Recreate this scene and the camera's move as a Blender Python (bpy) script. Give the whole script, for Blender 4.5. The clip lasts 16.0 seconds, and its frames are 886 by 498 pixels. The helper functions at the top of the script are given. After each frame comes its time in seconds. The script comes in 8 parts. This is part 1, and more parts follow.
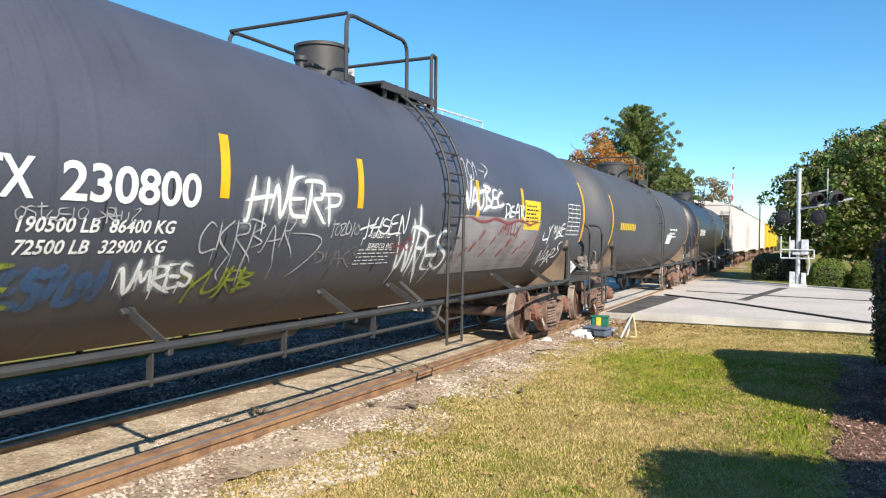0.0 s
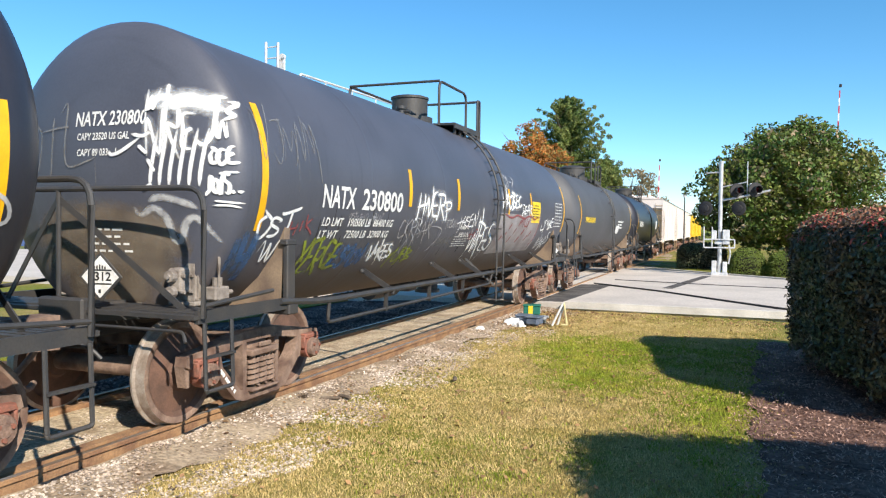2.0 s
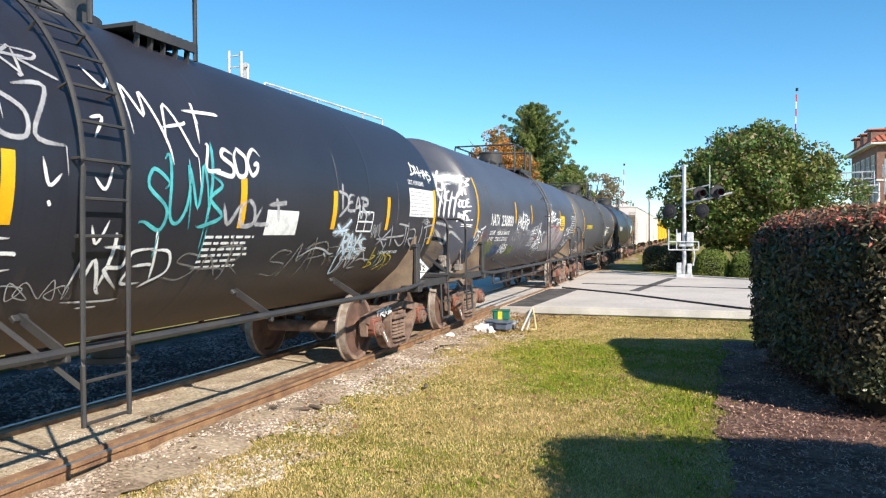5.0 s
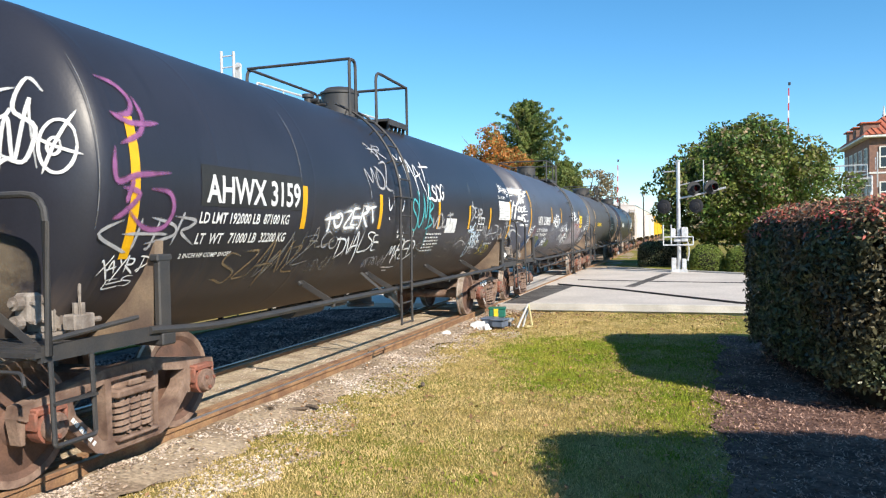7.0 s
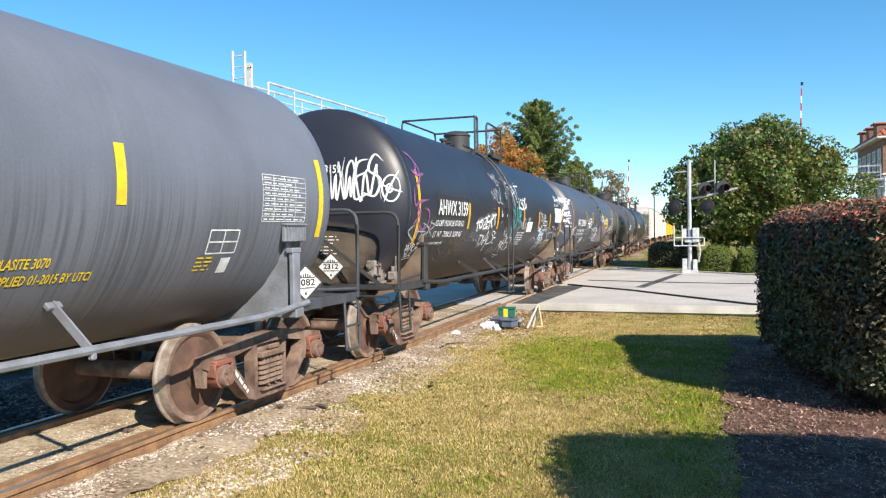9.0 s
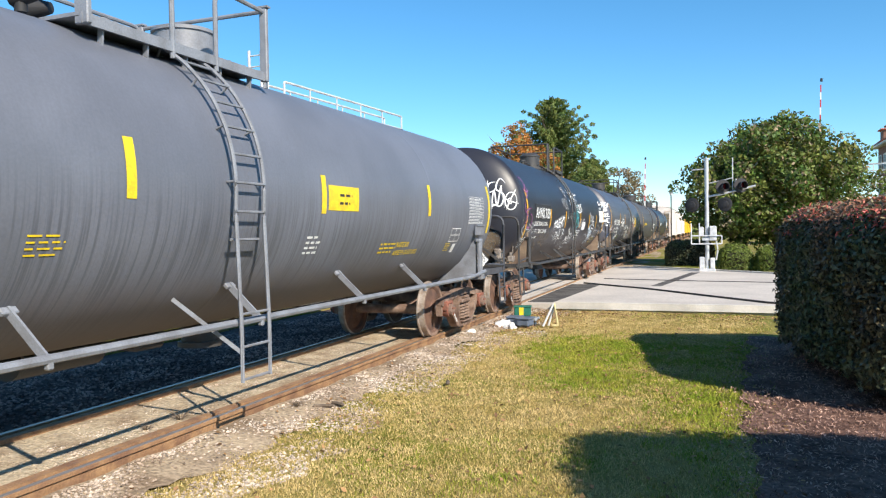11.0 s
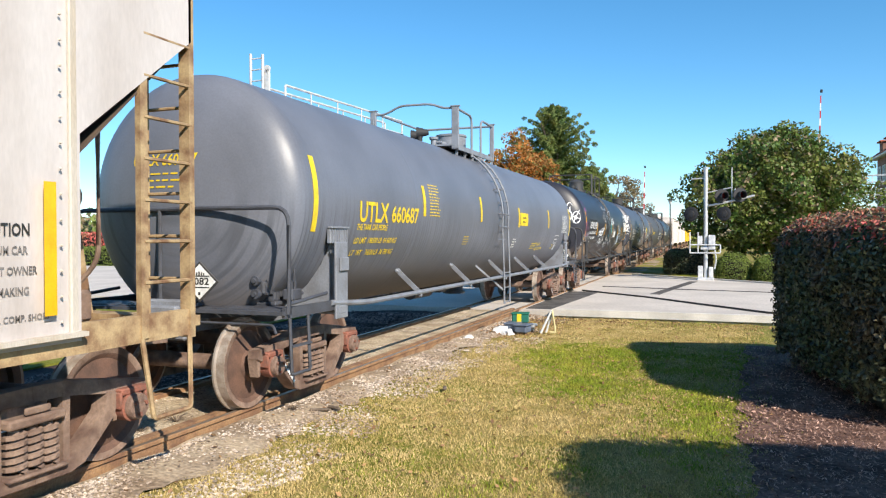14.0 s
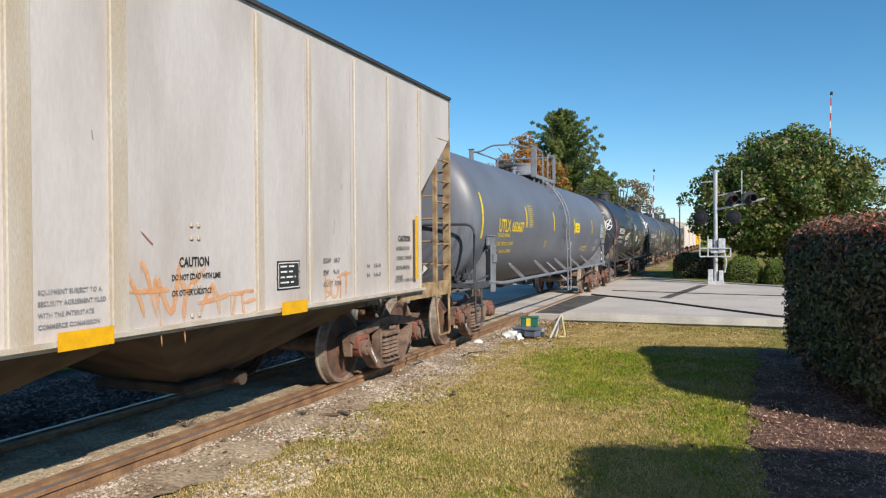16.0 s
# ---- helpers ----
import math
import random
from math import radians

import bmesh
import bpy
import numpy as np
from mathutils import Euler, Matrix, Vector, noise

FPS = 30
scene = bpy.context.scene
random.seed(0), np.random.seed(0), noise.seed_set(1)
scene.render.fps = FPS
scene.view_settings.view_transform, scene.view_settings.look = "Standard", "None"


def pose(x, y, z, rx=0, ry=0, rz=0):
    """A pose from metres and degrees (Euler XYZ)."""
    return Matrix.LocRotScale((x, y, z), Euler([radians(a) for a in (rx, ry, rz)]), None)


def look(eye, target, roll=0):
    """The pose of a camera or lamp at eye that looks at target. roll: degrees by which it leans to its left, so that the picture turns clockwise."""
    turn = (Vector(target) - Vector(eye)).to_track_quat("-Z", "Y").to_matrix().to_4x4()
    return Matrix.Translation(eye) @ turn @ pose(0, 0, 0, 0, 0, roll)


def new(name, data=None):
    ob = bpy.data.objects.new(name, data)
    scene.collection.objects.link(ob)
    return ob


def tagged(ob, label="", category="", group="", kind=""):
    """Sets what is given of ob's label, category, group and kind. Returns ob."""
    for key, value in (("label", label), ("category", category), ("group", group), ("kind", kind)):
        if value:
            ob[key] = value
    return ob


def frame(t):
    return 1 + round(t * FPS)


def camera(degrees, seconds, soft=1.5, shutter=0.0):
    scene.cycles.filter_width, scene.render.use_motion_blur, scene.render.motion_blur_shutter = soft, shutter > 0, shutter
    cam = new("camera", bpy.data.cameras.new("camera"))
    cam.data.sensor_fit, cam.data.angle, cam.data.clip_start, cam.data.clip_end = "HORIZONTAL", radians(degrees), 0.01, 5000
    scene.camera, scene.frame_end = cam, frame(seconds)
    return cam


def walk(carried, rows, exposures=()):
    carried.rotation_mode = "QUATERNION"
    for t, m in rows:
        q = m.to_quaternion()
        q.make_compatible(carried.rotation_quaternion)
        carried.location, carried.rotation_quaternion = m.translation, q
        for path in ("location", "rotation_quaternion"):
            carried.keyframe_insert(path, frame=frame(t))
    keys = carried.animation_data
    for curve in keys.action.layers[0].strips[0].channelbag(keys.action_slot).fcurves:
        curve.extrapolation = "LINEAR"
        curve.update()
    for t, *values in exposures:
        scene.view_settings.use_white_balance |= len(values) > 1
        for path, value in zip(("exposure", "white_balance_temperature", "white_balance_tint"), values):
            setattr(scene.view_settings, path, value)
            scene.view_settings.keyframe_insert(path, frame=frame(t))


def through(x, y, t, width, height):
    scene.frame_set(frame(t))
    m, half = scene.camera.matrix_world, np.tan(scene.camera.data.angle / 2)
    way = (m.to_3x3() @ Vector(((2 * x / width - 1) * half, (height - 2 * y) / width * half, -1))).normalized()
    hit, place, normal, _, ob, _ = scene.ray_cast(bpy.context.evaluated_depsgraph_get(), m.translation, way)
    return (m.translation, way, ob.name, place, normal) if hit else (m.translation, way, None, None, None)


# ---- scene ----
# Pose of the hand-held camera: seconds and the three turns, at one standing place.
EYE = (0.0, 0.0, 1.767)
PATH = [
    (0.0, 89.201, -0.539, 27.200), (0.5, 88.963, -0.980, 25.886), (1.0, 88.868, -0.770, 24.706),
    (1.5, 88.164, -0.822, 23.749), (2.0, 88.446, -0.644, 22.064), (2.5, 88.581, -0.311, 21.132),
    (3.0, 88.579, -0.108, 20.620), (3.5, 88.654, 0.075, 19.852), (6.0, 89.134, 0.690, 19.544),
    (6.5, 88.927, 1.042, 19.372), (7.0, 88.843, 1.076, 19.203), (7.5, 88.659, 0.911, 19.390),
    (8.0, 88.810, 1.032, 20.076), (8.5, 88.928, 0.884, 20.086), (9.0, 88.845, 0.890, 19.971),
    (11.5, 88.745, 0.747, 21.546), (12.0, 88.901, 0.347, 21.800), (12.5, 89.125, 0.058, 21.862),
    (13.0, 89.078, 0.249, 21.808), (13.5, 88.850, 0.265, 21.346), (14.0, 89.164, 0.167, 21.088),
    (14.5, 89.562, 0.372, 21.557), (15.0, 89.484, 0.377, 21.699), (15.5, 89.398, 0.453, 21.783),
    (16.0, 89.527, 0.412, 21.771)]
cam = camera(62.0, 16.0, soft=1.2)
walk(cam, [(t, pose(*EYE, rx, ry, rz)) for t, rx, ry, rz in PATH],
     exposures=((0.0, 0.50), (13.2, 0.50), (14.0, 0.46), (15.0, 0.20), (16.0, -0.03)))

# How far the train has rolled, in metres, at each time.
ROLLED = [(0.0, 0.0), (0.5, 1.14), (1.0, 2.29), (1.5, 3.46), (2.0, 4.66), (2.5, 5.93), (3.0, 7.22), (3.5, 8.55),
          (4.0, 9.90), (4.5, 11.28), (5.0, 12.68), (5.5, 14.11), (6.0, 15.55), (6.5, 17.02), (7.0, 18.49),
          (7.5, 19.92), (8.0, 21.34), (8.5, 22.75), (9.0, 24.16), (9.5, 25.59), (10.0, 27.04), (10.5, 28.52),
          (11.0, 30.01), (11.5, 31.52), (12.0, 33.01), (12.5, 34.42), (13.0, 35.80), (13.5, 37.17), (14.0, 38.56),
          (14.5, 39.93), (15.0, 41.30), (15.5, 42.66), (16.0, 44.01)]
XC = -5.456        # middle of the track
WHEEL_R = 0.457
AXLE = 0.862       # half of a truck's wheelbase

# ---- light ----
SUN_TO = Vector((1.0, -0.75, 0.84)).normalized()
world = bpy.data.worlds.new("world")
scene.world = world
world.use_nodes = True
wn = world.node_tree
sky = wn.nodes.new("ShaderNodeTexSky")
sky.sky_type = "NISHITA"
sky.sun_disc = False
sky.sun_elevation = math.asin(SUN_TO.z)
sky.sun_rotation = math.atan2(SUN_TO.x, SUN_TO.y)
sky.altitude = 1200
sky.air_density, sky.dust_density, sky.ozone_density = 1.0, 0.0, 5.0
bg = wn.nodes["Background"]
bg.inputs[1].default_value = 0.135
deep = wn.nodes.new("ShaderNodeHueSaturation")     # a clear, dry autumn sky
deep.inputs["Hue"].default_value = 0.489
deep.inputs["Saturation"].default_value = 1.17
wn.links.new(sky.outputs[0], deep.inputs["Color"])
wn.links.new(deep.outputs[0], bg.inputs[0])
sun_data = bpy.data.lights.new("sun", "SUN")
sun_data.energy, sun_data.angle, sun_data.color = 5.3, radians(0.6), (1.0, 0.905, 0.765)
sun = new("sun", sun_data)
sun.matrix_world = look((0, 0, 60), Vector((0, 0, 60)) - SUN_TO)


# ---- materials ----
def material(name, colour, rough=0.6, metal=0.0, second=None, scale=3.0, detail=6.0, mix=(0.4, 0.65), bump=0.0,
             bump_scale=60.0, grain=0.12, stretch=(1, 1, 1), vary=0.0, spec=0.5, island=False):
    """A paint or surface with two scales of variation: broad patches between two colours and a fine grain."""
    m = bpy.data.materials.new(name)
    m.use_nodes = True
    nt = m.node_tree
    b = nt.nodes["Principled BSDF"]
    b.inputs["Roughness"].default_value, b.inputs["Metallic"].default_value = rough, metal
    b.inputs["Specular IOR Level"].default_value = spec
    co = nt.nodes.new("ShaderNodeTexCoord")
    mp = nt.nodes.new("ShaderNodeMapping")
    mp.inputs["Scale"].default_value = stretch
    nt.links.new(co.outputs["Object"], mp.inputs[0])

    def tex(sc, det):
        n = nt.nodes.new("ShaderNodeTexNoise")
        n.inputs["Scale"].default_value, n.inputs["Detail"].default_value = sc, det
        nt.links.new(mp.outputs[0], n.inputs["Vector"])
        return n
    col = nt.nodes.new("ShaderNodeMix")
    col.data_type = "RGBA"
    col.inputs[6].default_value = (*colour, 1)
    col.inputs[7].default_value = (*(second or [c * 0.75 for c in colour]), 1)
    ramp = nt.nodes.new("ShaderNodeMapRange")
    ramp.inputs[1].default_value, ramp.inputs[2].default_value = mix
    nt.links.new(tex(scale, detail).outputs[0], ramp.inputs[0])
    nt.links.new(ramp.outputs[0], col.inputs[0])
    fine = nt.nodes.new("ShaderNodeMix")
    fine.data_type, fine.blend_type = "RGBA", "MULTIPLY"
    fine.inputs[0].default_value = 1.0
    gr = nt.nodes.new("ShaderNodeMapRange")
    gr.inputs[1].default_value, gr.inputs[2].default_value = 0.3, 0.7
    gr.inputs[3].default_value, gr.inputs[4].default_value = 1 - grain, 1 + grain
    nt.links.new(tex(bump_scale, 3).outputs[0], gr.inputs[0])
    nt.links.new(col.outputs[2], fine.inputs[6])
    nt.links.new(gr.outputs[0], fine.inputs[7])
    out = fine.outputs[2]
    if vary:
        hs = nt.nodes.new("ShaderNodeHueSaturation")
        src = nt.nodes.new("ShaderNodeNewGeometry" if island else "ShaderNodeObjectInfo")
        mr = nt.nodes.new("ShaderNodeMapRange")
        mr.inputs[3].default_value, mr.inputs[4].default_value = 1 - vary, 1 + vary
        nt.links.new(src.outputs["Random Per Island" if island else "Random"], mr.inputs[0])
        nt.links.new(mr.outputs[0], hs.inputs["Value"])
        nt.links.new(out, hs.inputs["Color"])
        out = hs.outputs[0]
    nt.links.new(out, b.inputs["Base Color"])
    if bump:
        bp = nt.nodes.new("ShaderNodeBump")
        bp.inputs["Strength"].default_value, bp.inputs["Distance"].default_value = bump, 0.02
        nt.links.new(tex(bump_scale, 5).outputs[0], bp.inputs["Height"])
        nt.links.new(bp.outputs[0], b.inputs["Normal"])
    return m


def tank_paint(name, colour, dirt, rough, streak=0.5, fine=9.0, band=None, runs=(0.55, 0.78)):
    """Weathered tank paint: vertical run marks on the flanks and rusty road dirt thrown up on the belly."""
    m = material(name, colour, rough, second=[c * 0.8 for c in colour], scale=0.9, bump=0.05, bump_scale=45, grain=0.06)
    nt = m.node_tree
    b = nt.nodes["Principled BSDF"]
    src = b.inputs["Base Color"].links[0].from_socket
    co = nt.nodes.new("ShaderNodeTexCoord")
    sep = nt.nodes.new("ShaderNodeSeparateXYZ")
    nt.links.new(co.outputs["Object"], sep.inputs[0])
    mp = nt.nodes.new("ShaderNodeMapping")
    mp.inputs["Scale"].default_value = (0.3, fine, 0.55)
    nt.links.new(co.outputs["Object"], mp.inputs[0])
    ns = nt.nodes.new("ShaderNodeTexNoise")
    ns.inputs["Scale"].default_value, ns.inputs["Detail"].default_value = 1.6, 5
    nt.links.new(mp.outputs[0], ns.inputs["Vector"])
    st = nt.nodes.new("ShaderNodeMapRange")
    st.inputs[1].default_value, st.inputs[2].default_value = runs
    st.inputs[3].default_value, st.inputs[4].default_value = 0.0, streak
    nt.links.new(ns.outputs[0], st.inputs[0])
    mx = nt.nodes.new("ShaderNodeMix")
    mx.data_type = "RGBA"
    mx.inputs[7].default_value = (*[c * 0.45 for c in colour], 1)
    amount = st.outputs[0]
    if band:                                       # the runs begin below a ragged line on the flank
        low = nt.nodes.new("ShaderNodeMapRange")
        low.inputs[1].default_value, low.inputs[2].default_value = band
        low.inputs[3].default_value, low.inputs[4].default_value = 0.12, 1.0
        nt.links.new(sep.outputs[2], low.inputs[0])
        mul = nt.nodes.new("ShaderNodeMath")
        mul.operation = "MULTIPLY"
        nt.links.new(st.outputs[0], mul.inputs[0])
        nt.links.new(low.outputs[0], mul.inputs[1])
        amount = mul.outputs[0]
    nt.links.new(amount, mx.inputs[0])
    nt.links.new(src, mx.inputs[6])
    belly = nt.nodes.new("ShaderNodeMath")
    belly.operation = "MULTIPLY_ADD"
    belly.inputs[1].default_value, belly.inputs[2].default_value = 0.7, 0.0
    nt.links.new(ns.outputs[0], belly.inputs[0])
    add = nt.nodes.new("ShaderNodeMath")
    add.operation = "ADD"
    nt.links.new(sep.outputs[2], add.inputs[0])
    nt.links.new(belly.outputs[0], add.inputs[1])
    dm = nt.nodes.new("ShaderNodeMapRange")
    dm.inputs[1].default_value, dm.inputs[2].default_value = -0.42, -1.02
    dm.inputs[3].default_value, dm.inputs[4].default_value = 0.0, 0.72
    nt.links.new(add.outputs[0], dm.inputs[0])
    mx2 = nt.nodes.new("ShaderNodeMix")
    mx2.data_type = "RGBA"
    mx2.inputs[7].default_value = (*dirt, 1)
    nt.links.new(dm.outputs[0], mx2.inputs[0])
    nt.links.new(mx.outputs[2], mx2.inputs[6])
    nt.links.new(mx2.outputs[2], b.inputs["Base Color"])
    rr = nt.nodes.new("ShaderNodeMapRange")
    rr.inputs[3].default_value, rr.inputs[4].default_value = rough, 0.9
    nt.links.new(dm.outputs[0], rr.inputs[0])
    nt.links.new(rr.outputs[0], b.inputs["Roughness"])
    return m


RUST_DIRT = (0.17, 0.122, 0.085)
PAINT_GREY = tank_paint("dark_grey_tank_paint", (0.080, 0.085, 0.112), RUST_DIRT, 0.44, 0.35, 9.0, None, (0.58, 0.72))
PAINT_BLACK = tank_paint("black_tank_paint", (0.027, 0.028, 0.040), RUST_DIRT, 0.41)
PAINT_PALE = tank_paint("pale_grey_tank_paint", (0.160, 0.171, 0.208), (0.13, 0.10, 0.075), 0.42, 0.62, 24.0, (0.10, -0.35), (0.46, 0.62))
PAINT_MID = tank_paint("mid_grey_tank_paint", (0.080, 0.082, 0.092), RUST_DIRT, 0.6)
FRAME_NAVY = material("dark_blue_grey_frame_paint", (0.075, 0.08, 0.098), 0.55, second=(0.05, 0.05, 0.058), scale=5, bump=0.1)
VALVE_DUST = material("dusty_grey_casting", (0.30, 0.265, 0.235), 0.85, second=(0.16, 0.13, 0.11), scale=7, bump=0.2)
FRAME_BLACK = material("black_frame_paint", (0.040, 0.040, 0.043), 0.55, second=(0.058, 0.053, 0.050), scale=4, bump=0.1)
FRAME_GREY = material("grey_frame_paint", (0.23, 0.245, 0.28), 0.5, second=(0.175, 0.18, 0.20), scale=5, bump=0.1)
TRUCK_RUST = material("dusty_rusty_cast_steel", (0.27, 0.185, 0.14), 0.85, second=(0.12, 0.072, 0.055), scale=5, bump=0.3,
                      bump_scale=40, grain=0.2)
BEARING_RED = material("red_rusty_bearing_adapter", (0.27, 0.10, 0.068), 0.8, second=(0.19, 0.09, 0.065), scale=14, bump=0.2)
WHEEL_PLATE = material("brown_wheel_plate", (0.15, 0.082, 0.058), 0.8, second=(0.085, 0.05, 0.038), scale=5, bump=0.15)
WHEEL_TREAD = material("worn_wheel_tread", (0.46, 0.40, 0.35), 0.5, 0.45, second=(0.32, 0.25, 0.20), scale=9)
STEEL_BRIGHT = material("worn_rail_head", (0.40, 0.31, 0.24), 0.42, 0.55, second=(0.30, 0.20, 0.13), scale=6, stretch=(8, 0.4, 1))
RAIL_RUST = material("rusty_rail_web", (0.33, 0.19, 0.095), 0.85, second=(0.20, 0.105, 0.06), scale=5, bump=0.25, grain=0.2)
YELLOW = material("yellow_reflector", (0.82, 0.44, 0.01), 0.4, second=(0.72, 0.37, 0.01), scale=8, grain=0.05)
LEMON = material("lemon_stencil_paint", (0.84, 0.60, 0.02), 0.5, second=(0.68, 0.47, 0.03), scale=12)
WHITE = material("white_stencil_paint", (0.80, 0.80, 0.79), 0.5, second=(0.62, 0.62, 0.62), scale=10)
INK = material("black_stencil_paint", (0.03, 0.03, 0.03), 0.6)
INK_FADED = material("faded_black_stencil_paint", (0.12, 0.11, 0.105), 0.7, second=(0.24, 0.22, 0.21), scale=14)
def spray(name, colour, second, scale=9, mix=(0.4, 0.65), body=1.0, ragged=0.5):
    """Spray paint: full in the middle of a stroke, breaking up into specks towards its edges."""
    m = material(name, colour, 0.6, second=second, scale=scale, mix=mix)
    nt = m.node_tree
    at = nt.nodes.new("ShaderNodeAttribute")
    at.attribute_name = "cover"
    co = nt.nodes.new("ShaderNodeTexCoord")
    ns = nt.nodes.new("ShaderNodeTexNoise")
    ns.inputs["Scale"].default_value, ns.inputs["Detail"].default_value = 42.0, 4
    nt.links.new(co.outputs["Object"], ns.inputs["Vector"])
    off = nt.nodes.new("ShaderNodeMath")
    off.operation = "MULTIPLY_ADD"
    off.inputs[1].default_value, off.inputs[2].default_value = ragged, -0.5 * ragged
    nt.links.new(ns.outputs[0], off.inputs[0])
    add = nt.nodes.new("ShaderNodeMath")
    add.operation = "ADD"
    nt.links.new(at.outputs["Fac"], add.inputs[0])
    nt.links.new(off.outputs[0], add.inputs[1])
    ramp = nt.nodes.new("ShaderNodeMapRange")
    ramp.inputs[1].default_value, ramp.inputs[2].default_value = 0.12, 0.85
    ramp.inputs[3].default_value, ramp.inputs[4].default_value = 0.0, body
    nt.links.new(add.outputs[0], ramp.inputs[0])
    clear = nt.nodes.new("ShaderNodeBsdfTransparent")
    both = nt.nodes.new("ShaderNodeMixShader")
    nt.links.new(ramp.outputs[0], both.inputs[0])
    nt.links.new(clear.outputs[0], both.inputs[1])
    nt.links.new(nt.nodes["Principled BSDF"].outputs[0], both.inputs[2])
    nt.links.new(both.outputs[0], nt.nodes["Material Output"].inputs[0])
    return m


RUN_DARK = spray("dark_run_mark", (0.03, 0.03, 0.033), (0.05, 0.045, 0.042), 9, body=0.8)
SCUFF = spray("grey_brown_scuff", (0.25, 0.21, 0.17), (0.34, 0.29, 0.24), 9, body=0.45, ragged=0.9)
PRINT_GREY = material("grey_stencil_paint", (0.30, 0.30, 0.32), 0.6, second=(0.18, 0.18, 0.19), scale=9)
SPRAY_WHITE = spray("white_spray_paint", (0.82, 0.83, 0.84), (0.62, 0.62, 0.64), 7, (0.45, 0.75))
SPRAY_GREY = spray("thin_grey_spray_paint", (0.48, 0.48, 0.50), (0.32, 0.32, 0.34), 9, body=0.85)
SPRAY_FAINT = spray("faint_grey_spray_paint", (0.30, 0.295, 0.29), (0.20, 0.19, 0.18), 9, body=0.6)
SPRAY_MIST = spray("misty_white_spray_paint", (0.62, 0.63, 0.65), (0.40, 0.40, 0.42), 14, body=0.6, ragged=0.8)
SPRAY_HALO = spray("overspray_haze", (0.70, 0.71, 0.73), (0.55, 0.55, 0.57), 14, body=0.22, ragged=0.7)
SPRAY_ICE = spray("pale_blue_spray_paint", (0.55, 0.66, 0.76), (0.36, 0.46, 0.55), 8)
SPRAY_PINK = spray("purple_spray_paint", (0.33, 0.12, 0.29), (0.22, 0.08, 0.20), 9, body=0.85)
SPRAY_BLUE = spray("blue_spray_paint", (0.055, 0.14, 0.32), (0.07, 0.10, 0.17), 6, body=0.65, ragged=0.9)
SPRAY_TEAL = spray("turquoise_spray_paint", (0.10, 0.50, 0.53), (0.06, 0.32, 0.36), 9, body=0.9)
SPRAY_GREEN = spray("yellow_green_spray_paint", (0.30, 0.36, 0.04), (0.19, 0.22, 0.04), 8, body=0.85)
SPRAY_GOLD = spray("yellow_spray_paint", (0.70, 0.58, 0.06), (0.48, 0.40, 0.05), 8)
SPRAY_DUST = spray("tan_dust_film", (0.27, 0.215, 0.155), (0.17, 0.13, 0.09), 4, body=0.55, ragged=1.0)
SPRAY_TAN = spray("tan_spray_paint", (0.30, 0.22, 0.13), (0.20, 0.15, 0.10), 8, body=0.7)
SPRAY_RED = spray("dull_red_spray_paint", (0.34, 0.07, 0.08), (0.24, 0.07, 0.07), 9, body=0.8)
SPRAY_ORANGE = spray("pale_orange_spray_paint", (0.78, 0.36, 0.15), (0.74, 0.46, 0.27), 8, body=0.7, ragged=0.8)
FADED_PANEL = material("faded_grey_overpainted_patch", (0.30, 0.28, 0.29), 0.6, second=(0.21, 0.18, 0.19), scale=2.5)
HOPPER_PAINT = material("dirty_off_white_hopper_paint", (0.57, 0.525, 0.51), 0.5, second=(0.46, 0.41, 0.385), scale=1.1, bump=0.06,
                        bump_scale=30, grain=0.05, stretch=(1, 1.6, 0.45))
HOPPER_CLEAN = material("clean_off_white_hopper_paint", (0.76, 0.69, 0.65), 0.5, second=(0.66, 0.58, 0.54), scale=1.1, stretch=(1, 1.6, 0.45))
HOPPER_RIB = material("stained_cream_hopper_rib", (0.54, 0.49, 0.43), 0.55, second=(0.46, 0.38, 0.29), scale=2, stretch=(1, 2, 0.4))
HOPPER_RUST = material("rusty_yellowed_steel", (0.43, 0.31, 0.17), 0.75, second=(0.20, 0.11, 0.06), scale=6, bump=0.2)
SADDLE_DUST = material("dusty_tan_saddle", (0.26, 0.19, 0.13), 0.8, second=(0.13, 0.09, 0.07), scale=2.5, bump=0.1)
# dirty brown, darkened further to paint in the shade under the hopper
HOPPER_BELLY = material("dirty_shaded_hopper_outlet", (0.10, 0.068, 0.048), 0.85, second=(0.045, 0.032, 0.026), scale=2.5, bump=0.1)
HOPPER_YELLOW = material("yellow_freight_car_paint", (0.80, 0.50, 0.03), 0.5)
GRAVEL = material("pale_gravel", (0.42, 0.335, 0.24), 0.95, second=(0.25, 0.185, 0.13), scale=1.7, bump=0.8, bump_scale=26, grain=0.35, spec=0.08)
STONE = material("ballast_stone", (0.52, 0.44, 0.37), 0.95, second=(0.30, 0.225, 0.17), scale=1.6, vary=0.5, island=True, spec=0.08)
TRACK_FILL = material("sandy_track_fill", (0.50, 0.41, 0.29), 0.95, second=(0.33, 0.25, 0.17), scale=2.4, bump=0.9, bump_scale=30, grain=0.35, spec=0.08)
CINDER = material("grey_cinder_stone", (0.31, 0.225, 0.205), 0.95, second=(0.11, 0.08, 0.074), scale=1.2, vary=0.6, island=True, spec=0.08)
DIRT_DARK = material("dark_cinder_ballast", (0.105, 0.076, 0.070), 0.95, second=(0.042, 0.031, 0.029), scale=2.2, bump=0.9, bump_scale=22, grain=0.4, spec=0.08)
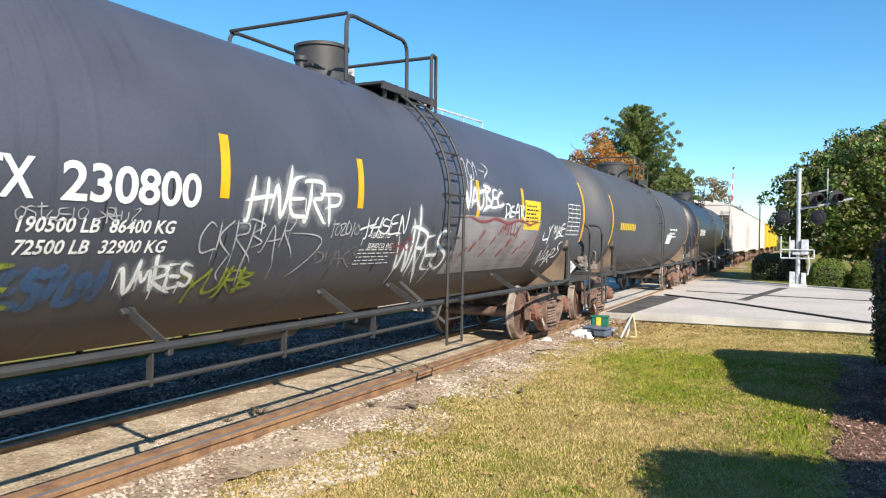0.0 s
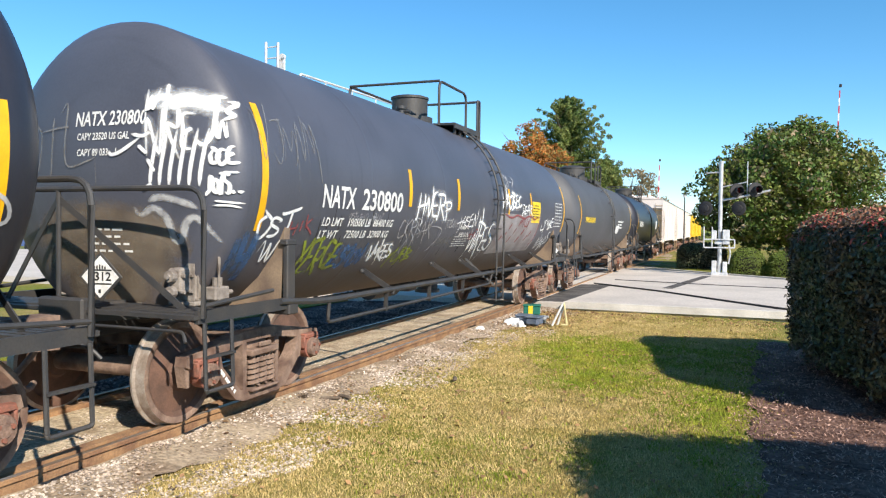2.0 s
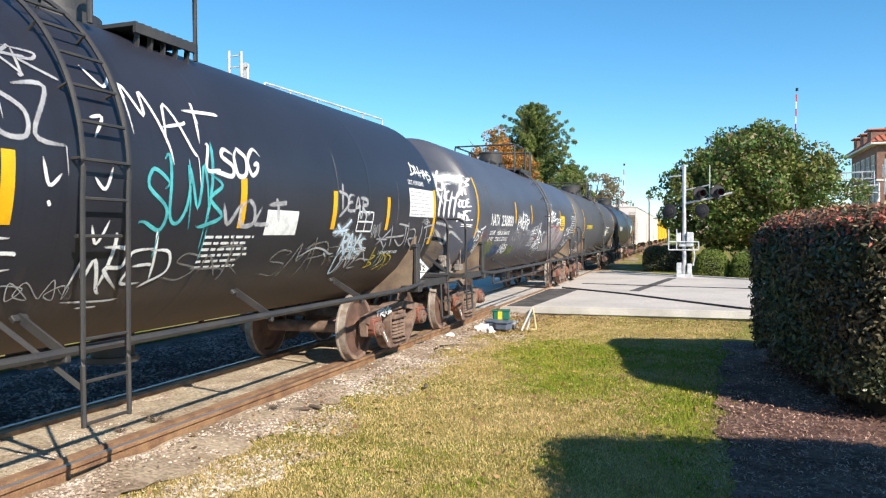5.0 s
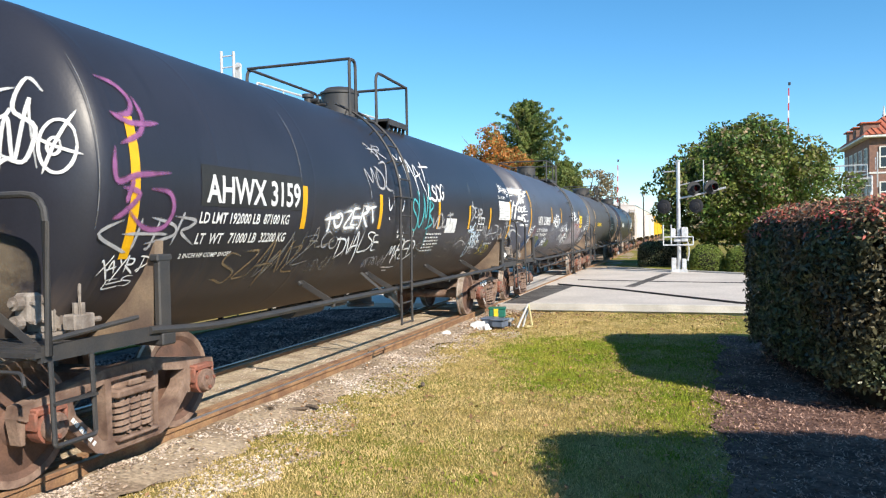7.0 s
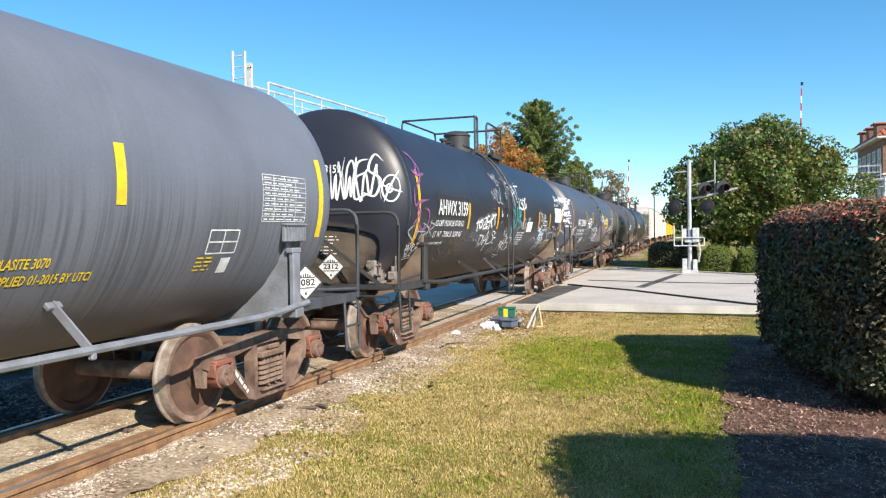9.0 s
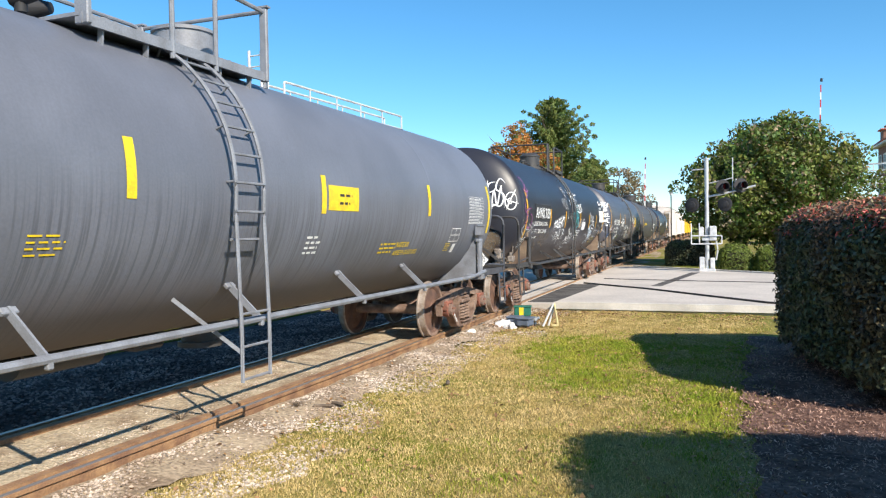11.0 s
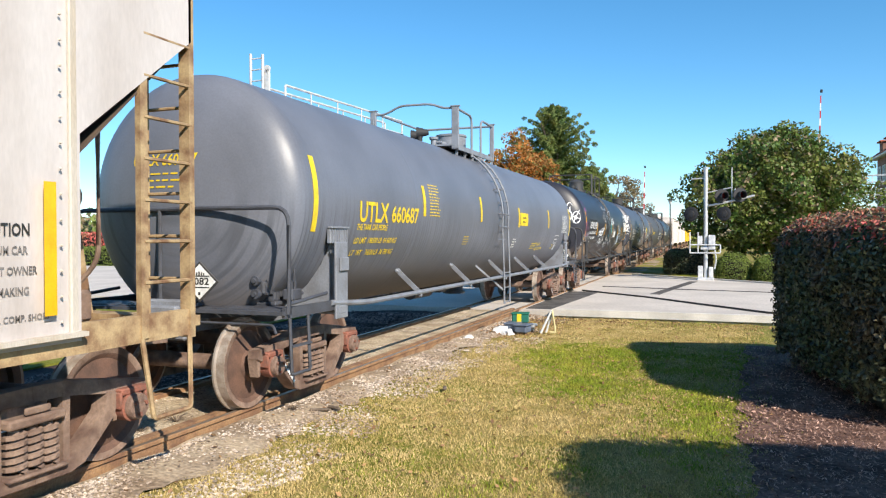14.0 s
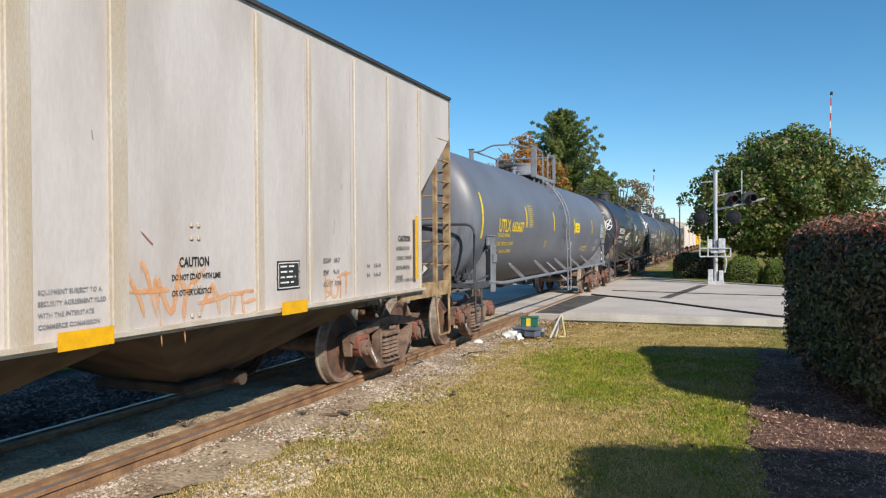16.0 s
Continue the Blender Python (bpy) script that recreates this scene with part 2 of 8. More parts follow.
LAWN = material("dry_lawn", (0.29, 0.225, 0.085), 0.95, second=(0.17, 0.18, 0.03), scale=0.42, mix=(0.42, 0.6), bump=0.7, bump_scale=34, grain=0.3, spec=0.08)
FIELD = material("far_ground", (0.16, 0.16, 0.07), 0.95, second=(0.12, 0.15, 0.045), scale=0.08, bump=0.3, bump_scale=5, spec=0.08)
BLADE_DRY = material("dry_grass_blade", (0.52, 0.395, 0.18), 0.8, second=(0.37, 0.285, 0.10), scale=2.6, vary=0.4, island=True, spec=0.2)
BLADE_GREEN = material("green_grass_blade", (0.18, 0.24, 0.020), 0.75, second=(0.29, 0.29, 0.04), scale=2.2, vary=0.4, island=True, spec=0.2)
MULCH = material("pine_bark_mulch", (0.20, 0.120, 0.095), 0.95, second=(0.10, 0.058, 0.046), scale=3, bump=0.9, bump_scale=24, grain=0.4, spec=0.08)
CHIP = material("bark_chip", (0.46, 0.30, 0.24), 0.95, second=(0.15, 0.09, 0.07), scale=5, vary=0.55, island=True, spec=0.08)
CONCRETE = material("pale_concrete_road", (0.58, 0.52, 0.465), 0.9, second=(0.48, 0.43, 0.385), scale=0.5, bump=0.15, bump_scale=18)
CURB = material("curb_concrete", (0.68, 0.63, 0.56), 0.9, scale=1.5, bump=0.2)
ASPHALT = material("asphalt_patch", (0.085, 0.08, 0.078), 0.95, second=(0.14, 0.13, 0.125), scale=2, bump=0.5, bump_scale=40, grain=0.3, spec=0.08)
TAR = material("tar_seam", (0.05, 0.048, 0.047), 0.85)
GALV = material("galvanised_steel", (0.56, 0.57, 0.58), 0.45, 0.35, second=(0.45, 0.45, 0.46), scale=6)
ALU = material("weathered_aluminium", (0.60, 0.61, 0.63), 0.5, second=(0.42, 0.43, 0.45), scale=5)
SIGNAL_BLACK = material("matt_black_signal", (0.025, 0.025, 0.028), 0.7)
LENS_RED = material("red_signal_lens", (0.16, 0.012, 0.012), 0.2)
GATE_RED = material("gate_red", (0.55, 0.04, 0.04), 0.5)
BARK = material("grey_brown_bark", (0.16, 0.12, 0.09), 0.95, second=(0.10, 0.075, 0.055), scale=6, bump=0.6, bump_scale=20, stretch=(2, 2, 0.4))


def leaf_material(name, colour, second, vary=0.4, rough=0.55, through=0.3):
    m = material(name, colour, rough, second=second, scale=0.7, mix=(0.38, 0.62), vary=vary, island=True, spec=0.35)
    nt = m.node_tree
    b = nt.nodes["Principled BSDF"]
    tr = nt.nodes.new("ShaderNodeBsdfTranslucent")
    mix = nt.nodes.new("ShaderNodeMixShader")
    mix.inputs[0].default_value = through
    nt.links.new(b.inputs["Base Color"].links[0].from_socket, tr.inputs[0])
    nt.links.new(b.outputs[0], mix.inputs[1])
    nt.links.new(tr.outputs[0], mix.inputs[2])
    nt.links.new(mix.outputs[0], nt.nodes["Material Output"].inputs[0])
    return m


LEAF_TREE = leaf_material("pear_tree_leaf", (0.090, 0.158, 0.032), (0.165, 0.175, 0.038), vary=0.65)
LEAF_PINE = leaf_material("pine_needles", (0.13, 0.19, 0.055), (0.20, 0.22, 0.06), through=0.15)
LEAF_ORANGE = leaf_material("orange_autumn_leaf", (0.52, 0.19, 0.04), (0.34, 0.17, 0.05))
LEAF_BARE = leaf_material("sparse_brown_leaf", (0.32, 0.24, 0.15), (0.22, 0.18, 0.09))
LEAF_HEDGE = leaf_material("dark_hedge_leaf", (0.088, 0.116, 0.056), (0.115, 0.09, 0.056), vary=0.7, rough=0.36, through=0.12)
LEAF_RED = leaf_material("red_new_growth_leaf", (0.70, 0.13, 0.13), (0.50, 0.24, 0.14), rough=0.45)
LEAF_BOX = leaf_material("boxwood_leaf", (0.18, 0.235, 0.045), (0.14, 0.18, 0.04))
LEAF_FALLEN = material("fallen_brown_leaf", (0.22, 0.12, 0.06), 0.9, second=(0.32, 0.19, 0.08), scale=2, vary=0.5, island=True)
LEAF_OLIVE = leaf_material("olive_hedge_leaf", (0.34, 0.31, 0.15), (0.40, 0.27, 0.17), rough=0.45)
BEARING_CAP = material("brown_bearing_cap", (0.23, 0.15, 0.115), 0.8, second=(0.15, 0.095, 0.075), scale=16, bump=0.3, grain=0.25)
# near-black, painting in the shade between the leaves
CORE_SHADE = material("hedge_inner_shade", (0.03, 0.028, 0.018), 0.95, scale=8)
BRICK_BROWN = material("brown_brick", (0.25, 0.14, 0.105), 0.9, second=(0.18, 0.10, 0.08), scale=3, bump=0.2)
ROOF_RED = material("red_clay_tile", (0.48, 0.14, 0.07), 0.8, second=(0.36, 0.10, 0.06), scale=2)
TRIM_WHITE = material("white_trim", (0.75, 0.74, 0.70), 0.6)
GLASS_DARK = material("window_glass", (0.03, 0.035, 0.045), 0.08)


# ---- mesh tools ----
def done(name, bm, mat, smooth=False):
    me = bpy.data.meshes.new(name)
    bm.normal_update()
    bm.to_mesh(me)
    bm.free()
    mats = mat if isinstance(mat, (list, tuple)) else [mat]
    for m in mats:
        me.materials.append(m)
    if smooth:
        me.polygons.foreach_set("use_smooth", [True] * len(me.polygons))
        me.set_sharp_from_angle(angle=radians(38))
    return me


def part(name, me, parent=None, m=None, label=""):
    ob = new(name, me)
    if parent:
        ob.parent = parent
    if m is not None:
        ob.matrix_basis = m
    return tagged(ob, label) if label else ob


def box(bm, c, size, rot=None, bevel=0.0):
    m = Matrix.Translation(c) @ (rot.to_4x4() if rot else Matrix()) @ Matrix.Diagonal((*size, 1))
    vs = bmesh.ops.create_cube(bm, size=1, matrix=m)["verts"]
    if bevel:
        es = list({e for v in vs for e in v.link_edges})
        bmesh.ops.bevel(bm, geom=es, offset=bevel, segments=1, affect="EDGES")


def rod(bm, a, b, r, n=8, r2=None):
    a, b = Vector(a), Vector(b)
    d = b - a
    m = Matrix.Translation((a + b) / 2) @ d.to_track_quat("Z", "Y").to_matrix().to_4x4()
    bmesh.ops.create_cone(bm, cap_ends=True, segments=n, radius1=r, radius2=r if r2 is None else r2, depth=d.length, matrix=m)


def bar(bm, a, b, w, h):
    """A flat bar from a to b."""
    a, b = Vector(a), Vector(b)
    d = b - a
    box(bm, (a + b) / 2, (w, h, d.length), d.to_track_quat("Z", "Y").to_matrix())


def pipe(bm, pts, r, n=8, bend=0.12):
    """A round rail through the points, with its corners rounded off."""
    pts = [Vector(p) for p in pts]
    out = [pts[0]]
    for a, b, c in zip(pts, pts[1:], pts[2:]):
        k = min(bend, (a - b).length * 0.45, (c - b).length * 0.45)
        p, q = b + (a - b).normalized() * k, b + (c - b).normalized() * k
        for i in range(5):
            t = i / 4
            out.append(p * (1 - t) ** 2 + b * 2 * t * (1 - t) + q * t * t)
    out.append(pts[-1])
    rings = []
    for i, p in enumerate(out):
        d = (out[min(i + 1, len(out) - 1)] - out[max(i - 1, 0)]).normalized()
        q = d.to_track_quat("Z", "Y")
        rings.append([bm.verts.new(p + q @ Vector((r * math.cos(u * math.tau / n), r * math.sin(u * math.tau / n), 0))) for u in range(n)])
    for a, b in zip(rings, rings[1:]):
        for i in range(n):
            bm.faces.new((a[i], a[(i + 1) % n], b[(i + 1) % n], b[i]))
    bm.faces.new(rings[0][::-1])
    bm.faces.new(rings[-1])


def lathe(bm, profile, n=32, axis="Y", mats=None):
    """Turns (radius, along) pairs round an axis."""
    rings = []
    for r, a in profile:
        ring = []
        for i in range(n):
            c, s = math.cos(i * math.tau / n), math.sin(i * math.tau / n)
            ring.append(bm.verts.new((r * c, a, r * s) if axis == "Y" else (a, r * c, r * s) if axis == "X" else (r * c, r * s, a)))
        rings.append(ring)
    for k, (a, b) in enumerate(zip(rings, rings[1:])):
        for i in range(n):
            f = bm.faces.new((a[i], a[(i + 1) % n], b[(i + 1) % n], b[i]))
            if mats:
                f.material_index = mats[k]
    for ring, cap in ((rings[0], profile[0]), (rings[-1], profile[-1])):
        if cap[0] > 1e-4:
            bm.faces.new(ring)
    bmesh.ops.recalc_face_normals(bm, faces=bm.faces)


def plate(bm, outline, x0, x1):
    """An outline in (y, z) made solid between x0 and x1."""
    a = [bm.verts.new((x0, y, z)) for y, z in outline]
    b = [bm.verts.new((x1, y, z)) for y, z in outline]
    n = len(a)
    bm.faces.new(a)
    bm.faces.new(b[::-1])
    for i in range(n):
        bm.faces.new((a[i], b[i], b[(i + 1) % n], a[(i + 1) % n]))
    bmesh.ops.recalc_face_normals(bm, faces=bm.faces)


def soften(bm, width):
    """Rounds every sharp edge a little, as on a casting."""
    es = [x for x in bm.edges if x.is_manifold and x.calc_face_angle(0) > 0.5]
    bmesh.ops.bevel(bm, geom=es, offset=width, segments=2, affect="EDGES", clamp_overlap=True)


def smooth01(t):
    t = min(1.0, max(0.0, t))
    return t * t * (3 - 2 * t)


def bend(y):
    """Sideways lie of the track: straight beside the lawn, then bearing slightly off."""
    if y < 4:
        return 0.0
    if y < 14:
        return -0.022 * (y - 4) ** 2 / 20
    return -0.11 - 0.022 * (y - 14)


def on_track(y, off=0.0, z=0.0):
    return Vector((XC + bend(y) + off, y, z))


# ---- ground ----
bm = bmesh.new()
R = 1800
fv = [bm.verts.new(v) for v in ((-R, -R, -0.30), (R, -R, -0.30), (R, R, -0.30), (-R, R, -0.30))]
bm.faces.new(fv)
tagged(new("ground", done("ground", bm, FIELD)), "flat grassy ground reaching to the horizon", "ground", kind="structure")


def sheet(name, mat, outline, z, label, category, bottom=-0.4):
    """A flat slab of ground."""
    bm = bmesh.new()
    top = [bm.verts.new((x, y, z)) for x, y in outline]
    bm.faces.new(top)
    low = [bm.verts.new((x, y, bottom)) for x, y in outline]
    for i in range(len(top)):
        bm.faces.new((top[i], low[i], low[(i + 1) % len(top)], top[(i + 1) % len(top)]))
    bmesh.ops.recalc_face_normals(bm, faces=bm.faces)
    return tagged(new(name, done(name, bm, mat)), label, category, kind="structure")


def uneven(name, mat, x_of, y0, y1, nx, ny, z_of, label, category):
    """A strip of ground between x_of(y) = (left, right), with heights z_of(x, y)."""
    bm = bmesh.new()
    grid = []
    for j in range(ny + 1):
        y = y0 + (y1 - y0) * j / ny
        a, b = x_of(y)
        grid.append([bm.verts.new((a + (b - a) * i / nx, y, z_of(a + (b - a) * i / nx, y))) for i in range(nx + 1)])
    for j in range(ny):
        for i in range(nx):
            bm.faces.new((grid[j][i], grid[j][i + 1], grid[j + 1][i + 1], grid[j + 1][i]))
    return tagged(new(name, done(name, bm, mat, True)), label, category, kind="structure")


def gravel_edge(y):
    """Where the gravel beside the rail gives way to grass."""
    ragged = 0.30 * noise.noise(Vector((0, y * 0.8, 3))) + 0.16 * noise.noise(Vector((0, y * 3.1, 8))) + 0.10 * noise.noise(Vector((0, y * 9.0, 5)))
    return -3.98 + ragged - 0.28 * smooth01((y - 5.5) / 4) + 0.25 * smooth01((y - 11) / 3)


def lawn_z(x, y):
    return -0.16 + 0.035 * noise.noise(Vector((x * 0.5, y * 0.5, 0))) + 0.012 * noise.noise(Vector((x * 3, y * 3, 4)))


uneven("lawn", LAWN, lambda y: (-4.4, 14.0), -24, 17.6, 80, 180, lawn_z, "patchy mown lawn, half dry and half green", "lawn")


def ballast_z(x, y):
    d = x - (XC + bend(y))
    near = -0.10 - 0.07 * smooth01((d - 0.95) / 0.7)
    return near + 0.03 * noise.noise(Vector((x * 2.2, y * 2.2, 7)))


uneven("gravel_shoulder", GRAVEL, lambda y: (XC + bend(y) + 0.80, gravel_edge(y) + 0.05), -40, 17.7, 16, 420, ballast_z,
       "pale gravel shoulder strewn beside the rail", "gravel")
uneven("track_bed", TRACK_FILL, lambda y: (XC + bend(y) - 0.70, XC + bend(y) + 0.70), -40, 17.8, 12, 260,
       lambda x, y: -0.045 - 0.02 * abs(noise.noise(Vector((x * 3, y * 3, 2)))) - 0.05 * smooth01((abs(x - XC - bend(y)) - 0.60) / 0.06),
       "sandy gravel filling the track between the rails", "track bed")
uneven("far_track_bed", GRAVEL, lambda y: (XC + bend(y) - 1.9, XC + bend(y) + 1.9), 38.5, 260, 8, 120,
       lambda x, y: -0.12 + 0.03 * noise.noise(Vector((x, y, 1))), "gravel track bed beyond the road", "track bed")
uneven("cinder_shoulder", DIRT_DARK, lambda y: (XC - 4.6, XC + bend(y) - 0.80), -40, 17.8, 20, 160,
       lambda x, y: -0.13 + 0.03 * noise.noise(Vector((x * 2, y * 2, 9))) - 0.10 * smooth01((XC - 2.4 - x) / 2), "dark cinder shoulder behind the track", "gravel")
sheet("far_lawn", LAWN, [(-60, -40), (XC - 4.5, -40), (XC - 4.5, 17.7), (-60, 17.7)], -0.20, "dry grass behind the railway", "lawn")
sheet("lawn_beyond_road", LAWN, [(-5.2, 37.2), (2.0, 31.2), (60, 31.2), (60, 140), (-9, 140)], -0.12, "green lawn beyond the road", "lawn")

# the road over the railway, with a kerb on both sides
sheet("road", CONCRETE, [(-70, 18.0), (-4.0, 18.0), (60, 18.6), (60, 30.8), (2.0, 30.8), (-4.4, 36.8), (-10.0, 38.2), (-70, 38.2)], -0.035,
      "pale worn concrete road crossing the railway", "road")
bm = bmesh.new()
for a, b in (((-4.0, 17.9), (9.0, 18.05)), ((9.0, 18.05), (60, 18.5)), ((-4.3, 36.95), (2.0, 30.95)), ((2.0, 30.95), (60, 30.95))):
    bar(bm, (*a, -0.06), (*b, -0.06), 0.16, 0.16)
tagged(new("curb", done("curb", bm, CURB)), "low pale concrete curb along the road", "curb", kind="structure")
bm = bmesh.new()
for pts, w in (([(-4.6, 25.0), (-2.26, 22.8), (-0.57, 20.7), (0.85, 19.0), (2.0, 18.3)], 0.10), ([(-4.3, 27.5), (-1.0, 26.6), (3, 25.9)], 0.05)):
    for a, b in zip(pts, pts[1:]):
        bar(bm, (*a, -0.034), (*b, -0.034), 0.012, w)
tagged(new("tar_seam", done("tar_seam", bm, TAR)), "dark tar seams wandering across the road", "seam", kind="structure")
sheet("crossing_panel", ASPHALT, [(-4.80, 18.3), (-4.15, 18.3), (-3.95, 24.8), (-4.95, 24.6)], -0.028,
      "dark asphalt patch beside the rails at the crossing", "road")
# flat dark strip, drawn in the same colour as the crossing panel
sheet("asphalt_strip", ASPHALT, [(-1.12, 31.9), (-1.45, 31.9), (-2.32, 24.3), (-2.0, 24.2)], -0.031, "narrow dark strip across the concrete road", "road")


# ---- rails ----
def rail_mesh(off, y0, y1):
    half = [(-0.075, -0.172), (-0.075, -0.160), (-0.012, -0.138), (-0.012, -0.045), (-0.036, -0.034), (-0.036, -0.006), (-0.028, 0.0)]
    prof = half + [(-x, z) for x, z in half[::-1]]
    bm = bmesh.new()
    prev = None
    ys = list(np.arange(y0, min(y1, 40), 1.0)) + list(np.arange(max(y0, 40), y1, 6.0)) + [y1]
    for y in ys:
        c = on_track(y, off)
        ring = [bm.verts.new((c.x + x, c.y, z)) for x, z in prof]
        if prev:
            for i in range(len(prof)):
                f = bm.faces.new((prev[i], prev[(i + 1) % len(prof)], ring[(i + 1) % len(prof)], ring[i]))
                f.material_index = 1 if i == 6 else 0
        prev = ring
    bmesh.ops.recalc_face_normals(bm, faces=bm.faces)
    return done("rail", bm, [RAIL_RUST, STEEL_BRIGHT])


for off in (-0.7525, 0.7525):
    tagged(new("rail", rail_mesh(off, -40, 260)), "rusty steel rail with a polished running head", "rail", group="rails", kind="structure")
bm = bmesh.new()
for sgn in (1, -1):
    for a, b in zip(range(-20, 18), range(-19, 19)):
        bar(bm, on_track(a, sgn * 0.60, -0.045), on_track(b, sgn * 0.60, -0.045), 0.10, 0.085)
tagged(new("flangeway_strip", done("flangeway_strip", bm, RAIL_RUST)), "rusty steel strip along the inside of the rail", "track strip", kind="structure")


# ---- running gear ----
def wheelset_mesh():
    bm = bmesh.new()
    prof = [(0.075, -1.13), (0.075, -0.95), (0.09, -0.90), (0.09, -0.84), (0.15, -0.835), (0.17, -0.80), (0.355, -0.765), (0.398, -0.80),
            (0.452, -0.805), (0.457, -0.79), (0.460, -0.712), (0.487, -0.702), (0.485, -0.680), (0.452, -0.672), (0.375, -0.675), (0.355, -0.72),
            (0.18, -0.70), (0.15, -0.66), (0.085, -0.65)]
    full = prof + [(r, -x) for r, x in prof[::-1]]
    idx = [0, 0, 0, 1, 1, 1, 1, 0, 2, 2, 2, 2, 2, 1, 1, 1, 1, 1]
    lathe(bm, full, 40, "X", idx + [0] + idx[::-1])
    return done("wheelset", bm, [TRUCK_RUST, WHEEL_PLATE, WHEEL_TREAD], True)


def sideframe_mesh():
    """A cast three-piece truck's side frame with its two windows and pedestals."""
    bm = bmesh.new()
    for s in (1, -1):
        plate(bm, [(0, 0.655), (0.26 * s, 0.65), (0.58 * s, 0.60), (0.84 * s, 0.565), (1.02 * s, 0.52), (1.09 * s, 0.55), (1.07 * s, 0.635), (0.62 * s, 0.705),
                   (0.28 * s, 0.76), (0, 0.765)], -0.07, 0.06)
        plate(bm, [(0.238 * s, 0.16), (0.292 * s, 0.16), (0.305 * s, 0.68), (0.238 * s, 0.68)], -0.06, 0.065)
        plate(bm, [(0, 0.095), (0.30 * s, 0.095), (0.42 * s, 0.135), (0.70 * s, 0.41), (0.75 * s, 0.58), (0.64 * s, 0.60), (0.605 * s, 0.47),
                   (0.35 * s, 0.215), (0.25 * s, 0.19), (0, 0.185)], -0.07, 0.075)
        plate(bm, [(0.68 * s, 0.56), (0.725 * s, 0.36), (0.765 * s, 0.36), (0.775 * s, 0.56)], -0.07, 0.035)
        plate(bm, [(1.01 * s, 0.54), (1.015 * s, 0.36), (1.05 * s, 0.36), (1.09 * s, 0.56)], -0.07, 0.035)
    box(bm, (0.03, 0, 0.185), (0.20, 0.47, 0.03), None, 0.01)
    box(bm, (0.015, 0, 0.545), (0.21, 0.45, 0.07), None, 0.015)
    box(bm, (0.105, 0.0, 0.615), (0.03, 0.20, 0.05), None, 0.008)
    soften(bm, 0.011)
    return done("sideframe", bm, TRUCK_RUST, True)


def stencil_mesh():
    """A short line of white print too small to read, along the sloping member."""
    rnd = random.Random(2)
    bm = bmesh.new()
    a, d = Vector((0.081, -0.655, 0.455)), Vector((0, 0.665, -0.747))
    rot = d.to_track_quat("Z", "X").to_matrix()
    u = 0.0
    while u < 0.30:
        L = rnd.uniform(0.012, 0.03)
        box(bm, a + d * (u + L / 2), (0.004, 0.034, L) if abs(rot[0][0]) > 0.5 else (0.034, 0.004, L), rot)
        u += L + rnd.choice((0.008, 0.008, 0.025))
    return done("stencil", bm, WHITE)


def spring_mesh():
    """One spring nest: three coils of round wire side by side."""
    bm = bmesh.new()
    for cy in (-0.125, 0.0, 0.125):
        pts = [Vector((0.064 * math.cos(k * 0.7), cy + 0.064 * math.sin(k * 0.7), 0.205 + 0.265 * k / 46)) for k in range(47)]
        n, r = 5, 0.021
        prev = None
        for i, p in enumerate(pts):
            d = (pts[min(i + 1, 46)] - pts[max(i - 1, 0)]).normalized()
            q = d.to_track_quat("Z", "Y")
            ring = [bm.verts.new(p + q @ Vector((r * math.cos(u * math.tau / n), r * math.sin(u * math.tau / n), 0))) for u in range(n)]
            if prev:
                for u in range(n):
                    bm.faces.new((prev[u], prev[(u + 1) % n], ring[(u + 1) % n], ring[u]))
            prev = ring
        rod(bm, (0, cy, 0.22), (0, cy, 0.50), 0.040, 8)
    return done("spring_nest", bm, TRUCK_RUST, True)


def bearing_mesh():
    bm = bmesh.new()
    lathe(bm, [(1e-5, 0.135), (0.045, 0.135), (0.05, 0.125), (0.092, 0.122), (0.102, 0.108), (0.102, 0.065), (0.122, 0.06), (0.118, -0.05), (0.09, -0.06)], 20, "X", [1, 1, 1, 1, 1, 0, 0, 0])
    for k in range(3):
        a = k * math.tau / 3 + 0.4
        rod(bm, (0.12, 0.058 * math.cos(a), 0.058 * math.sin(a)), (0.142, 0.058 * math.cos(a), 0.058 * math.sin(a)), 0.017, 6)
    box(bm, (0.0, 0, 0.125), (0.15, 0.27, 0.055), None, 0.012)
    box(bm, (0.01, 0.13, 0.06), (0.12, 0.03, 0.13), None, 0.01)
    box(bm, (0.01, -0.13, 0.06), (0.12, 0.03, 0.13), None, 0.01)
    return done("bearing", bm, [BEARING_RED, BEARING_CAP], True)


def bolster_mesh():
    bm = bmesh.new()
    box(bm, (0, 0, 0.60), (2.0, 0.36, 0.17), None, 0.03)
    rod(bm, (0, 0, 0.66), (0, 0, 0.80), 0.2, 16)
    for s in (1, -1):
        bar(bm, (-0.75, s * 0.42, 0.40), (0.75, s * 0.42, 0.40), 0.09, 0.10)
        bar(bm, (0, 0.42 * s, 0.42), (0.25, 0.10 * s, 0.62), 0.04, 0.06)
        for t in (1, -1):
            box(bm, (0.74 * t, s * 0.43, 0.42), (0.10, 0.05, 0.30), None, 0.01)
    return done("truck", bm, TRUCK_RUST)


M_STENCIL = stencil_mesh()
M_WHEELSET, M_SIDE, M_SPRING, M_BEARING, M_BOLSTER = wheelset_mesh(), sideframe_mesh(), spring_mesh(), bearing_mesh(), bolster_mesh()
SPINNING = []      # wheelsets, each turning under its truck


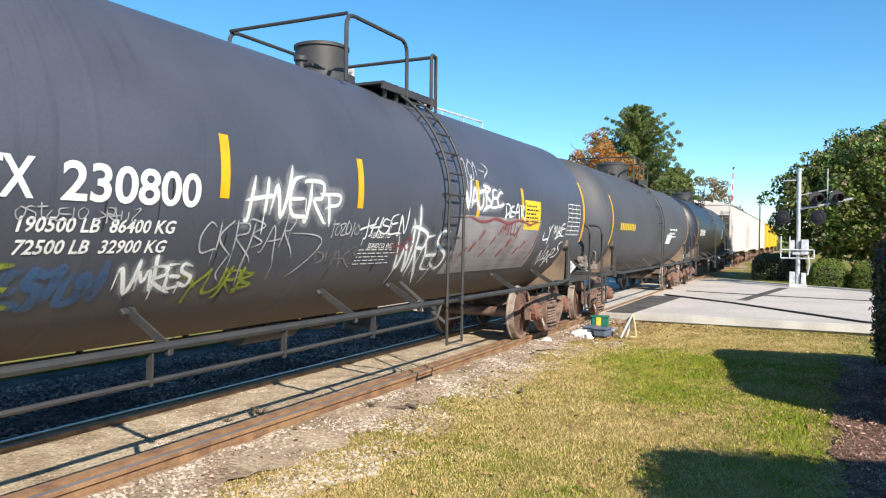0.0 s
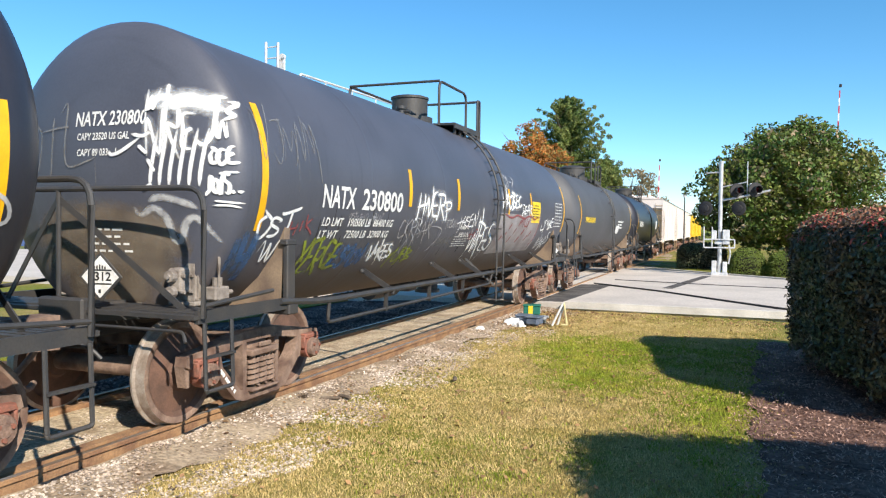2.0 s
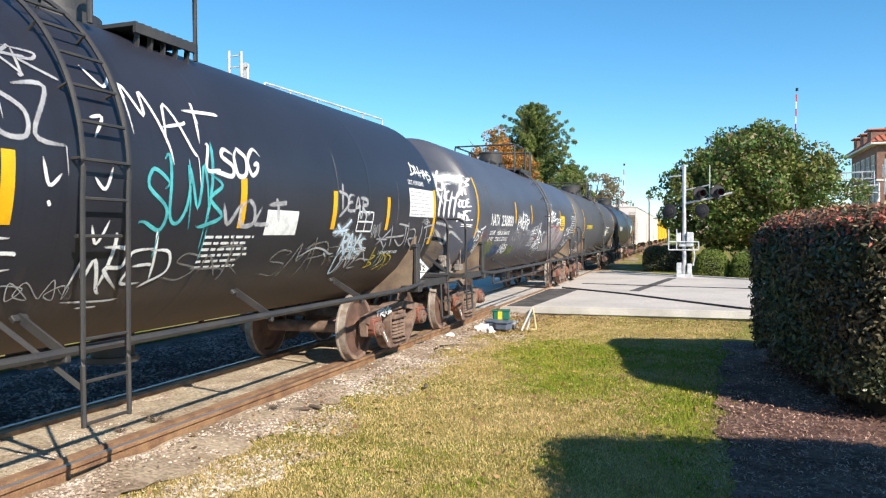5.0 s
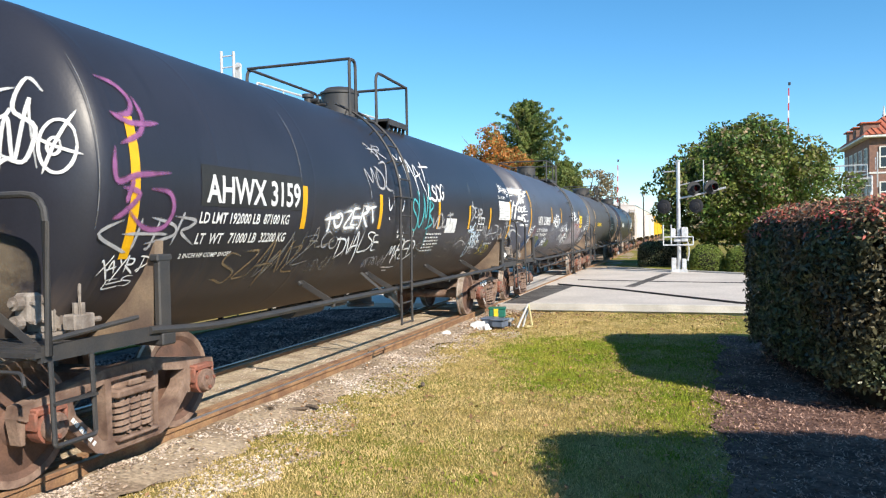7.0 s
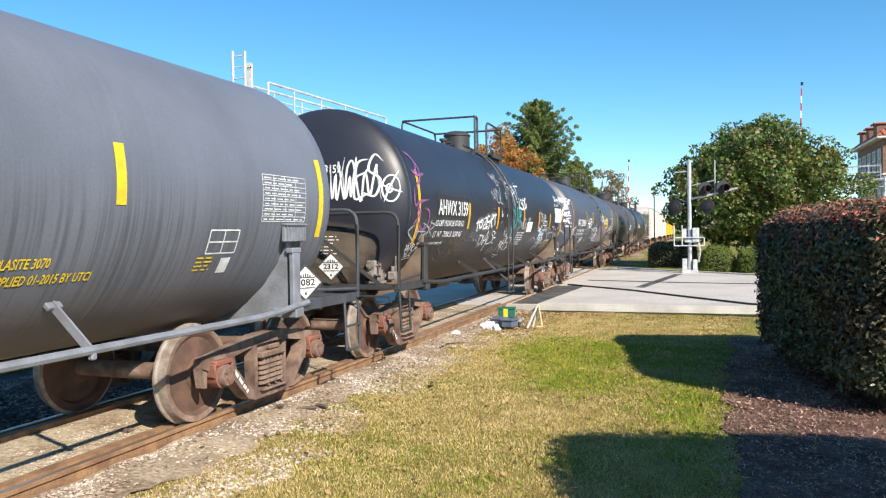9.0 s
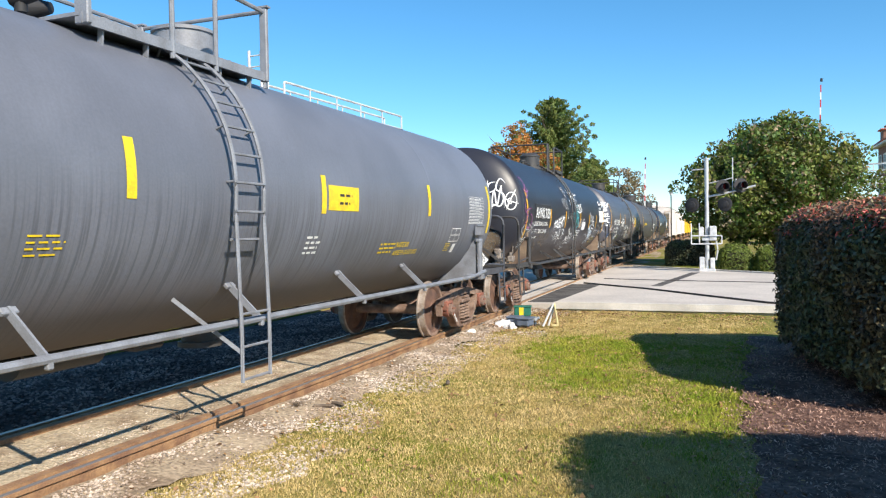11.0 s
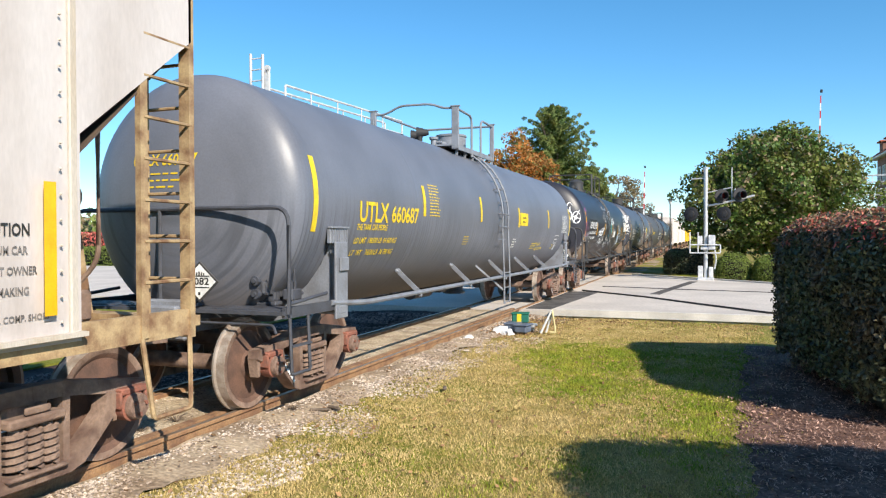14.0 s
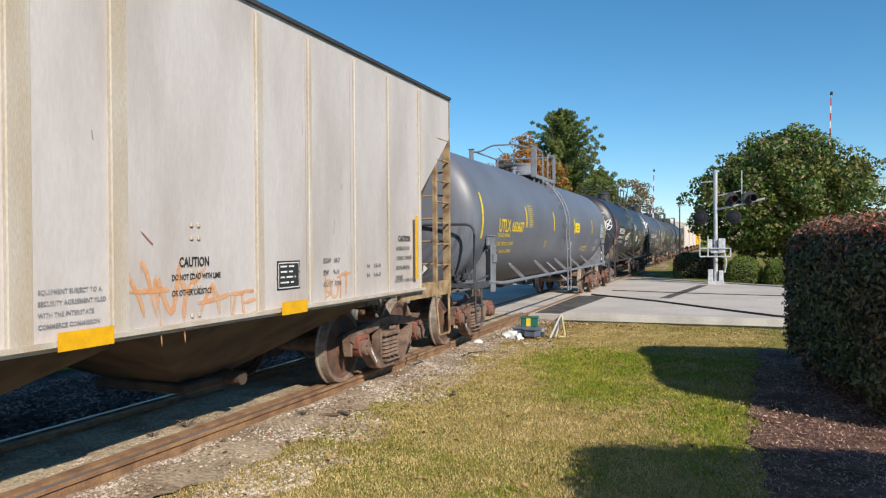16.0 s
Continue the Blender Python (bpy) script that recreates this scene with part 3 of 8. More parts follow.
def add_truck(car, y):
    truck = part("truck", M_BOLSTER, car, pose(0, y, 0), "dusty brown cast-steel truck")
    for s in (1, -1):
        turn = 0 if s > 0 else 180
        part("sideframe", M_SIDE, truck, pose(s * 0.99, 0, 0, 0, 0, turn))
        tagged(part("stencil", M_STENCIL, truck, pose(s * 0.99, 0, 0, 0, 0, turn), "white stencilled print on the side frame"), kind="stuff")
        part("spring_nest", M_SPRING, truck, pose(s * 1.03, 0, 0, 0, 0, turn))
        for d in (AXLE, -AXLE):
            part("bearing", M_BEARING, truck, pose(s * 1.04, d, WHEEL_R, 0, 0, turn), "reddish rusty roller bearing")
    for d in (AXLE, -AXLE):
        w = part("wheelset", M_WHEELSET, truck, pose(0, d, WHEEL_R), "brown steel wheelset with worn bright treads")
        SPINNING.append((w, d))
    return truck


def coupler_mesh():
    bm = bmesh.new()
    box(bm, (0, -0.25, 0), (0.15, 0.75, 0.16), None, 0.02)
    plate(bm, [(0.10, -0.14), (0.40, -0.12), (0.46, -0.05), (0.46, 0.08), (0.38, 0.15), (0.10, 0.15)], -0.16, 0.10)
    box(bm, (0.15, 0.33, 0), (0.09, 0.22, 0.24), None, 0.03)
    pipe(bm, [(0.25, -0.15, -0.05), (0.27, 0.1, -0.32), (0.2, 0.33, -0.42), (0.08, 0.48, -0.40)], 0.028, 8, 0.2)
    return done("coupler", bm, TRUCK_RUST)


M_COUPLER = coupler_mesh()


# ---- lettering, stripes and spray paint that lie on a curved or a flat side ----
class Shell:
    """The near side of a tank: maps (along, up the plate) to the car's space. flat: a plane side at x instead."""

    def __init__(self, radius=0.0, zc=0.0, flat=None, head=None, spread=1.0):
        self.r, self.zc, self.flat, self.head, self.spread = radius, zc, flat, head, spread

    def at(self, y, z, lift):
        """z is height for a point at the flank; past the flank it is arc length."""
        if self.flat is not None:
            return Vector((self.flat + lift, y, z))
        if self.head is not None:      # rear dished end: y runs across, seen from behind
            ye, depth = self.head
            y = 1.40 - (1.40 - y) * self.spread      # drawn wider towards the far side
            rr = min(0.999, math.hypot(y, z - self.zc) / self.r)
            return Vector((y, ye - depth * math.sqrt(1 - rr * rr) - lift, z))
        a = (z - self.zc) / self.r
        return Vector(((self.r + lift) * math.cos(a), y, self.zc + (self.r + lift) * math.sin(a)))


def text_mesh(words, height, shell, y, z, mat, width=None, lift=0.006, shear=0.0, gap=1.0):
    cu = bpy.data.curves.new("lettering", "FONT")
    cu.body, cu.size, cu.resolution_u, cu.space_line = words, 1.0, 5 if height > 0.15 else 2, gap
    cu.shear, cu.offset = shear, 0.022
    ob = bpy.data.objects.new("lettering", cu)
    scene.collection.objects.link(ob)
    dg = bpy.context.evaluated_depsgraph_get()
    me = bpy.data.meshes.new_from_object(ob.evaluated_get(dg))
    bpy.data.objects.remove(ob)
    cut = bmesh.new()
    cut.from_mesh(me)
    ys = [v.co.y for v in cut.verts]
    step = 0.06 * 0.72 / height
    for k in range(1, min(40, int((max(ys) - min(ys)) / step) + 1)):
        bmesh.ops.bisect_plane(cut, geom=cut.verts[:] + cut.edges[:] + cut.faces[:], plane_co=(0, min(ys) + k * step, 0), plane_no=(0, 1, 0))
    cut.to_mesh(me)
    cut.free()
    n = len(me.vertices)
    co = np.empty(n * 3)
    me.vertices.foreach_get("co", co)
    co = co.reshape(-1, 3)
    k = height / 0.72
    kx = width / max(1e-6, co[:, 0].max() - co[:, 0].min()) if width else k
    x0 = co[:, 0].min()
    for i in range(n):
        co[i] = shell.at(y + (co[i, 0] - x0) * kx, z + co[i, 1] * k, lift)
    me.vertices.foreach_set("co", co.ravel())
    me.materials.clear()
    me.materials.append(mat)
    return me


def patch(bm, shell, y0, y1, z0, z1, lift=0.004, ny=1, nz=8, lean=0.0):
    g = [[bm.verts.new(shell.at(y0 + (y1 - y0) * i / ny + lean * j / nz, z0 + (z1 - z0) * j / nz, lift)) for i in range(ny + 1)] for j in range(nz + 1)]
    for j in range(nz):
        for i in range(ny):
            bm.faces.new((g[j][i], g[j][i + 1], g[j + 1][i + 1], g[j + 1][i]))


def stripe(car, shell, y, z0, z1, w=0.10, mat=None):
    bm = bmesh.new()
    patch(bm, shell, y - w / 2, y + w / 2, z0, z1, 0.005, 1, 12)
    part("reflective_stripe", done("reflective_stripe", bm, mat or YELLOW), car, None, "yellow reflective stripe")


def small_print(car, shell, y, z, w, rows, mat, pitch=0.06, h=0.026, seed=1):
    """Lines of print too small to read, as bars."""
    rnd = random.Random(seed)
    bm = bmesh.new()
    for r in range(rows):
        u = 0.0
        end = w * rnd.uniform(0.7, 1.0)
        while u < end:
            L = rnd.uniform(0.05, 0.14)
            patch(bm, shell, y + u, y + min(u + L, end), z - r * pitch, z - r * pitch + h, 0.005, 1, 1)
            u += L + 0.03
    tagged(part("small_print", done("small_print", bm, mat), car, None, "lines of small stencilled print"), kind="stuff")


def frame_grid(car, shell, y, z, w, h, cols, rows, mat, t=0.014):
    """An outlined data panel with its ruling."""
    bm = bmesh.new()
    for i in range(cols + 1):
        patch(bm, shell, y + w * i / cols - t / 2, y + w * i / cols + t / 2, z, z + h, 0.005, 1, 6)
    for j in range(rows + 1):
        patch(bm, shell, y, y + w, z + h * j / rows - t / 2, z + h * j / rows + t / 2, 0.005, 4, 1)
    part("data_panel", done("data_panel", bm, mat), car, None, "outlined stencilled data panel")


def panel(car, shell, y, z, w, h, mat, name="panel", label="", lift=0.004):
    bm = bmesh.new()
    patch(bm, shell, y, y + w, z, z + h, lift, 6, 8)
    part(name, done(name, bm, mat), car, None, label)


def stroke(bm, shell, pts, w, lift, fuzz=1.0):
    """A sprayed stroke through points: a full middle that thins out towards both edges, in the layer "cover"."""
    cover = bm.verts.layers.float.get("cover") or bm.verts.layers.float.new("cover")
    P = [Vector(p) for p in pts]
    out = []
    for i in range(len(P) - 1):
        a, b, c, d = P[max(i - 1, 0)], P[i], P[i + 1], P[min(i + 2, len(P) - 1)]
        for k in range(5):
            t = k / 5
            out.append(0.5 * ((2 * b) + (c - a) * t + (2 * a - 5 * b + 4 * c - d) * t * t + (3 * b - a - 3 * c + d) * t ** 3))
    out.append(P[-1])
    rows = []
    n = len(out)
    for i, p in enumerate(out):
        d = out[min(i + 1, n - 1)] - out[max(i - 1, 0)]
        d = d.normalized() if d.length > 1e-6 else Vector((1, 0))
        s = Vector((-d.y, d.x))
        end = min(1, 5 * min(i, n - 1 - i) / max(1, n - 1))
        ww = w / 2 * (0.45 + 0.55 * end)
        row = []
        for f, c in ((-1.35 * fuzz, 0.0), (-0.6, 1.0), (0.6, 1.0), (1.35 * fuzz, 0.0)):
            v = bm.verts.new(shell.at(*(p + s * ww * f), lift))
            v[cover] = c * (0.35 + 0.65 * end)
            row.append(v)
        rows.append(row)
    for a, b in zip(rows, rows[1:]):
        for k in range(3):
            bm.faces.new((a[k], a[k + 1], b[k + 1], b[k]))


# hand-drawn letters, each a few strokes in a box 0.6 wide and 1 high
GLYPHS = {}
GLYPHS["A"] = (((0, 0), (0.28, 1), (0.6, -0.1)), ((0.0, 0.36), (0.58, 0.42)))
GLYPHS["B"] = (((0.08, -0.05), (0.1, 1)), ((0, 0.98), (0.5, 0.84), (0.14, 0.52), (0.6, 0.26), (0.02, 0.0)))
GLYPHS["C"] = (((0.6, 0.85), (0.28, 1), (0, 0.5), (0.2, 0.02), (0.6, 0.18)),)
GLYPHS["D"] = (((0.08, 0.0), (0.12, 0.98)), ((-0.05, 0.95), (0.5, 0.8), (0.58, 0.35), (0.0, 0.0)))
GLYPHS["E"] = (((0.58, 1), (0.1, 0.94), (0.06, 0.5), (0.05, 0.04), (0.6, 0.08)), ((0.08, 0.5), (0.5, 0.54)))
GLYPHS["G"] = (((0.6, 0.85), (0.28, 1), (0, 0.5), (0.25, 0.02), (0.56, 0.2), (0.58, 0.48), (0.3, 0.46)),)
GLYPHS["H"] = (((0.1, -0.1), (0.06, 0.5), (0.1, 1.05)), ((0.5, 0), (0.55, 1)), ((-0.12, 0.46), (0.66, 0.56)))
GLYPHS["I"] = (((0.3, 0), (0.32, 1)),)
GLYPHS["J"] = (((0.5, 1), (0.5, 0.3), (0.25, 0.0), (0.0, 0.25)), ((0.2, 0.98), (0.7, 1.02)))
GLYPHS["K"] = (((0.08, 0), (0.12, 1)), ((0.6, 0.95), (0.14, 0.48), (0.62, -0.1)))
GLYPHS["L"] = (((0.15, 1), (0.08, 0.05), (0.62, 0.02)),)
GLYPHS["M"] = (((0, 0), (0.1, 1), (0.3, 0.4), (0.52, 1), (0.62, -0.05)),)
GLYPHS["N"] = (((0.02, 0), (0.1, 1), (0.48, 0.05), (0.58, 1.05)),)
GLYPHS["O"] = (((0.34, 1), (0.04, 0.65), (0.14, 0.08), (0.5, 0.12), (0.58, 0.7), (0.3, 0.98)),)
GLYPHS["P"] = (((0.1, -0.25), (0.12, 1)), ((-0.02, 0.92), (0.55, 0.95), (0.55, 0.55), (0.12, 0.45)))
GLYPHS["R"] = (((0.08, -0.1), (0.12, 1)), ((-0.02, 0.95), (0.52, 0.92), (0.48, 0.56), (0.12, 0.48), (0.62, -0.1)))
GLYPHS["S"] = (((0.58, 0.9), (0.2, 1), (0.05, 0.7), (0.52, 0.4), (0.4, 0.02), (-0.02, 0.1)),)
GLYPHS["T"] = (((0.3, 0), (0.32, 1)), ((-0.02, 0.94), (0.66, 1.0)))
GLYPHS["U"] = (((0.05, 1), (0.08, 0.2), (0.35, 0.0), (0.52, 0.3), (0.55, 1)),)
GLYPHS["V"] = (((0, 1), (0.25, 0), (0.6, 1.1)),)
GLYPHS["W"] = (((0, 1), (0.14, 0), (0.3, 0.7), (0.42, 0), (0.64, 1.08)),)
GLYPHS["X"] = (((0, 0), (0.6, 1)), ((0.05, 0.95), (0.62, 0.05)))
GLYPHS["Y"] = (((0, 1), (0.28, 0.5)), ((0.62, 1.05), (0.28, 0.5), (0.15, -0.2)))
GLYPHS["Z"] = (((0, 0.95), (0.58, 1), (0.05, 0.05), (0.65, 0.02)),)
GLYPHS["+"] = (((0.3, -0.1), (0.32, 0.95)), ((-0.05, 0.4), (0.68, 0.5)))
GLYPHS["*"] = (((0.05, 0.15), (0.6, 0.85)), ((0.1, 0.85), (0.55, 0.1)), ((-0.05, 0.5), (0.7, 0.52)))
GLYPHS["-"] = (((0.0, 0.5), (0.62, 0.5)),)
GLYPHS[">"] = (((0.1, 0.8), (0.6, 0.5), (0.05, 0.2)),)
GLYPHS["<"] = (((0.6, 0.9), (0.0, 0.45), (0.5, 0.0)),)
GLYPHS["3"] = (((0.05, 0.9), (0.5, 0.95), (0.25, 0.55), (0.58, 0.3), (0.05, 0.02)),)
GLYPHS["1"] = (((0.1, 0.8), (0.32, 1), (0.3, 0)),)
GLYPHS["0"] = GLYPHS["O"]
GLYPHS["."] = (((0.2, 0.02), (0.3, 0.06)),)


def sprayed(car, shell, word, a, b, h, mat, thick=0.035, seed=1, lean=0.0, halo=0.0, drips=0, label="", lift=0.008, wild=0.075):
    """A hand-sprayed tag along the line a-b, letter by letter; halo: how wide the overspray haze round it reaches."""
    rnd = random.Random(seed)
    a, b = Vector(a), Vector(b)
    step = (b - a) / len(word)
    for i, ch in enumerate(word):
        if ch not in GLYPHS:
            continue
        o = a + step * i + Vector((0, rnd.uniform(-0.06, 0.06) * h))
        k, slant = rnd.uniform(0.82, 1.22), rnd.uniform(-0.14, 0.14)
        lines = []
        for line in GLYPHS[ch]:
            pts = [(u + slant * (v - 0.5) + rnd.uniform(-wild, wild), v + rnd.uniform(-wild, wild)) for u, v in line]
            if rnd.random() < 0.55:               # the can swings on past the end of the stroke
                (ua, va), (ub, vb) = pts[-2], pts[-1]
                f = rnd.uniform(0.15, 0.5)
                pts.append((ub + (ub - ua) * f + rnd.uniform(-0.08, 0.08), vb + (vb - va) * f + rnd.uniform(-0.08, 0.08)))
            if rnd.random() < 0.35:               # or comes in with a small hook
                pts.insert(0, (pts[0][0] - rnd.uniform(0.06, 0.18), pts[0][1] - rnd.uniform(-0.06, 0.16)))
            lines.append([(o.x + u / 0.6 * step.x * 0.98 + v * lean * h, o.y + v * h * k + u * step.y) for u, v in pts])
        for q in range(drips):
            p = rnd.choice(rnd.choice(lines))
            lines.append([p, (p[0], p[1] - 0.15 * h), (p[0] + 0.01, p[1] - rnd.uniform(0.3, 0.75) * h)])
        bm = bmesh.new()
        for j, line in enumerate(lines):
            w = thick * (0.35 if j >= len(GLYPHS[ch]) else rnd.uniform(0.85, 1.15))
            stroke(bm, shell, line, w, lift + 0.0005 * j + 0.0002 * (i % 3))
        letter = part("sprayed_letter", done("sprayed_letter", bm, mat), car, None, label)
        if halo:
            bm = bmesh.new()
            for j, line in enumerate(lines[:len(GLYPHS[ch])]):
                stroke(bm, shell, line, halo, lift - 0.003 + 0.0003 * j + 0.0001 * (i % 3), 1.4)
            part("overspray", done("overspray", bm, SPRAY_HALO), letter, None, "thin white overspray haze")


def lines_of_paint(car, shell, curves, w, mat, label, lift=0.01, fuzz=1.0):
    """Free sprayed lines, each one part."""
    for k, pts in enumerate(curves):
        bm = bmesh.new()
        stroke(bm, shell, pts, w, lift + 0.0005 * k, fuzz)
        part("sprayed_line", done("sprayed_line", bm, mat), car, None, label)


def scribble(car, shell, y0, y1, z0, z1, mat, thick, seed, loops=7, label="tangled thin scribble"):
    """A tangle of quick looping lines."""
    rnd = random.Random(seed)
    pts = []
    for k in range(loops * 3):
        f = k / (loops * 3 - 1)
        pts.append((y0 + (y1 - y0) * min(1, max(0, f + rnd.uniform(-0.12, 0.12))), z0 + (z1 - z0) * (0.5 + 0.5 * math.sin(k * 2.2 + rnd.uniform(-0.5, 0.5)))))
    lines_of_paint(car, shell, [pts], thick, mat, label)


# ---- tank car ----
def tank_mesh(R, y0, y1, depth, paint, seams, rear):
    """The shell along y with dished ends, weld beads and head seams; its origin lies on its axis."""
    bm = bmesh.new()
    prof = []
    for k in range(11):
        a = math.pi / 2 * k / 10
        prof.append((R * math.sin(a) + (1e-5 if k == 0 else 0), y0 - rear * math.cos(a)))
    cuts = sorted([y0 + 0.08] + seams + [y1 - 0.08])
    for c in cuts:
        prof += [(R, c - 0.06), (R, c - 0.02), (R + 0.0012, c - 0.012), (R + 0.0012, c + 0.012), (R, c + 0.02), (R, c + 0.06)]
    for k in range(10, -1, -1):
        a = math.pi / 2 * k / 10
        prof.append((R * math.sin(a) + (1e-5 if k == 0 else 0), y1 + depth * math.cos(a)))
    lathe(bm, prof, 72, "Y")
    return done("tank", bm, paint, True)


def placard(parent, m, number):
    bm = bmesh.new()
    box(bm, (0, 0, 0), (0.012, 0.30, 0.30), Euler((radians(45), 0, 0)).to_matrix(), 0.004)
    card = part("placard_holder", done("placard_holder", bm, FRAME_BLACK), parent, m, "diamond placard holder")
    bm = bmesh.new()
    box(bm, (0.010, 0, 0), (0.004, 0.255, 0.255), Euler((radians(45), 0, 0)).to_matrix())
    part("placard", done("placard", bm, WHITE), card)
    flat = Shell(flat=0.0142)
    me = text_mesh(number, 0.075, flat, -0.11, -0.03, INK, 0.22, 0.001)
    part("lettering", me, card)
    bm = bmesh.new()
    for k in range(5):
        patch(bm, flat, -0.06 + 0.026 * k, -0.045 + 0.026 * k, 0.065, 0.105 - 0.008 * abs(k - 2), 0.001, 1, 1)
    for z, w in ((0.058, 0.115), (-0.058, 0.115)):
        patch(bm, flat, -w, w, z - 0.006, z + 0.006, 0.001, 1, 1)
    patch(bm, flat, -0.012, 0.012, -0.135, -0.105, 0.001, 1, 1)
    tagged(part("hazard_mark", done("hazard_mark", bm, INK), card), kind="stuff")


def tank_car(spec):
    R, zc, fr, paint = spec["R"], spec["zc"], spec["frame"], spec["paint"]
    half = (spec["yf"] - spec["yr"]) / 2
    y0, y1 = spec["shell"][0], spec["shell"][1]
    (back, ahead), ef = spec.get("reach", (1.38, 1.34)), spec.get("end_frame", fr)
    end0, end1 = -half - back, half + ahead
    car = tagged(new("tank_car"), spec["label"], "tank car", group="tank cars of the train")
    car.empty_display_size = 0.3
    part("tank", tank_mesh(R, y0, y1, spec.get("depth", 0.60), paint, [y0 + (y1 - y0) * f for f in spec.get("seams", (0.18, 0.36, 0.64, 0.82))], spec.get("rear_depth", 0.62)),
         car, pose(0, 0, zc), spec["tank_label"])
    add_truck(car, -half), add_truck(car, half)
    for e, s, yt in ((end0, -1, -half), (end1, 1, half)):
        bm = bmesh.new()                                   # draft sill between the trucks and the coupler
        box(bm, (0, yt + s * 0.30, 0.93), (0.42, 2.0, 0.30), None, 0.02)
        box(bm, (0, e + s * 0.02, 0.93), (0.52, 0.10, 0.42), None, 0.02)
        part("draft_sill", done("draft_sill", bm, fr), car)
        part("coupler", M_COUPLER, car, pose(0, e + s * 0.1, 0.86, 0, 0, 0 if s > 0 else 180), "rusty knuckle coupler with its air hose")
        bm = bmesh.new()                                   # saddle: cradle plate under the tank with upright posts
        pts = []
        for k in range(13):
            a = radians(-160 + 140 * k / 12)
            pts.append(((R + 0.006) * math.cos(a), zc + (R + 0.006) * math.sin(a)))
        ring = pts + [(1.30, 0.98), (0.5, 0.80), (-0.5, 0.80), (-1.30, 0.98)]
        a_, b_ = ([bm.verts.new((x, yt + d, z)) for x, z in ring] for d in (-0.05, 0.05))
        bm.faces.new(a_), bm.faces.new(b_[::-1])
        for i in range(len(ring)):
            bm.faces.new((a_[i], b_[i], b_[(i + 1) % len(ring)], a_[(i + 1) % len(ring)]))
        bmesh.ops.recalc_face_normals(bm, faces=bm.faces)
        part("saddle", done("saddle", bm, SADDLE_DUST if paint != PAINT_PALE else fr), car, None, "dusty saddle plate under the tank")
        for t in (1, -1):
            bm = bmesh.new()
            box(bm, (t * 1.37, yt, 1.32), (0.06, 0.14, 0.62), None, 0.012)
            box(bm, (t * 1.36, yt, 1.62), (0.09, 0.18, 0.06), None, 0.012)
            box(bm, (t * 1.28, yt, 0.97), (0.30, 0.16, 0.10), None, 0.012)
            part("bolster_post", done("bolster_post", bm, fr), car)
        bm = bmesh.new()                                   # end platform with its grating
        ye = e + s * -0.02
        for t in (1, -1):
            bar(bm, (t * 1.38, yt + s * 0.05, 1.03), (t * 1.38, ye, 1.03), 0.035, 0.11)
        bar(bm, (-1.40, ye, 1.03), (1.40, ye, 1.03), 0.10, 0.035)
        for t in (1, -1):
            bar(bm, (t * 1.2, yt + s * 0.1, 0.98), (t * 0.25, ye, 0.98), 0.06, 0.08)
        part("end_platform", done("end_platform", bm, ef), car)
        for k in range(5):
            bm = bmesh.new()
            yy = ye - s * (0.07 + 0.085 * k)
            bar(bm, (-1.36, yy, 1.05), (1.36, yy, 1.05), 0.06, 0.02)
            part("tread", done("tread", bm, ef), car)
        bm = bmesh.new()                                   # handrail arch across the platform
        yh = ye - s * 0.04
        pipe(bm, [(1.42, yh, 1.02), (1.42, yh, 2.08), (-1.36, yh, 2.08), (-1.36, yh, 1.02)], 0.024, 8, 0.18)
        part("end_handrail", done("end_handrail", bm, ef, True), car, None, "bent pipe handrail of the end platform")
        bm = bmesh.new()
        rod(bm, (-0.15, yh, 1.02), (-0.15, yh, 2.08), 0.022)
        if spec.get("braces", True):
            bar(bm, (-0.15, yh, 2.0), (1.05, ye - s * 0.25, 1.05), 0.012, 0.055)
            bar(bm, (-0.15, yh, 2.0), (-1.05, ye - s * 0.25, 1.05), 0.012, 0.055)
        part("handrail_brace", done("handrail_brace", bm, ef), car)
        for t in (1, -1):
            bm = bmesh.new()
            pipe(bm, [(t * 1.42, yh, 1.12), (t * 1.42, yt + s * 0.35, 1.18)], 0.02)
            part("grab_bar", done("grab_bar", bm, ef, True), car)
        for t in (1, -1):
            bm = bmesh.new()                               # stirrup step
            pipe(bm, [(t * 1.42, ye - s * 0.05, 0.98), (t * 1.44, ye - s * 0.05, 0.42), (t * 1.44, ye - s * 0.40, 0.42), (t * 1.42, ye - s * 0.40, 0.98)], 0.018, 6, 0.03)
            bar(bm, (t * 1.44, ye - s * 0.04, 0.70), (t * 1.44, ye - s * 0.41, 0.70), 0.045, 0.02)
            part("step", done("step", bm, ef), car)
        bm = bmesh.new()                                   # uncoupling lever
        pipe(bm, [(1.36, ye + s * 0.10, 0.84), (1.30, ye + s * 0.06, 0.92), (0.35, ye + s * 0.06, 0.92), (0.10, ye + s * 0.22, 0.88)], 0.014, 6, 0.05)
        part("uncoupling_lever", done("uncoupling_lever", bm, ef), car)
        if s < 0:
            placard(car, pose(0.42, ye - 0.04, 1.33, 0, 0, -82), spec["placard"])
        else:
            placard(car, pose(1.22, yt + 0.46, 1.25, 0, 0, -38), spec["placard"])
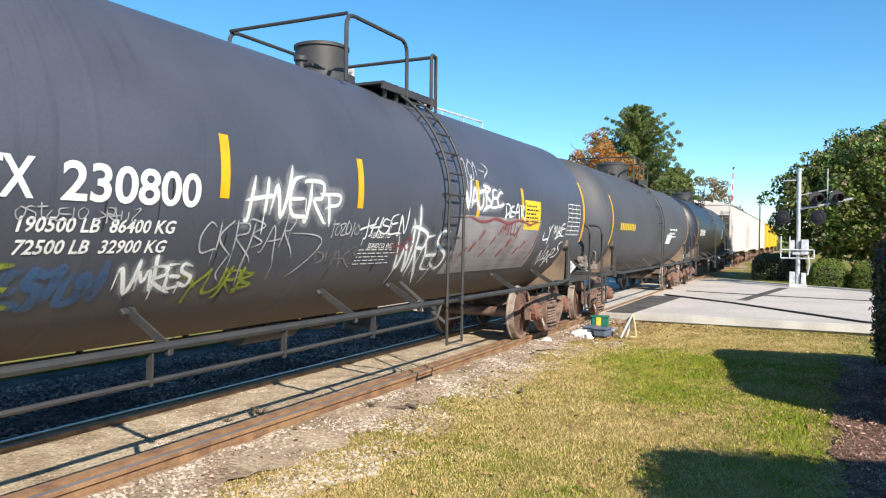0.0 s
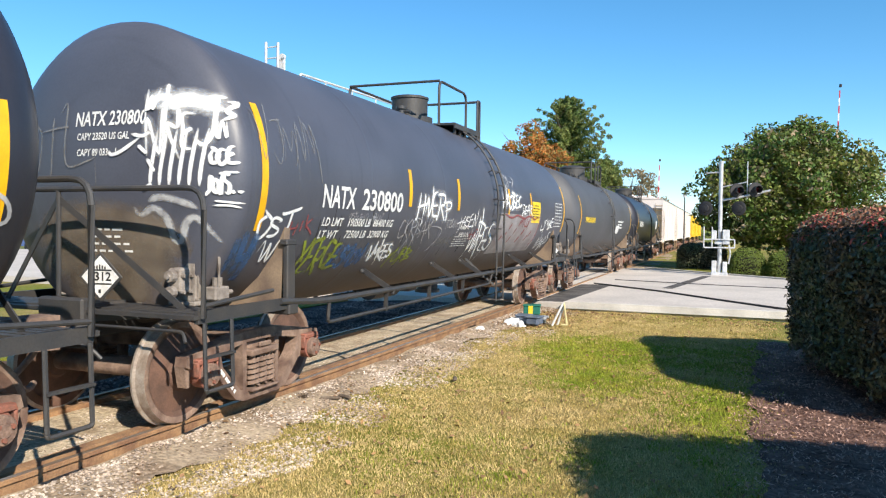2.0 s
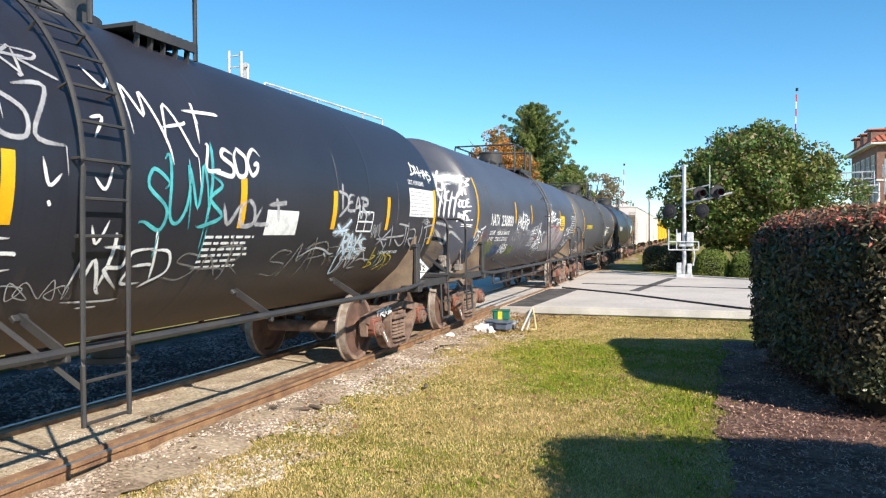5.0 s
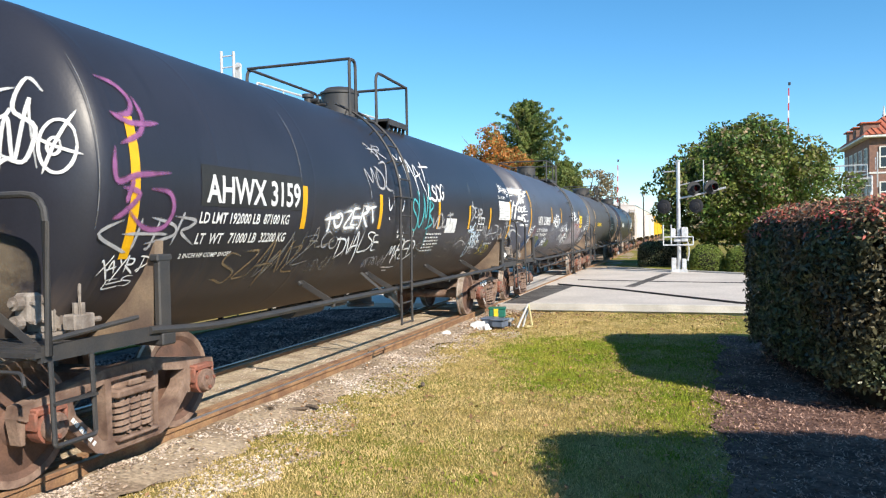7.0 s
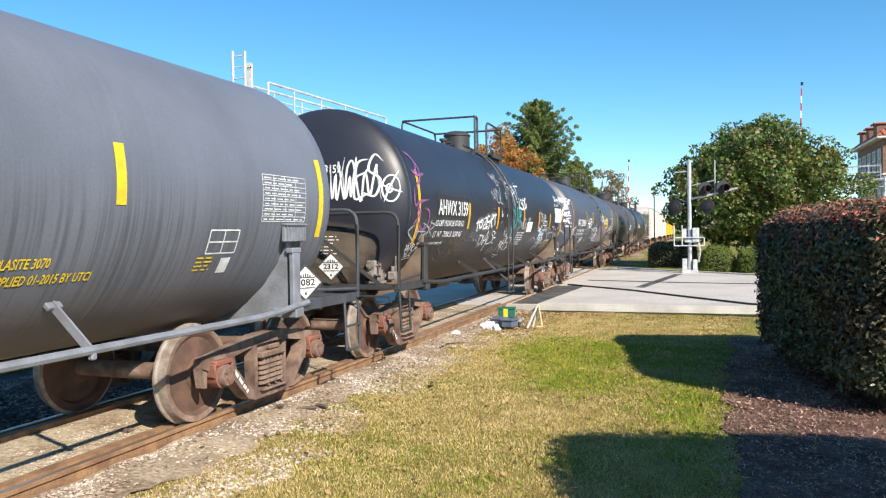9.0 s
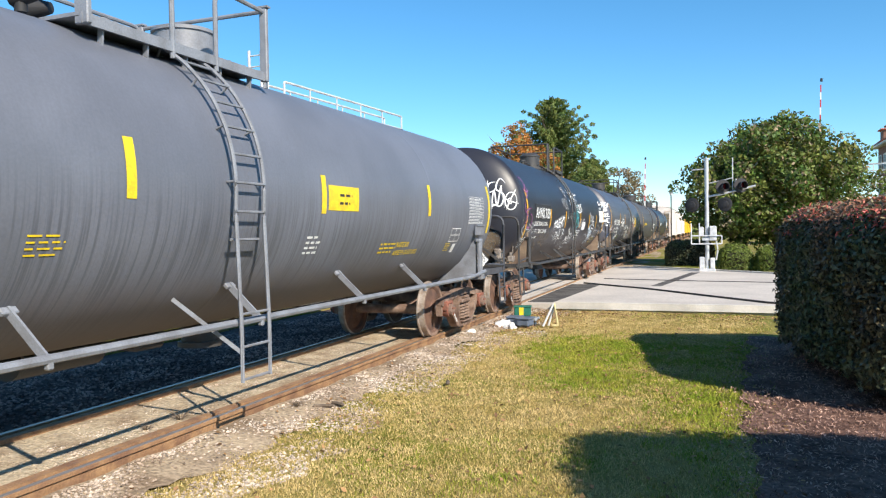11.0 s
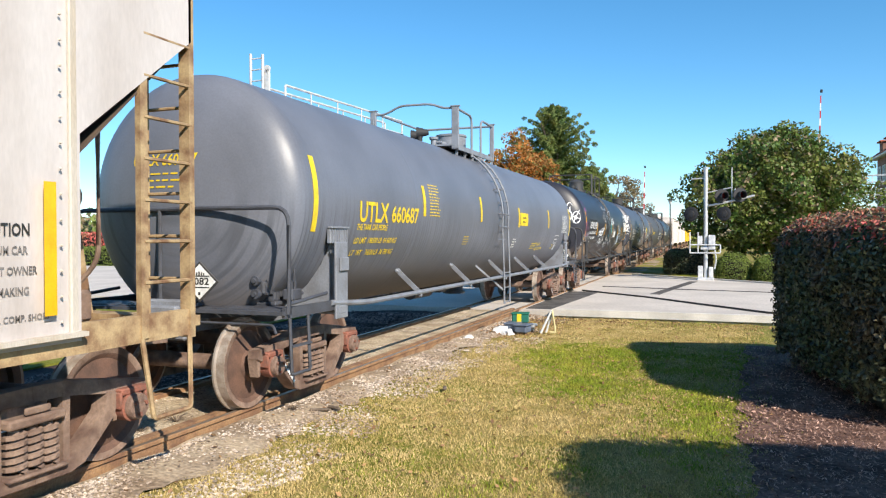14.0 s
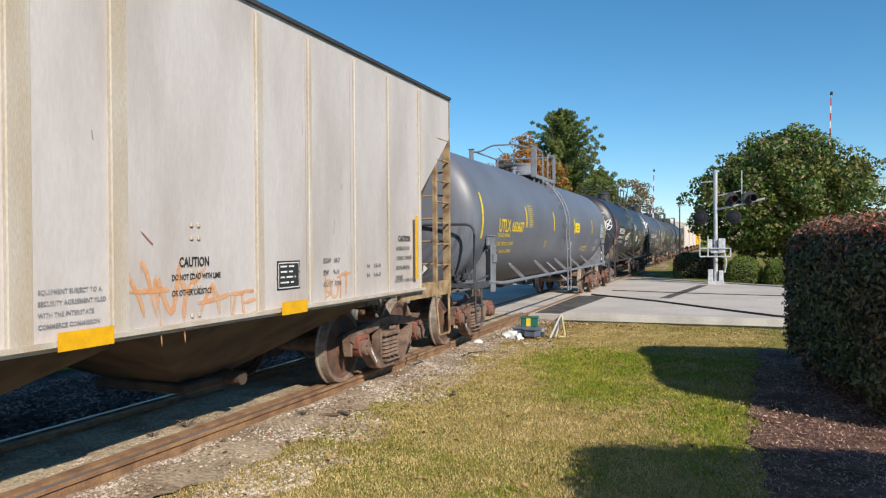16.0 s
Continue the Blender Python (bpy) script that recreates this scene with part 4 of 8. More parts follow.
    for t in (1, -1):
        bm = bmesh.new()                                   # long side rail with its struts
        pipe(bm, [(t * 1.40, -half - 0.2, 1.06), (t * 1.42, -half + 0.6, 1.00), (t * 1.42, half - 0.6, 1.00), (t * 1.40, half + 0.2, 1.06)], 0.033, 8, 0.3)
        rail = part("side_rail", done("side_rail", bm, fr, True), car, None, "long pipe handrail carried on angled struts")
        for f in spec["struts"]:
            bm = bmesh.new()
            a = radians(spec.get("strut_angle", -46))
            bar(bm, (t * R * math.cos(a), f, zc + R * math.sin(a)), (t * 1.41, f, 0.99), 0.02, 0.065)
            box(bm, (t * (R + 0.01) * math.cos(a), f, zc + (R + 0.01) * math.sin(a)), (0.08, 0.13, 0.04), Euler((0, radians(45 * t), 0)).to_matrix(), 0.008)
            box(bm, (t * 1.42, f, 0.975), (0.05, 0.05, 0.09), None, 0.01)
            part("strut", done("strut", bm, fr), rail)
    if spec.get("low_rail"):                               # lower pipe hung from the side rail
        bm = bmesh.new()
        ya, yb = -half + 0.7, spec["ladder"] - 0.3
        pipe(bm, [(1.42, ya, 1.0), (1.40, ya, 0.76), (1.40, yb, 0.80), (1.42, yb + 0.1, 1.0)], 0.02, 6, 0.06)
        for k in range(1, 4):
            f = ya + (yb - ya) * k / 4
            bar(bm, (1.40, f, 0.74), (1.41, f, 1.0), 0.02, 0.05)
        part("lower_rail", done("lower_rail", bm, fr, True), car)
    # brake pipes under the belly
    bm = bmesh.new()
    pipe(bm, [(0.16, -half + 1.1, 0.80), (0.14, half - 1.1, 0.80)], 0.022)
    for k in range(9):
        f = -half + 1.4 + (2 * half - 2.8) * k / 8
        bar(bm, (0.16, f, 0.74), (0.16, f, 0.95), 0.06, 0.025)
    part("brake_pipe", done("brake_pipe", bm, FRAME_BLACK), car)
    bm = bmesh.new()
    rod(bm, (-0.1, -1.3, 0.76), (-0.1, -0.4, 0.76), 0.17, 16)
    part("brake_cylinder", done("brake_cylinder", bm, FRAME_BLACK, True), car)
    bm = bmesh.new()
    box(bm, (-0.1, 0.2, 0.78), (0.3, 0.4, 0.28), None, 0.03)
    part("air_reservoir", done("air_reservoir", bm, FRAME_BLACK, True), car)
    bm = bmesh.new()
    rod(bm, (0, 1.0, 0.60), (0, 1.0, 0.90), 0.20, 14)
    rod(bm, (0, 1.0, 0.56), (0, 1.0, 0.62), 0.24, 14)
    part("outlet_valve", done("outlet_valve", bm, FRAME_BLACK, True), car)
    # control valve and hand brake on the rear platform
    bm = bmesh.new()
    vy = end0 + 0.62
    box(bm, (0.86, vy, 1.26), (0.17, 0.16, 0.30), None, 0.012)              # pipe bracket between the two valve portions
    box(bm, (0.86, vy - 0.19, 1.29), (0.15, 0.15, 0.22), None, 0.02)
    box(bm, (0.86, vy + 0.20, 1.25), (0.16, 0.16, 0.24), None, 0.02)
    for k in range(5):
        box(bm, (0.86, vy - 0.12 + 0.06 * k, 1.27), (0.20, 0.016, 0.33))    # bolted flanges
    for z in (1.19, 1.33):
        for d in (-0.30, 0.31):
            rod(bm, (0.86, vy + d - 0.03, z), (0.86, vy + d + 0.03, z), 0.052, 10)
            rod(bm, (0.86, vy + d * 1.12 - 0.02, z), (0.86, vy + d * 1.12 + 0.02, z), 0.026, 8)
        for d in (-0.24, -0.14, 0.15, 0.26):
            rod(bm, (0.93, vy + d, z), (0.965, vy + d, z), 0.018, 6)
    box(bm, (1.10, vy + 0.02, 1.17), (0.12, 0.20, 0.12), None, 0.012)
    rod(bm, (1.10, vy + 0.02, 1.22), (1.10, vy + 0.02, 1.31), 0.045, 10)
    rod(bm, (1.10, vy + 0.11, 1.17), (1.10, vy + 0.22, 1.17), 0.022, 8)
    box(bm, (0.86, vy, 1.08), (0.30, 0.34, 0.04), None, 0.008)
    for k, z in enumerate((1.10, 1.16, 1.22, 1.30)):                        # air pipes leading off along the platform
        pipe(bm, [(0.80, vy - 0.05 + 0.05 * k, z), (0.55, vy - 0.06 + 0.05 * k, z), (0.25, vy - 0.12 + 0.06 * k, z - 0.06), (-0.7, vy - 0.14 + 0.07 * k, 1.07 + 0.03 * k)], 0.015, 6, 0.1)
    pipe(bm, [(0.86, vy - 0.02, 1.40), (0.86, vy - 0.02, 1.52), (1.15, vy - 0.02, 1.52), (1.15, vy - 0.02, 1.10)], 0.014, 6, 0.05)
    part("control_valve", done("control_valve", bm, FRAME_NAVY if fr == FRAME_GREY else VALVE_DUST), car, None, "dusty brake control valve on the platform")
    bm = bmesh.new()
    cx, cz = -0.95, 1.75
    pipe(bm, [(cx + 0.26 * math.cos(k * math.tau / 16), end1 - 0.02, cz + 0.26 * math.sin(k * math.tau / 16)) for k in range(17)], 0.016, 6, 0.03)
    for k in range(5):
        a = k * math.tau / 5
        rod(bm, (cx, end1 - 0.02, cz), (cx + 0.26 * math.cos(a), end1 - 0.02, cz + 0.26 * math.sin(a)), 0.012, 6)
    box(bm, (cx, end1 - 0.10, cz), (0.16, 0.12, 0.4), None, 0.02)
    part("hand_brake", done("hand_brake", bm, fr), car, None, "spoked hand-brake wheel")
    # ladder over the flank
    yl = spec["ladder"]
    for t in (1, -1):
        bm = bmesh.new()
        for d in (-0.21, 0.21):
            pts = [(t * 1.50, yl + d, 0.48), (t * 1.50, yl + d, 1.0)]
            for k in range(9):
                a = radians(-8 + 9.6 * k)
                pts.append((t * (R + 0.10) * math.cos(a), yl + d, zc + (R + 0.10) * math.sin(a)))
            pipe(bm, pts, 0.019, 6, 0.1)
        rungs = []
        for k in range(13):
            if k < 3:
                p = Vector((t * 1.50, 0, 0.50 + 0.29 * k))
            else:
                a = radians(-38 + 9.9 * (k - 1))
                p = Vector((t * (R + 0.10) * math.cos(a), 0, zc + (R + 0.10) * math.sin(a)))
                if p.z < 1.3:
                    p.x = t * 1.46
            rungs.append(p)
        for k in range(4):
            a = radians(2 + 20 * k)
            for d in (-0.21, 0.21):
                rod(bm, (t * R * math.cos(a), yl + d, zc + R * math.sin(a)), (t * (R + 0.10) * math.cos(a), yl + d, zc + (R + 0.10) * math.sin(a)), 0.012, 6)
        for d in (-0.5,):
            bar(bm, (t * 1.0, yl + d, zc - R * 0.70), (t * 1.49, yl - 0.2, 0.74), 0.012, 0.035)
        ladder = part("ladder", done("ladder", bm, fr), car, None, "curved side ladder to the top platform")
        bm = bmesh.new()
        rod(bm, (0, -0.21, 0), (0, 0.21, 0), 0.013, 6)
        rung = done("rung", bm, fr)
        for p in rungs:
            part("rung", rung, ladder, pose(p.x, yl, p.z))
    # top platform, rails and dome
    top = zc + R
    p0, p1 = spec["platform"]
    q0, q1 = p0, p1
    if not spec.get("plate_posts"):
        p0 = spec["dome"] + 0.05
    for t in (1, -1):
        bm = bmesh.new()
        box(bm, (t * 0.62, (p0 + p1) / 2, top - 0.07), (0.42, p1 - p0, 0.03))
        bar(bm, (t * 0.84, p0, top - 0.10), (t * 0.84, p1, top - 0.10), 0.03, 0.09)
        for k in range(5):
            f = p0 + (p1 - p0) * (k + 0.5) / 5
            bar(bm, (t * 0.80, f, top - 0.08), (t * 0.78, f, top - 0.27), 0.02, 0.05)
        walkway = part("top_platform", done("top_platform", bm, fr), car, None, "narrow grated walkway beside the dome")
        for k in range(10):
            bm = bmesh.new()
            box(bm, (t * 0.62, p0 + (p1 - p0) * (k + 0.5) / 10, top - 0.05), (0.42, 0.03, 0.02))
            part("slat", done("slat", bm, fr), walkway)
    p0, p1 = q0, q1
    bm = bmesh.new()
    yb = spec["dome"]
    g, q = spec.get("dome_r", 0.47), spec.get("crown", 0.0)
    lathe(bm, [(g + 0.08, -0.12), (g + 0.08, 0.05), (g - 0.01, 0.06), (g - 0.01, 0.37), (g + 0.01, 0.375), (g + 0.01, 0.41), (g - 0.03, 0.425), (g * 0.7, 0.43 + q), (1e-5, 0.44 + q * 1.5)], 28, "Z")
    bmesh.ops.translate(bm, verts=bm.verts, vec=(0, yb, top))
    for k in range(12):
        a = k * math.tau / 12
        rod(bm, ((g + 0.045) * math.cos(a), yb + (g + 0.045) * math.sin(a), top + 0.03), ((g + 0.045) * math.cos(a), yb + (g + 0.045) * math.sin(a), top + 0.036), 0.02, 6)
    part("dome", done("dome", bm, fr, True), car, None, "round bolted valve dome")
    for f, hh in spec.get("valves", ((p0 + 0.25, 0.16), (p0 + 0.5, 0.12), (p1 + 0.25, 0.08))):
        bm = bmesh.new()
        rod(bm, (0.05, f, top - 0.03), (0.05, f, top + hh), 0.06, 10)
        rod(bm, (0.05, f, top + hh - 0.02), (0.05, f, top + hh + 0.03), 0.09, 10)
        rod(bm, (0.05, f, top + hh * 0.6), (0.22, f, top + hh * 0.6), 0.03, 8)
        part("valve", done("valve", bm, fr, True), car)
    if spec.get("plate_posts"):
        for u, f, w in ((0.84, p0 + 0.03, 0.14), (-0.84, p0 + 0.03, 0.12), (0.84, p1 - 0.03, 0.09), (-0.84, p1 - 0.03, 0.09)):
            bm = bmesh.new()
            box(bm, (u, f, top + spec["rail"] / 2 - 0.06), (w, 0.05, spec["rail"] + 0.18), None, 0.01)
            box(bm, (u, f, top + spec["rail"] + 0.03), (w + 0.04, 0.07, 0.02))
            part("rail_post", done("rail_post", bm, fr), car, None, "flat plate post of the safety rail")
        for x, f in ((0.10, p0 + 0.10), (-0.15, p0 + 0.42)):
            bm = bmesh.new()
            rod(bm, (x, f, top + 0.05), (x, f, top + 0.17), 0.05, 10)
            rod(bm, (x - 0.06, f - 0.02, top + 0.2), (x + 0.16, f + 0.05, top + 0.2), 0.11, 14, 0.05)
            part("relief_valve", done("relief_valve", bm, SIGNAL_BLACK, True), car, None, "black horn-shaped relief valve")
    bm = bmesh.new()
    hh, xs = top + spec.get("rail", 0.54), 0.84
    k0, k1 = spec.get("gap", (yl - 0.32, yl + 0.32))
    if spec.get("plate_posts"):
        pipe(bm, [(xs, p0 + 0.02, hh), (xs, k0, hh - 0.02), (xs, k0, top - 0.20)], 0.024, 8, 0.16)
    else:
        pipe(bm, [(xs, p0 + 0.02, top - 0.20), (xs, p0 + 0.02, hh), (xs, k0, hh), (xs, k0, top - 0.20)], 0.024, 8, 0.16)
    pipe(bm, [(xs, k1, top - 0.20), (xs, k1, hh), (xs, p1 - 0.02, hh - 0.02)], 0.024, 8, 0.16)
    up = 0.10 if spec.get("plate_posts") else 0.0
    pipe(bm, [(xs, p0 + 0.04, hh), (0.62, p0 + 0.04, hh), (0.34, p0 + 0.04, hh + up), (-0.28, p0 + 0.04, hh + up), (-0.60, p0 + 0.04, hh - up / 2), (-xs, p0 + 0.04, hh - up / 2)], 0.022)
    pipe(bm, [(-xs, p0 + 0.02, top - 0.20), (-xs, p0 + 0.02, hh), (-xs, p1 - 0.02, hh), (-xs, p1 - 0.02, top - 0.20)], 0.024, 8, 0.16)
    pipe(bm, [(xs, p1 - 0.02, top - 0.22), (xs, p1 - 0.02, hh - 0.01), (-xs, p1 - 0.02, hh - 0.01)], 0.024, 8, 0.02)
    pipe(bm, [(-xs, p0 + 0.02, top + 0.28), (-xs, p1 - 0.02, top + 0.28)], 0.018)
    part("top_handrail", done("top_handrail", bm, fr, True), car, None, "bent pipe safety rail round the dome")
    for f, a, b in spec["stripes"]:
        stripe(car, Shell(R, zc), f, a, b, mat=spec.get("stripe_paint"))
    return car


def words(car, shell, body, height, y, z, mat, width=None, shear=0.0, gap=1.0, label=""):
    """Stencilled lettering: large characters are parts of their own, small print stays one piece."""
    me = text_mesh(body, height, shell, y, z, mat, width, 0.006, shear, gap)
    if height < 0.12:
        return tagged(part("lettering", me, car, None, label or "small stencilled lettering"), kind="stuff")
    bm = bmesh.new()
    bm.from_mesh(me)
    left = set(bm.verts)
    while left:
        seed = left.pop()
        island, todo = {seed}, [seed]
        while todo:
            for e in todo.pop().link_edges:
                for v in e.verts:
                    if v in left:
                        left.discard(v)
                        island.add(v)
                        todo.append(v)
        one = bmesh.new()
        copies = {v: one.verts.new(v.co) for v in island}
        for f in {f for v in island for f in v.link_faces}:
            one.faces.new([copies[v] for v in f.verts])
        part("letter", done("letter", one, mat), car, None, label)
    bm.free()


CARS = []          # car, rear truck and leading truck along the track at the start


def place(car, yr, yf):
    CARS.append((car, yr, yf))
    return car


# first tank car: dark grey, weathered, heavily tagged
def tagged_grey_car():
    yr, yf = 1.42, 13.20
    c = (yr + yf) / 2
    R, zc = 1.43, 2.26
    car = tank_car(dict(R=R, zc=zc, frame=FRAME_BLACK, paint=PAINT_GREY, yr=yr, yf=yf, shell=(-6.59, 6.71), depth=0.62, rear_depth=0.36,
                        label="dark grey tank car covered in white graffiti, rolling on the track", tank_label="dark grey weathered tank shell",
                        placard="2312", low_rail=True, struts=[-3.61, -1.27, 0.06, 3.16, 4.96], ladder=8.12 - c, platform=(6.68 - c, 8.85 - c), dome=7.4 - c, dome_r=0.33,
                        gap=(8.04 - c, 8.70 - c),
                        stripes=[(0.93 - c, 1.72, 2.92), (4.23 - c, 2.06, 2.55), (6.11 - c, 2.06, 2.55), (8.96 - c, 2.06, 2.55), (10.64 - c, 2.06, 2.55),
                                 (14.0 - c, 1.72, 2.9)]))
    sh = Shell(R, zc)
    words(car, sh, "NATX", 0.24, 1.98 - c, 1.985, WHITE, 0.72)
    words(car, sh, "230800", 0.24, 2.87 - c, 1.985, WHITE, 1.12)
    words(car, sh, "LD LMT   190500 LB  86400 KG\nLT WT     72500 LB  32900 KG", 0.095, 2.05 - c, 1.78, WHITE, 1.75, 0.12, 1.10)
    small_print(car, sh, 6.28 - c, 1.62, 0.85, 5, WHITE, 0.042, 0.012, seed=3)
    words(car, sh, "LEASED TO\nSUNOCO, INC", 0.06, 6.42 - c, 1.76, WHITE, 0.5, 0.12, 1.4)

    def tag(word, y0, z0, y1, z1, h, mat, thick=0.035, **more):
        sprayed(car, sh, word, (y0 - c, z0), (y1 - c, z1), h, mat, thick, **more)
    tag("HNERP", 4.50, 1.93, 5.78, 1.94, 0.30, SPRAY_WHITE, 0.036, seed=11, halo=0.10, drips=1, label="white sprayed letter with drips")
    tag("CKRBAR", 4.05, 1.62, 5.15, 1.66, 0.24, SPRAY_GREY, 0.017, seed=12, drips=1, label="thin grey sprayed letter")
    lines_of_paint(car, sh, [[(5.0 - c, 1.80), (5.4 - c, 1.79), (5.58 - c, 1.74), (5.55 - c, 1.62), (5.35 - c, 1.42), (5.25 - c, 1.36)],
                             [(4.62 - c, 1.70), (4.60 - c, 1.50), (4.66 - c, 1.28)], [(4.42 - c, 1.62), (4.36 - c, 1.45), (4.42 - c, 1.36)]],
                   0.015, SPRAY_GREY, "thin grey sprayed flourish")
    tag("TOZOIO.", 5.68, 1.78, 6.26, 1.80, 0.11, SPRAY_GREY, 0.016, seed=13, label="thin grey sprayed letter")
    tag("+HSEN", 6.22, 1.80, 7.10, 1.82, 0.17, SPRAY_WHITE, 0.022, seed=14, drips=1, label="small white sprayed letter")
    tag("DMAKS", 5.55, 1.47, 6.35, 1.47, 0.17, SPRAY_FAINT, 0.016, seed=9, label="faint thin sprayed letter")
    tag("VMRES", 3.50, 1.30, 4.15, 1.34, 0.21, SPRAY_WHITE, 0.034, seed=16, lean=-0.2, halo=0.07, drips=1, label="white sprayed letter")
    tag("ESTON", 2.62, 1.24, 3.32, 1.26, 0.23, SPRAY_BLUE, 0.075, seed=17, label="blurred blue sprayed letter")
    tag("YURB", 4.10, 1.22, 4.85, 1.26, 0.20, SPRAY_GREEN, 0.036, seed=18, label="yellow-green sprayed letter")
    tag("WRES", 7.20, 1.30, 8.42, 1.32, 0.56, SPRAY_WHITE, 0.045, seed=15, lean=-0.35, halo=0.09, drips=1, label="bold white sprayed letter")
    tag("HG", 6.98, 1.60, 7.34, 1.61, 0.17, SPRAY_RED, 0.024, seed=28, label="dull red sprayed letter")
    tag("OSTLEIO >RHIZ", 2.60, 1.855, 3.47, 1.86, 0.075, SPRAY_GREY, 0.010, seed=29, label="thin scratchy grey letter")
    tag("YERGE", 1.85, 1.20, 2.70, 1.24, 0.34, SPRAY_GREEN, 0.05, seed=19, label="yellow-green sprayed letter")
    tag("OST", 0.92, 1.62, 1.52, 1.72, 0.22, SPRAY_WHITE, 0.034, seed=20, label="white looping letter")
    scribble(car, sh, 1.05 - c, 1.62 - c, 1.38, 1.62, SPRAY_WHITE, 0.030, 38, 4, "white looping spray")
    tag("HIK", 1.45, 1.68, 1.85, 1.74, 0.13, SPRAY_RED, 0.024, seed=37, label="dull red sprayed letter")
    tag("VJMNM", 0.85, 2.38, 1.90, 2.36, 0.42, SPRAY_FAINT, 0.012, seed=21, drips=1, label="faint grey sprayed letter")
    rnd = random.Random(40)
    for k in range(26):                                    # dark runs below the lettering
        y, z = rnd.uniform(1.6, 8.0), rnd.uniform(1.30, 2.25)
        lines_of_paint(car, sh, [[(y - c, z), (y - c + 0.006, z - 0.10), (y - c + 0.01, z - rnd.uniform(0.12, 0.34))]], rnd.uniform(0.010, 0.022), RUN_DARK, "dark run mark", 0.003)
    panel(car, sh, 8.45 - c, 1.22, 3.1, 0.86, FADED_PANEL, "overpainted_patch", "faded grey overpainted patch with a wavy red edge")
    rnd = random.Random(22)
    for k in range(11):
        y, z = 8.75 + 0.21 * k, 1.46 + 0.16 * (k % 3) + rnd.uniform(-0.05, 0.05)
        lines_of_paint(car, sh, [[(y - c, z), (y - c + 0.10, z + 0.10), (y - c + 0.14, z + 0.14)]], rnd.uniform(0.035, 0.06), SPRAY_RED, "dull red blot", 0.012)
    lines_of_paint(car, sh, [[(8.47 - c + 0.28 * k, 2.03 + 0.03 * math.sin(k * 1.9)) for k in range(12)], [(11.5 - c, 2.0), (11.45 - c, 1.6), (11.3 - c, 1.3)]],
                   0.04, SPRAY_RED, "wavy red spray edge", 0.012)
    tag("MILLY", 9.95, 1.82, 10.62, 1.85, 0.15, SPRAY_RED, 0.026, seed=27, lift=0.013, label="dull red sprayed letter")
    tag("101->", 8.55, 2.52, 9.40, 2.60, 0.26, SPRAY_GREY, 0.026, seed=25, label="grey sprayed letter")
    tag("WAJBEC", 8.50, 2.16, 9.85, 2.22, 0.26, SPRAY_WHITE, 0.042, seed=23, label="white sprayed letter", halo=0.09)
    tag("DEAR", 9.90, 2.09, 10.72, 2.11, 0.17, SPRAY_WHITE, 0.034, seed=24, label="white sprayed letter")
    tag("LYMBE", 11.75, 1.74, 12.95, 1.84, 0.20, SPRAY_WHITE, 0.032, seed=26, label="white sprayed letter")
    tag("NARS", 11.95, 1.22, 13.0, 1.42, 0.30, SPRAY_WHITE, 0.030, seed=34, label="white sprayed letter")
    panel(car, sh, 10.75 - c, 1.92, 0.72, 0.46, LEMON, "caution_panel", "yellow caution panel")
    small_print(car, sh, 10.82 - c, 2.28, 0.58, 5, INK, seed=4)
    frame_grid(car, sh, 13.0 - c, 1.86, 0.75, 0.56, 3, 7, WHITE)
    # the dished rear end: a large drippy tag over the number
    hd = Shell(R, zc, head=(-6.59, 0.36))
    words(car, hd, "NATX 230800", 0.13, -0.25, 2.67, WHITE, 0.80, 0.15)
    words(car, hd, "CAPY 23520 US GAL\nCAPY 89 033    L", 0.065, -0.22, 2.54, WHITE, 0.60, 0.1, 1.6)
    film = [[(-0.85, 1.62), (-0.4, 1.75), (0.1, 1.78), (0.6, 1.70), (0.95, 1.52)], [(-0.75, 1.38), (-0.2, 1.45), (0.4, 1.45), (0.85, 1.32)], [(-0.5, 1.16), (0.0, 1.14), (0.5, 1.18)]]
    lines_of_paint(car, hd, film, 0.26, SPRAY_DUST, "tan dust film on the tank end", 0.004, 1.5)
    hs = Shell(R, zc, head=(-6.59, 0.36), spread=1.24)
    white = "large white drippy spray on the tank end"
    sprayed(car, hs, "NREJ", (0.72, 2.42), (1.24, 2.46), 0.38, SPRAY_WHITE, 0.034, 31, halo=0.06, label=white, lift=0.012)
    rnd = random.Random(5)
    runs = []
    for k in range(6):
        u = 0.77 + 0.075 * k
        runs.append([(u + 0.05, 2.62), (u + 0.015, 2.36), (u, 2.24), (u - 0.01, rnd.uniform(2.04, 2.12))])
    lines_of_paint(car, hs, runs, 0.030, SPRAY_WHITE, white, 0.014)
    cloud = [[(0.72, 2.82), (0.82, 2.90), (0.95, 2.86)], [(0.80, 2.80), (0.98, 2.90), (1.16, 2.86), (1.24, 2.82)], [(0.88, 2.80), (1.05, 2.84), (1.28, 2.78)]]
    lines_of_paint(car, hs, cloud, 0.048, SPRAY_WHITE, "cloudy white spray", 0.013, 1.6)
    lines_of_paint(car, hs, cloud, 0.12, SPRAY_MIST, "hazy white overspray", 0.0105, 1.3)
    sprayed(car, hs, "W", (0.70, 2.80), (0.80, 2.80), 0.14, SPRAY_WHITE, 0.03, 36, label=white, lift=0.016)
    sprayed(car, hs, "3", (1.26, 2.68), (1.33, 2.68), 0.16, SPRAY_WHITE, 0.03, 36, label=white, lift=0.016)
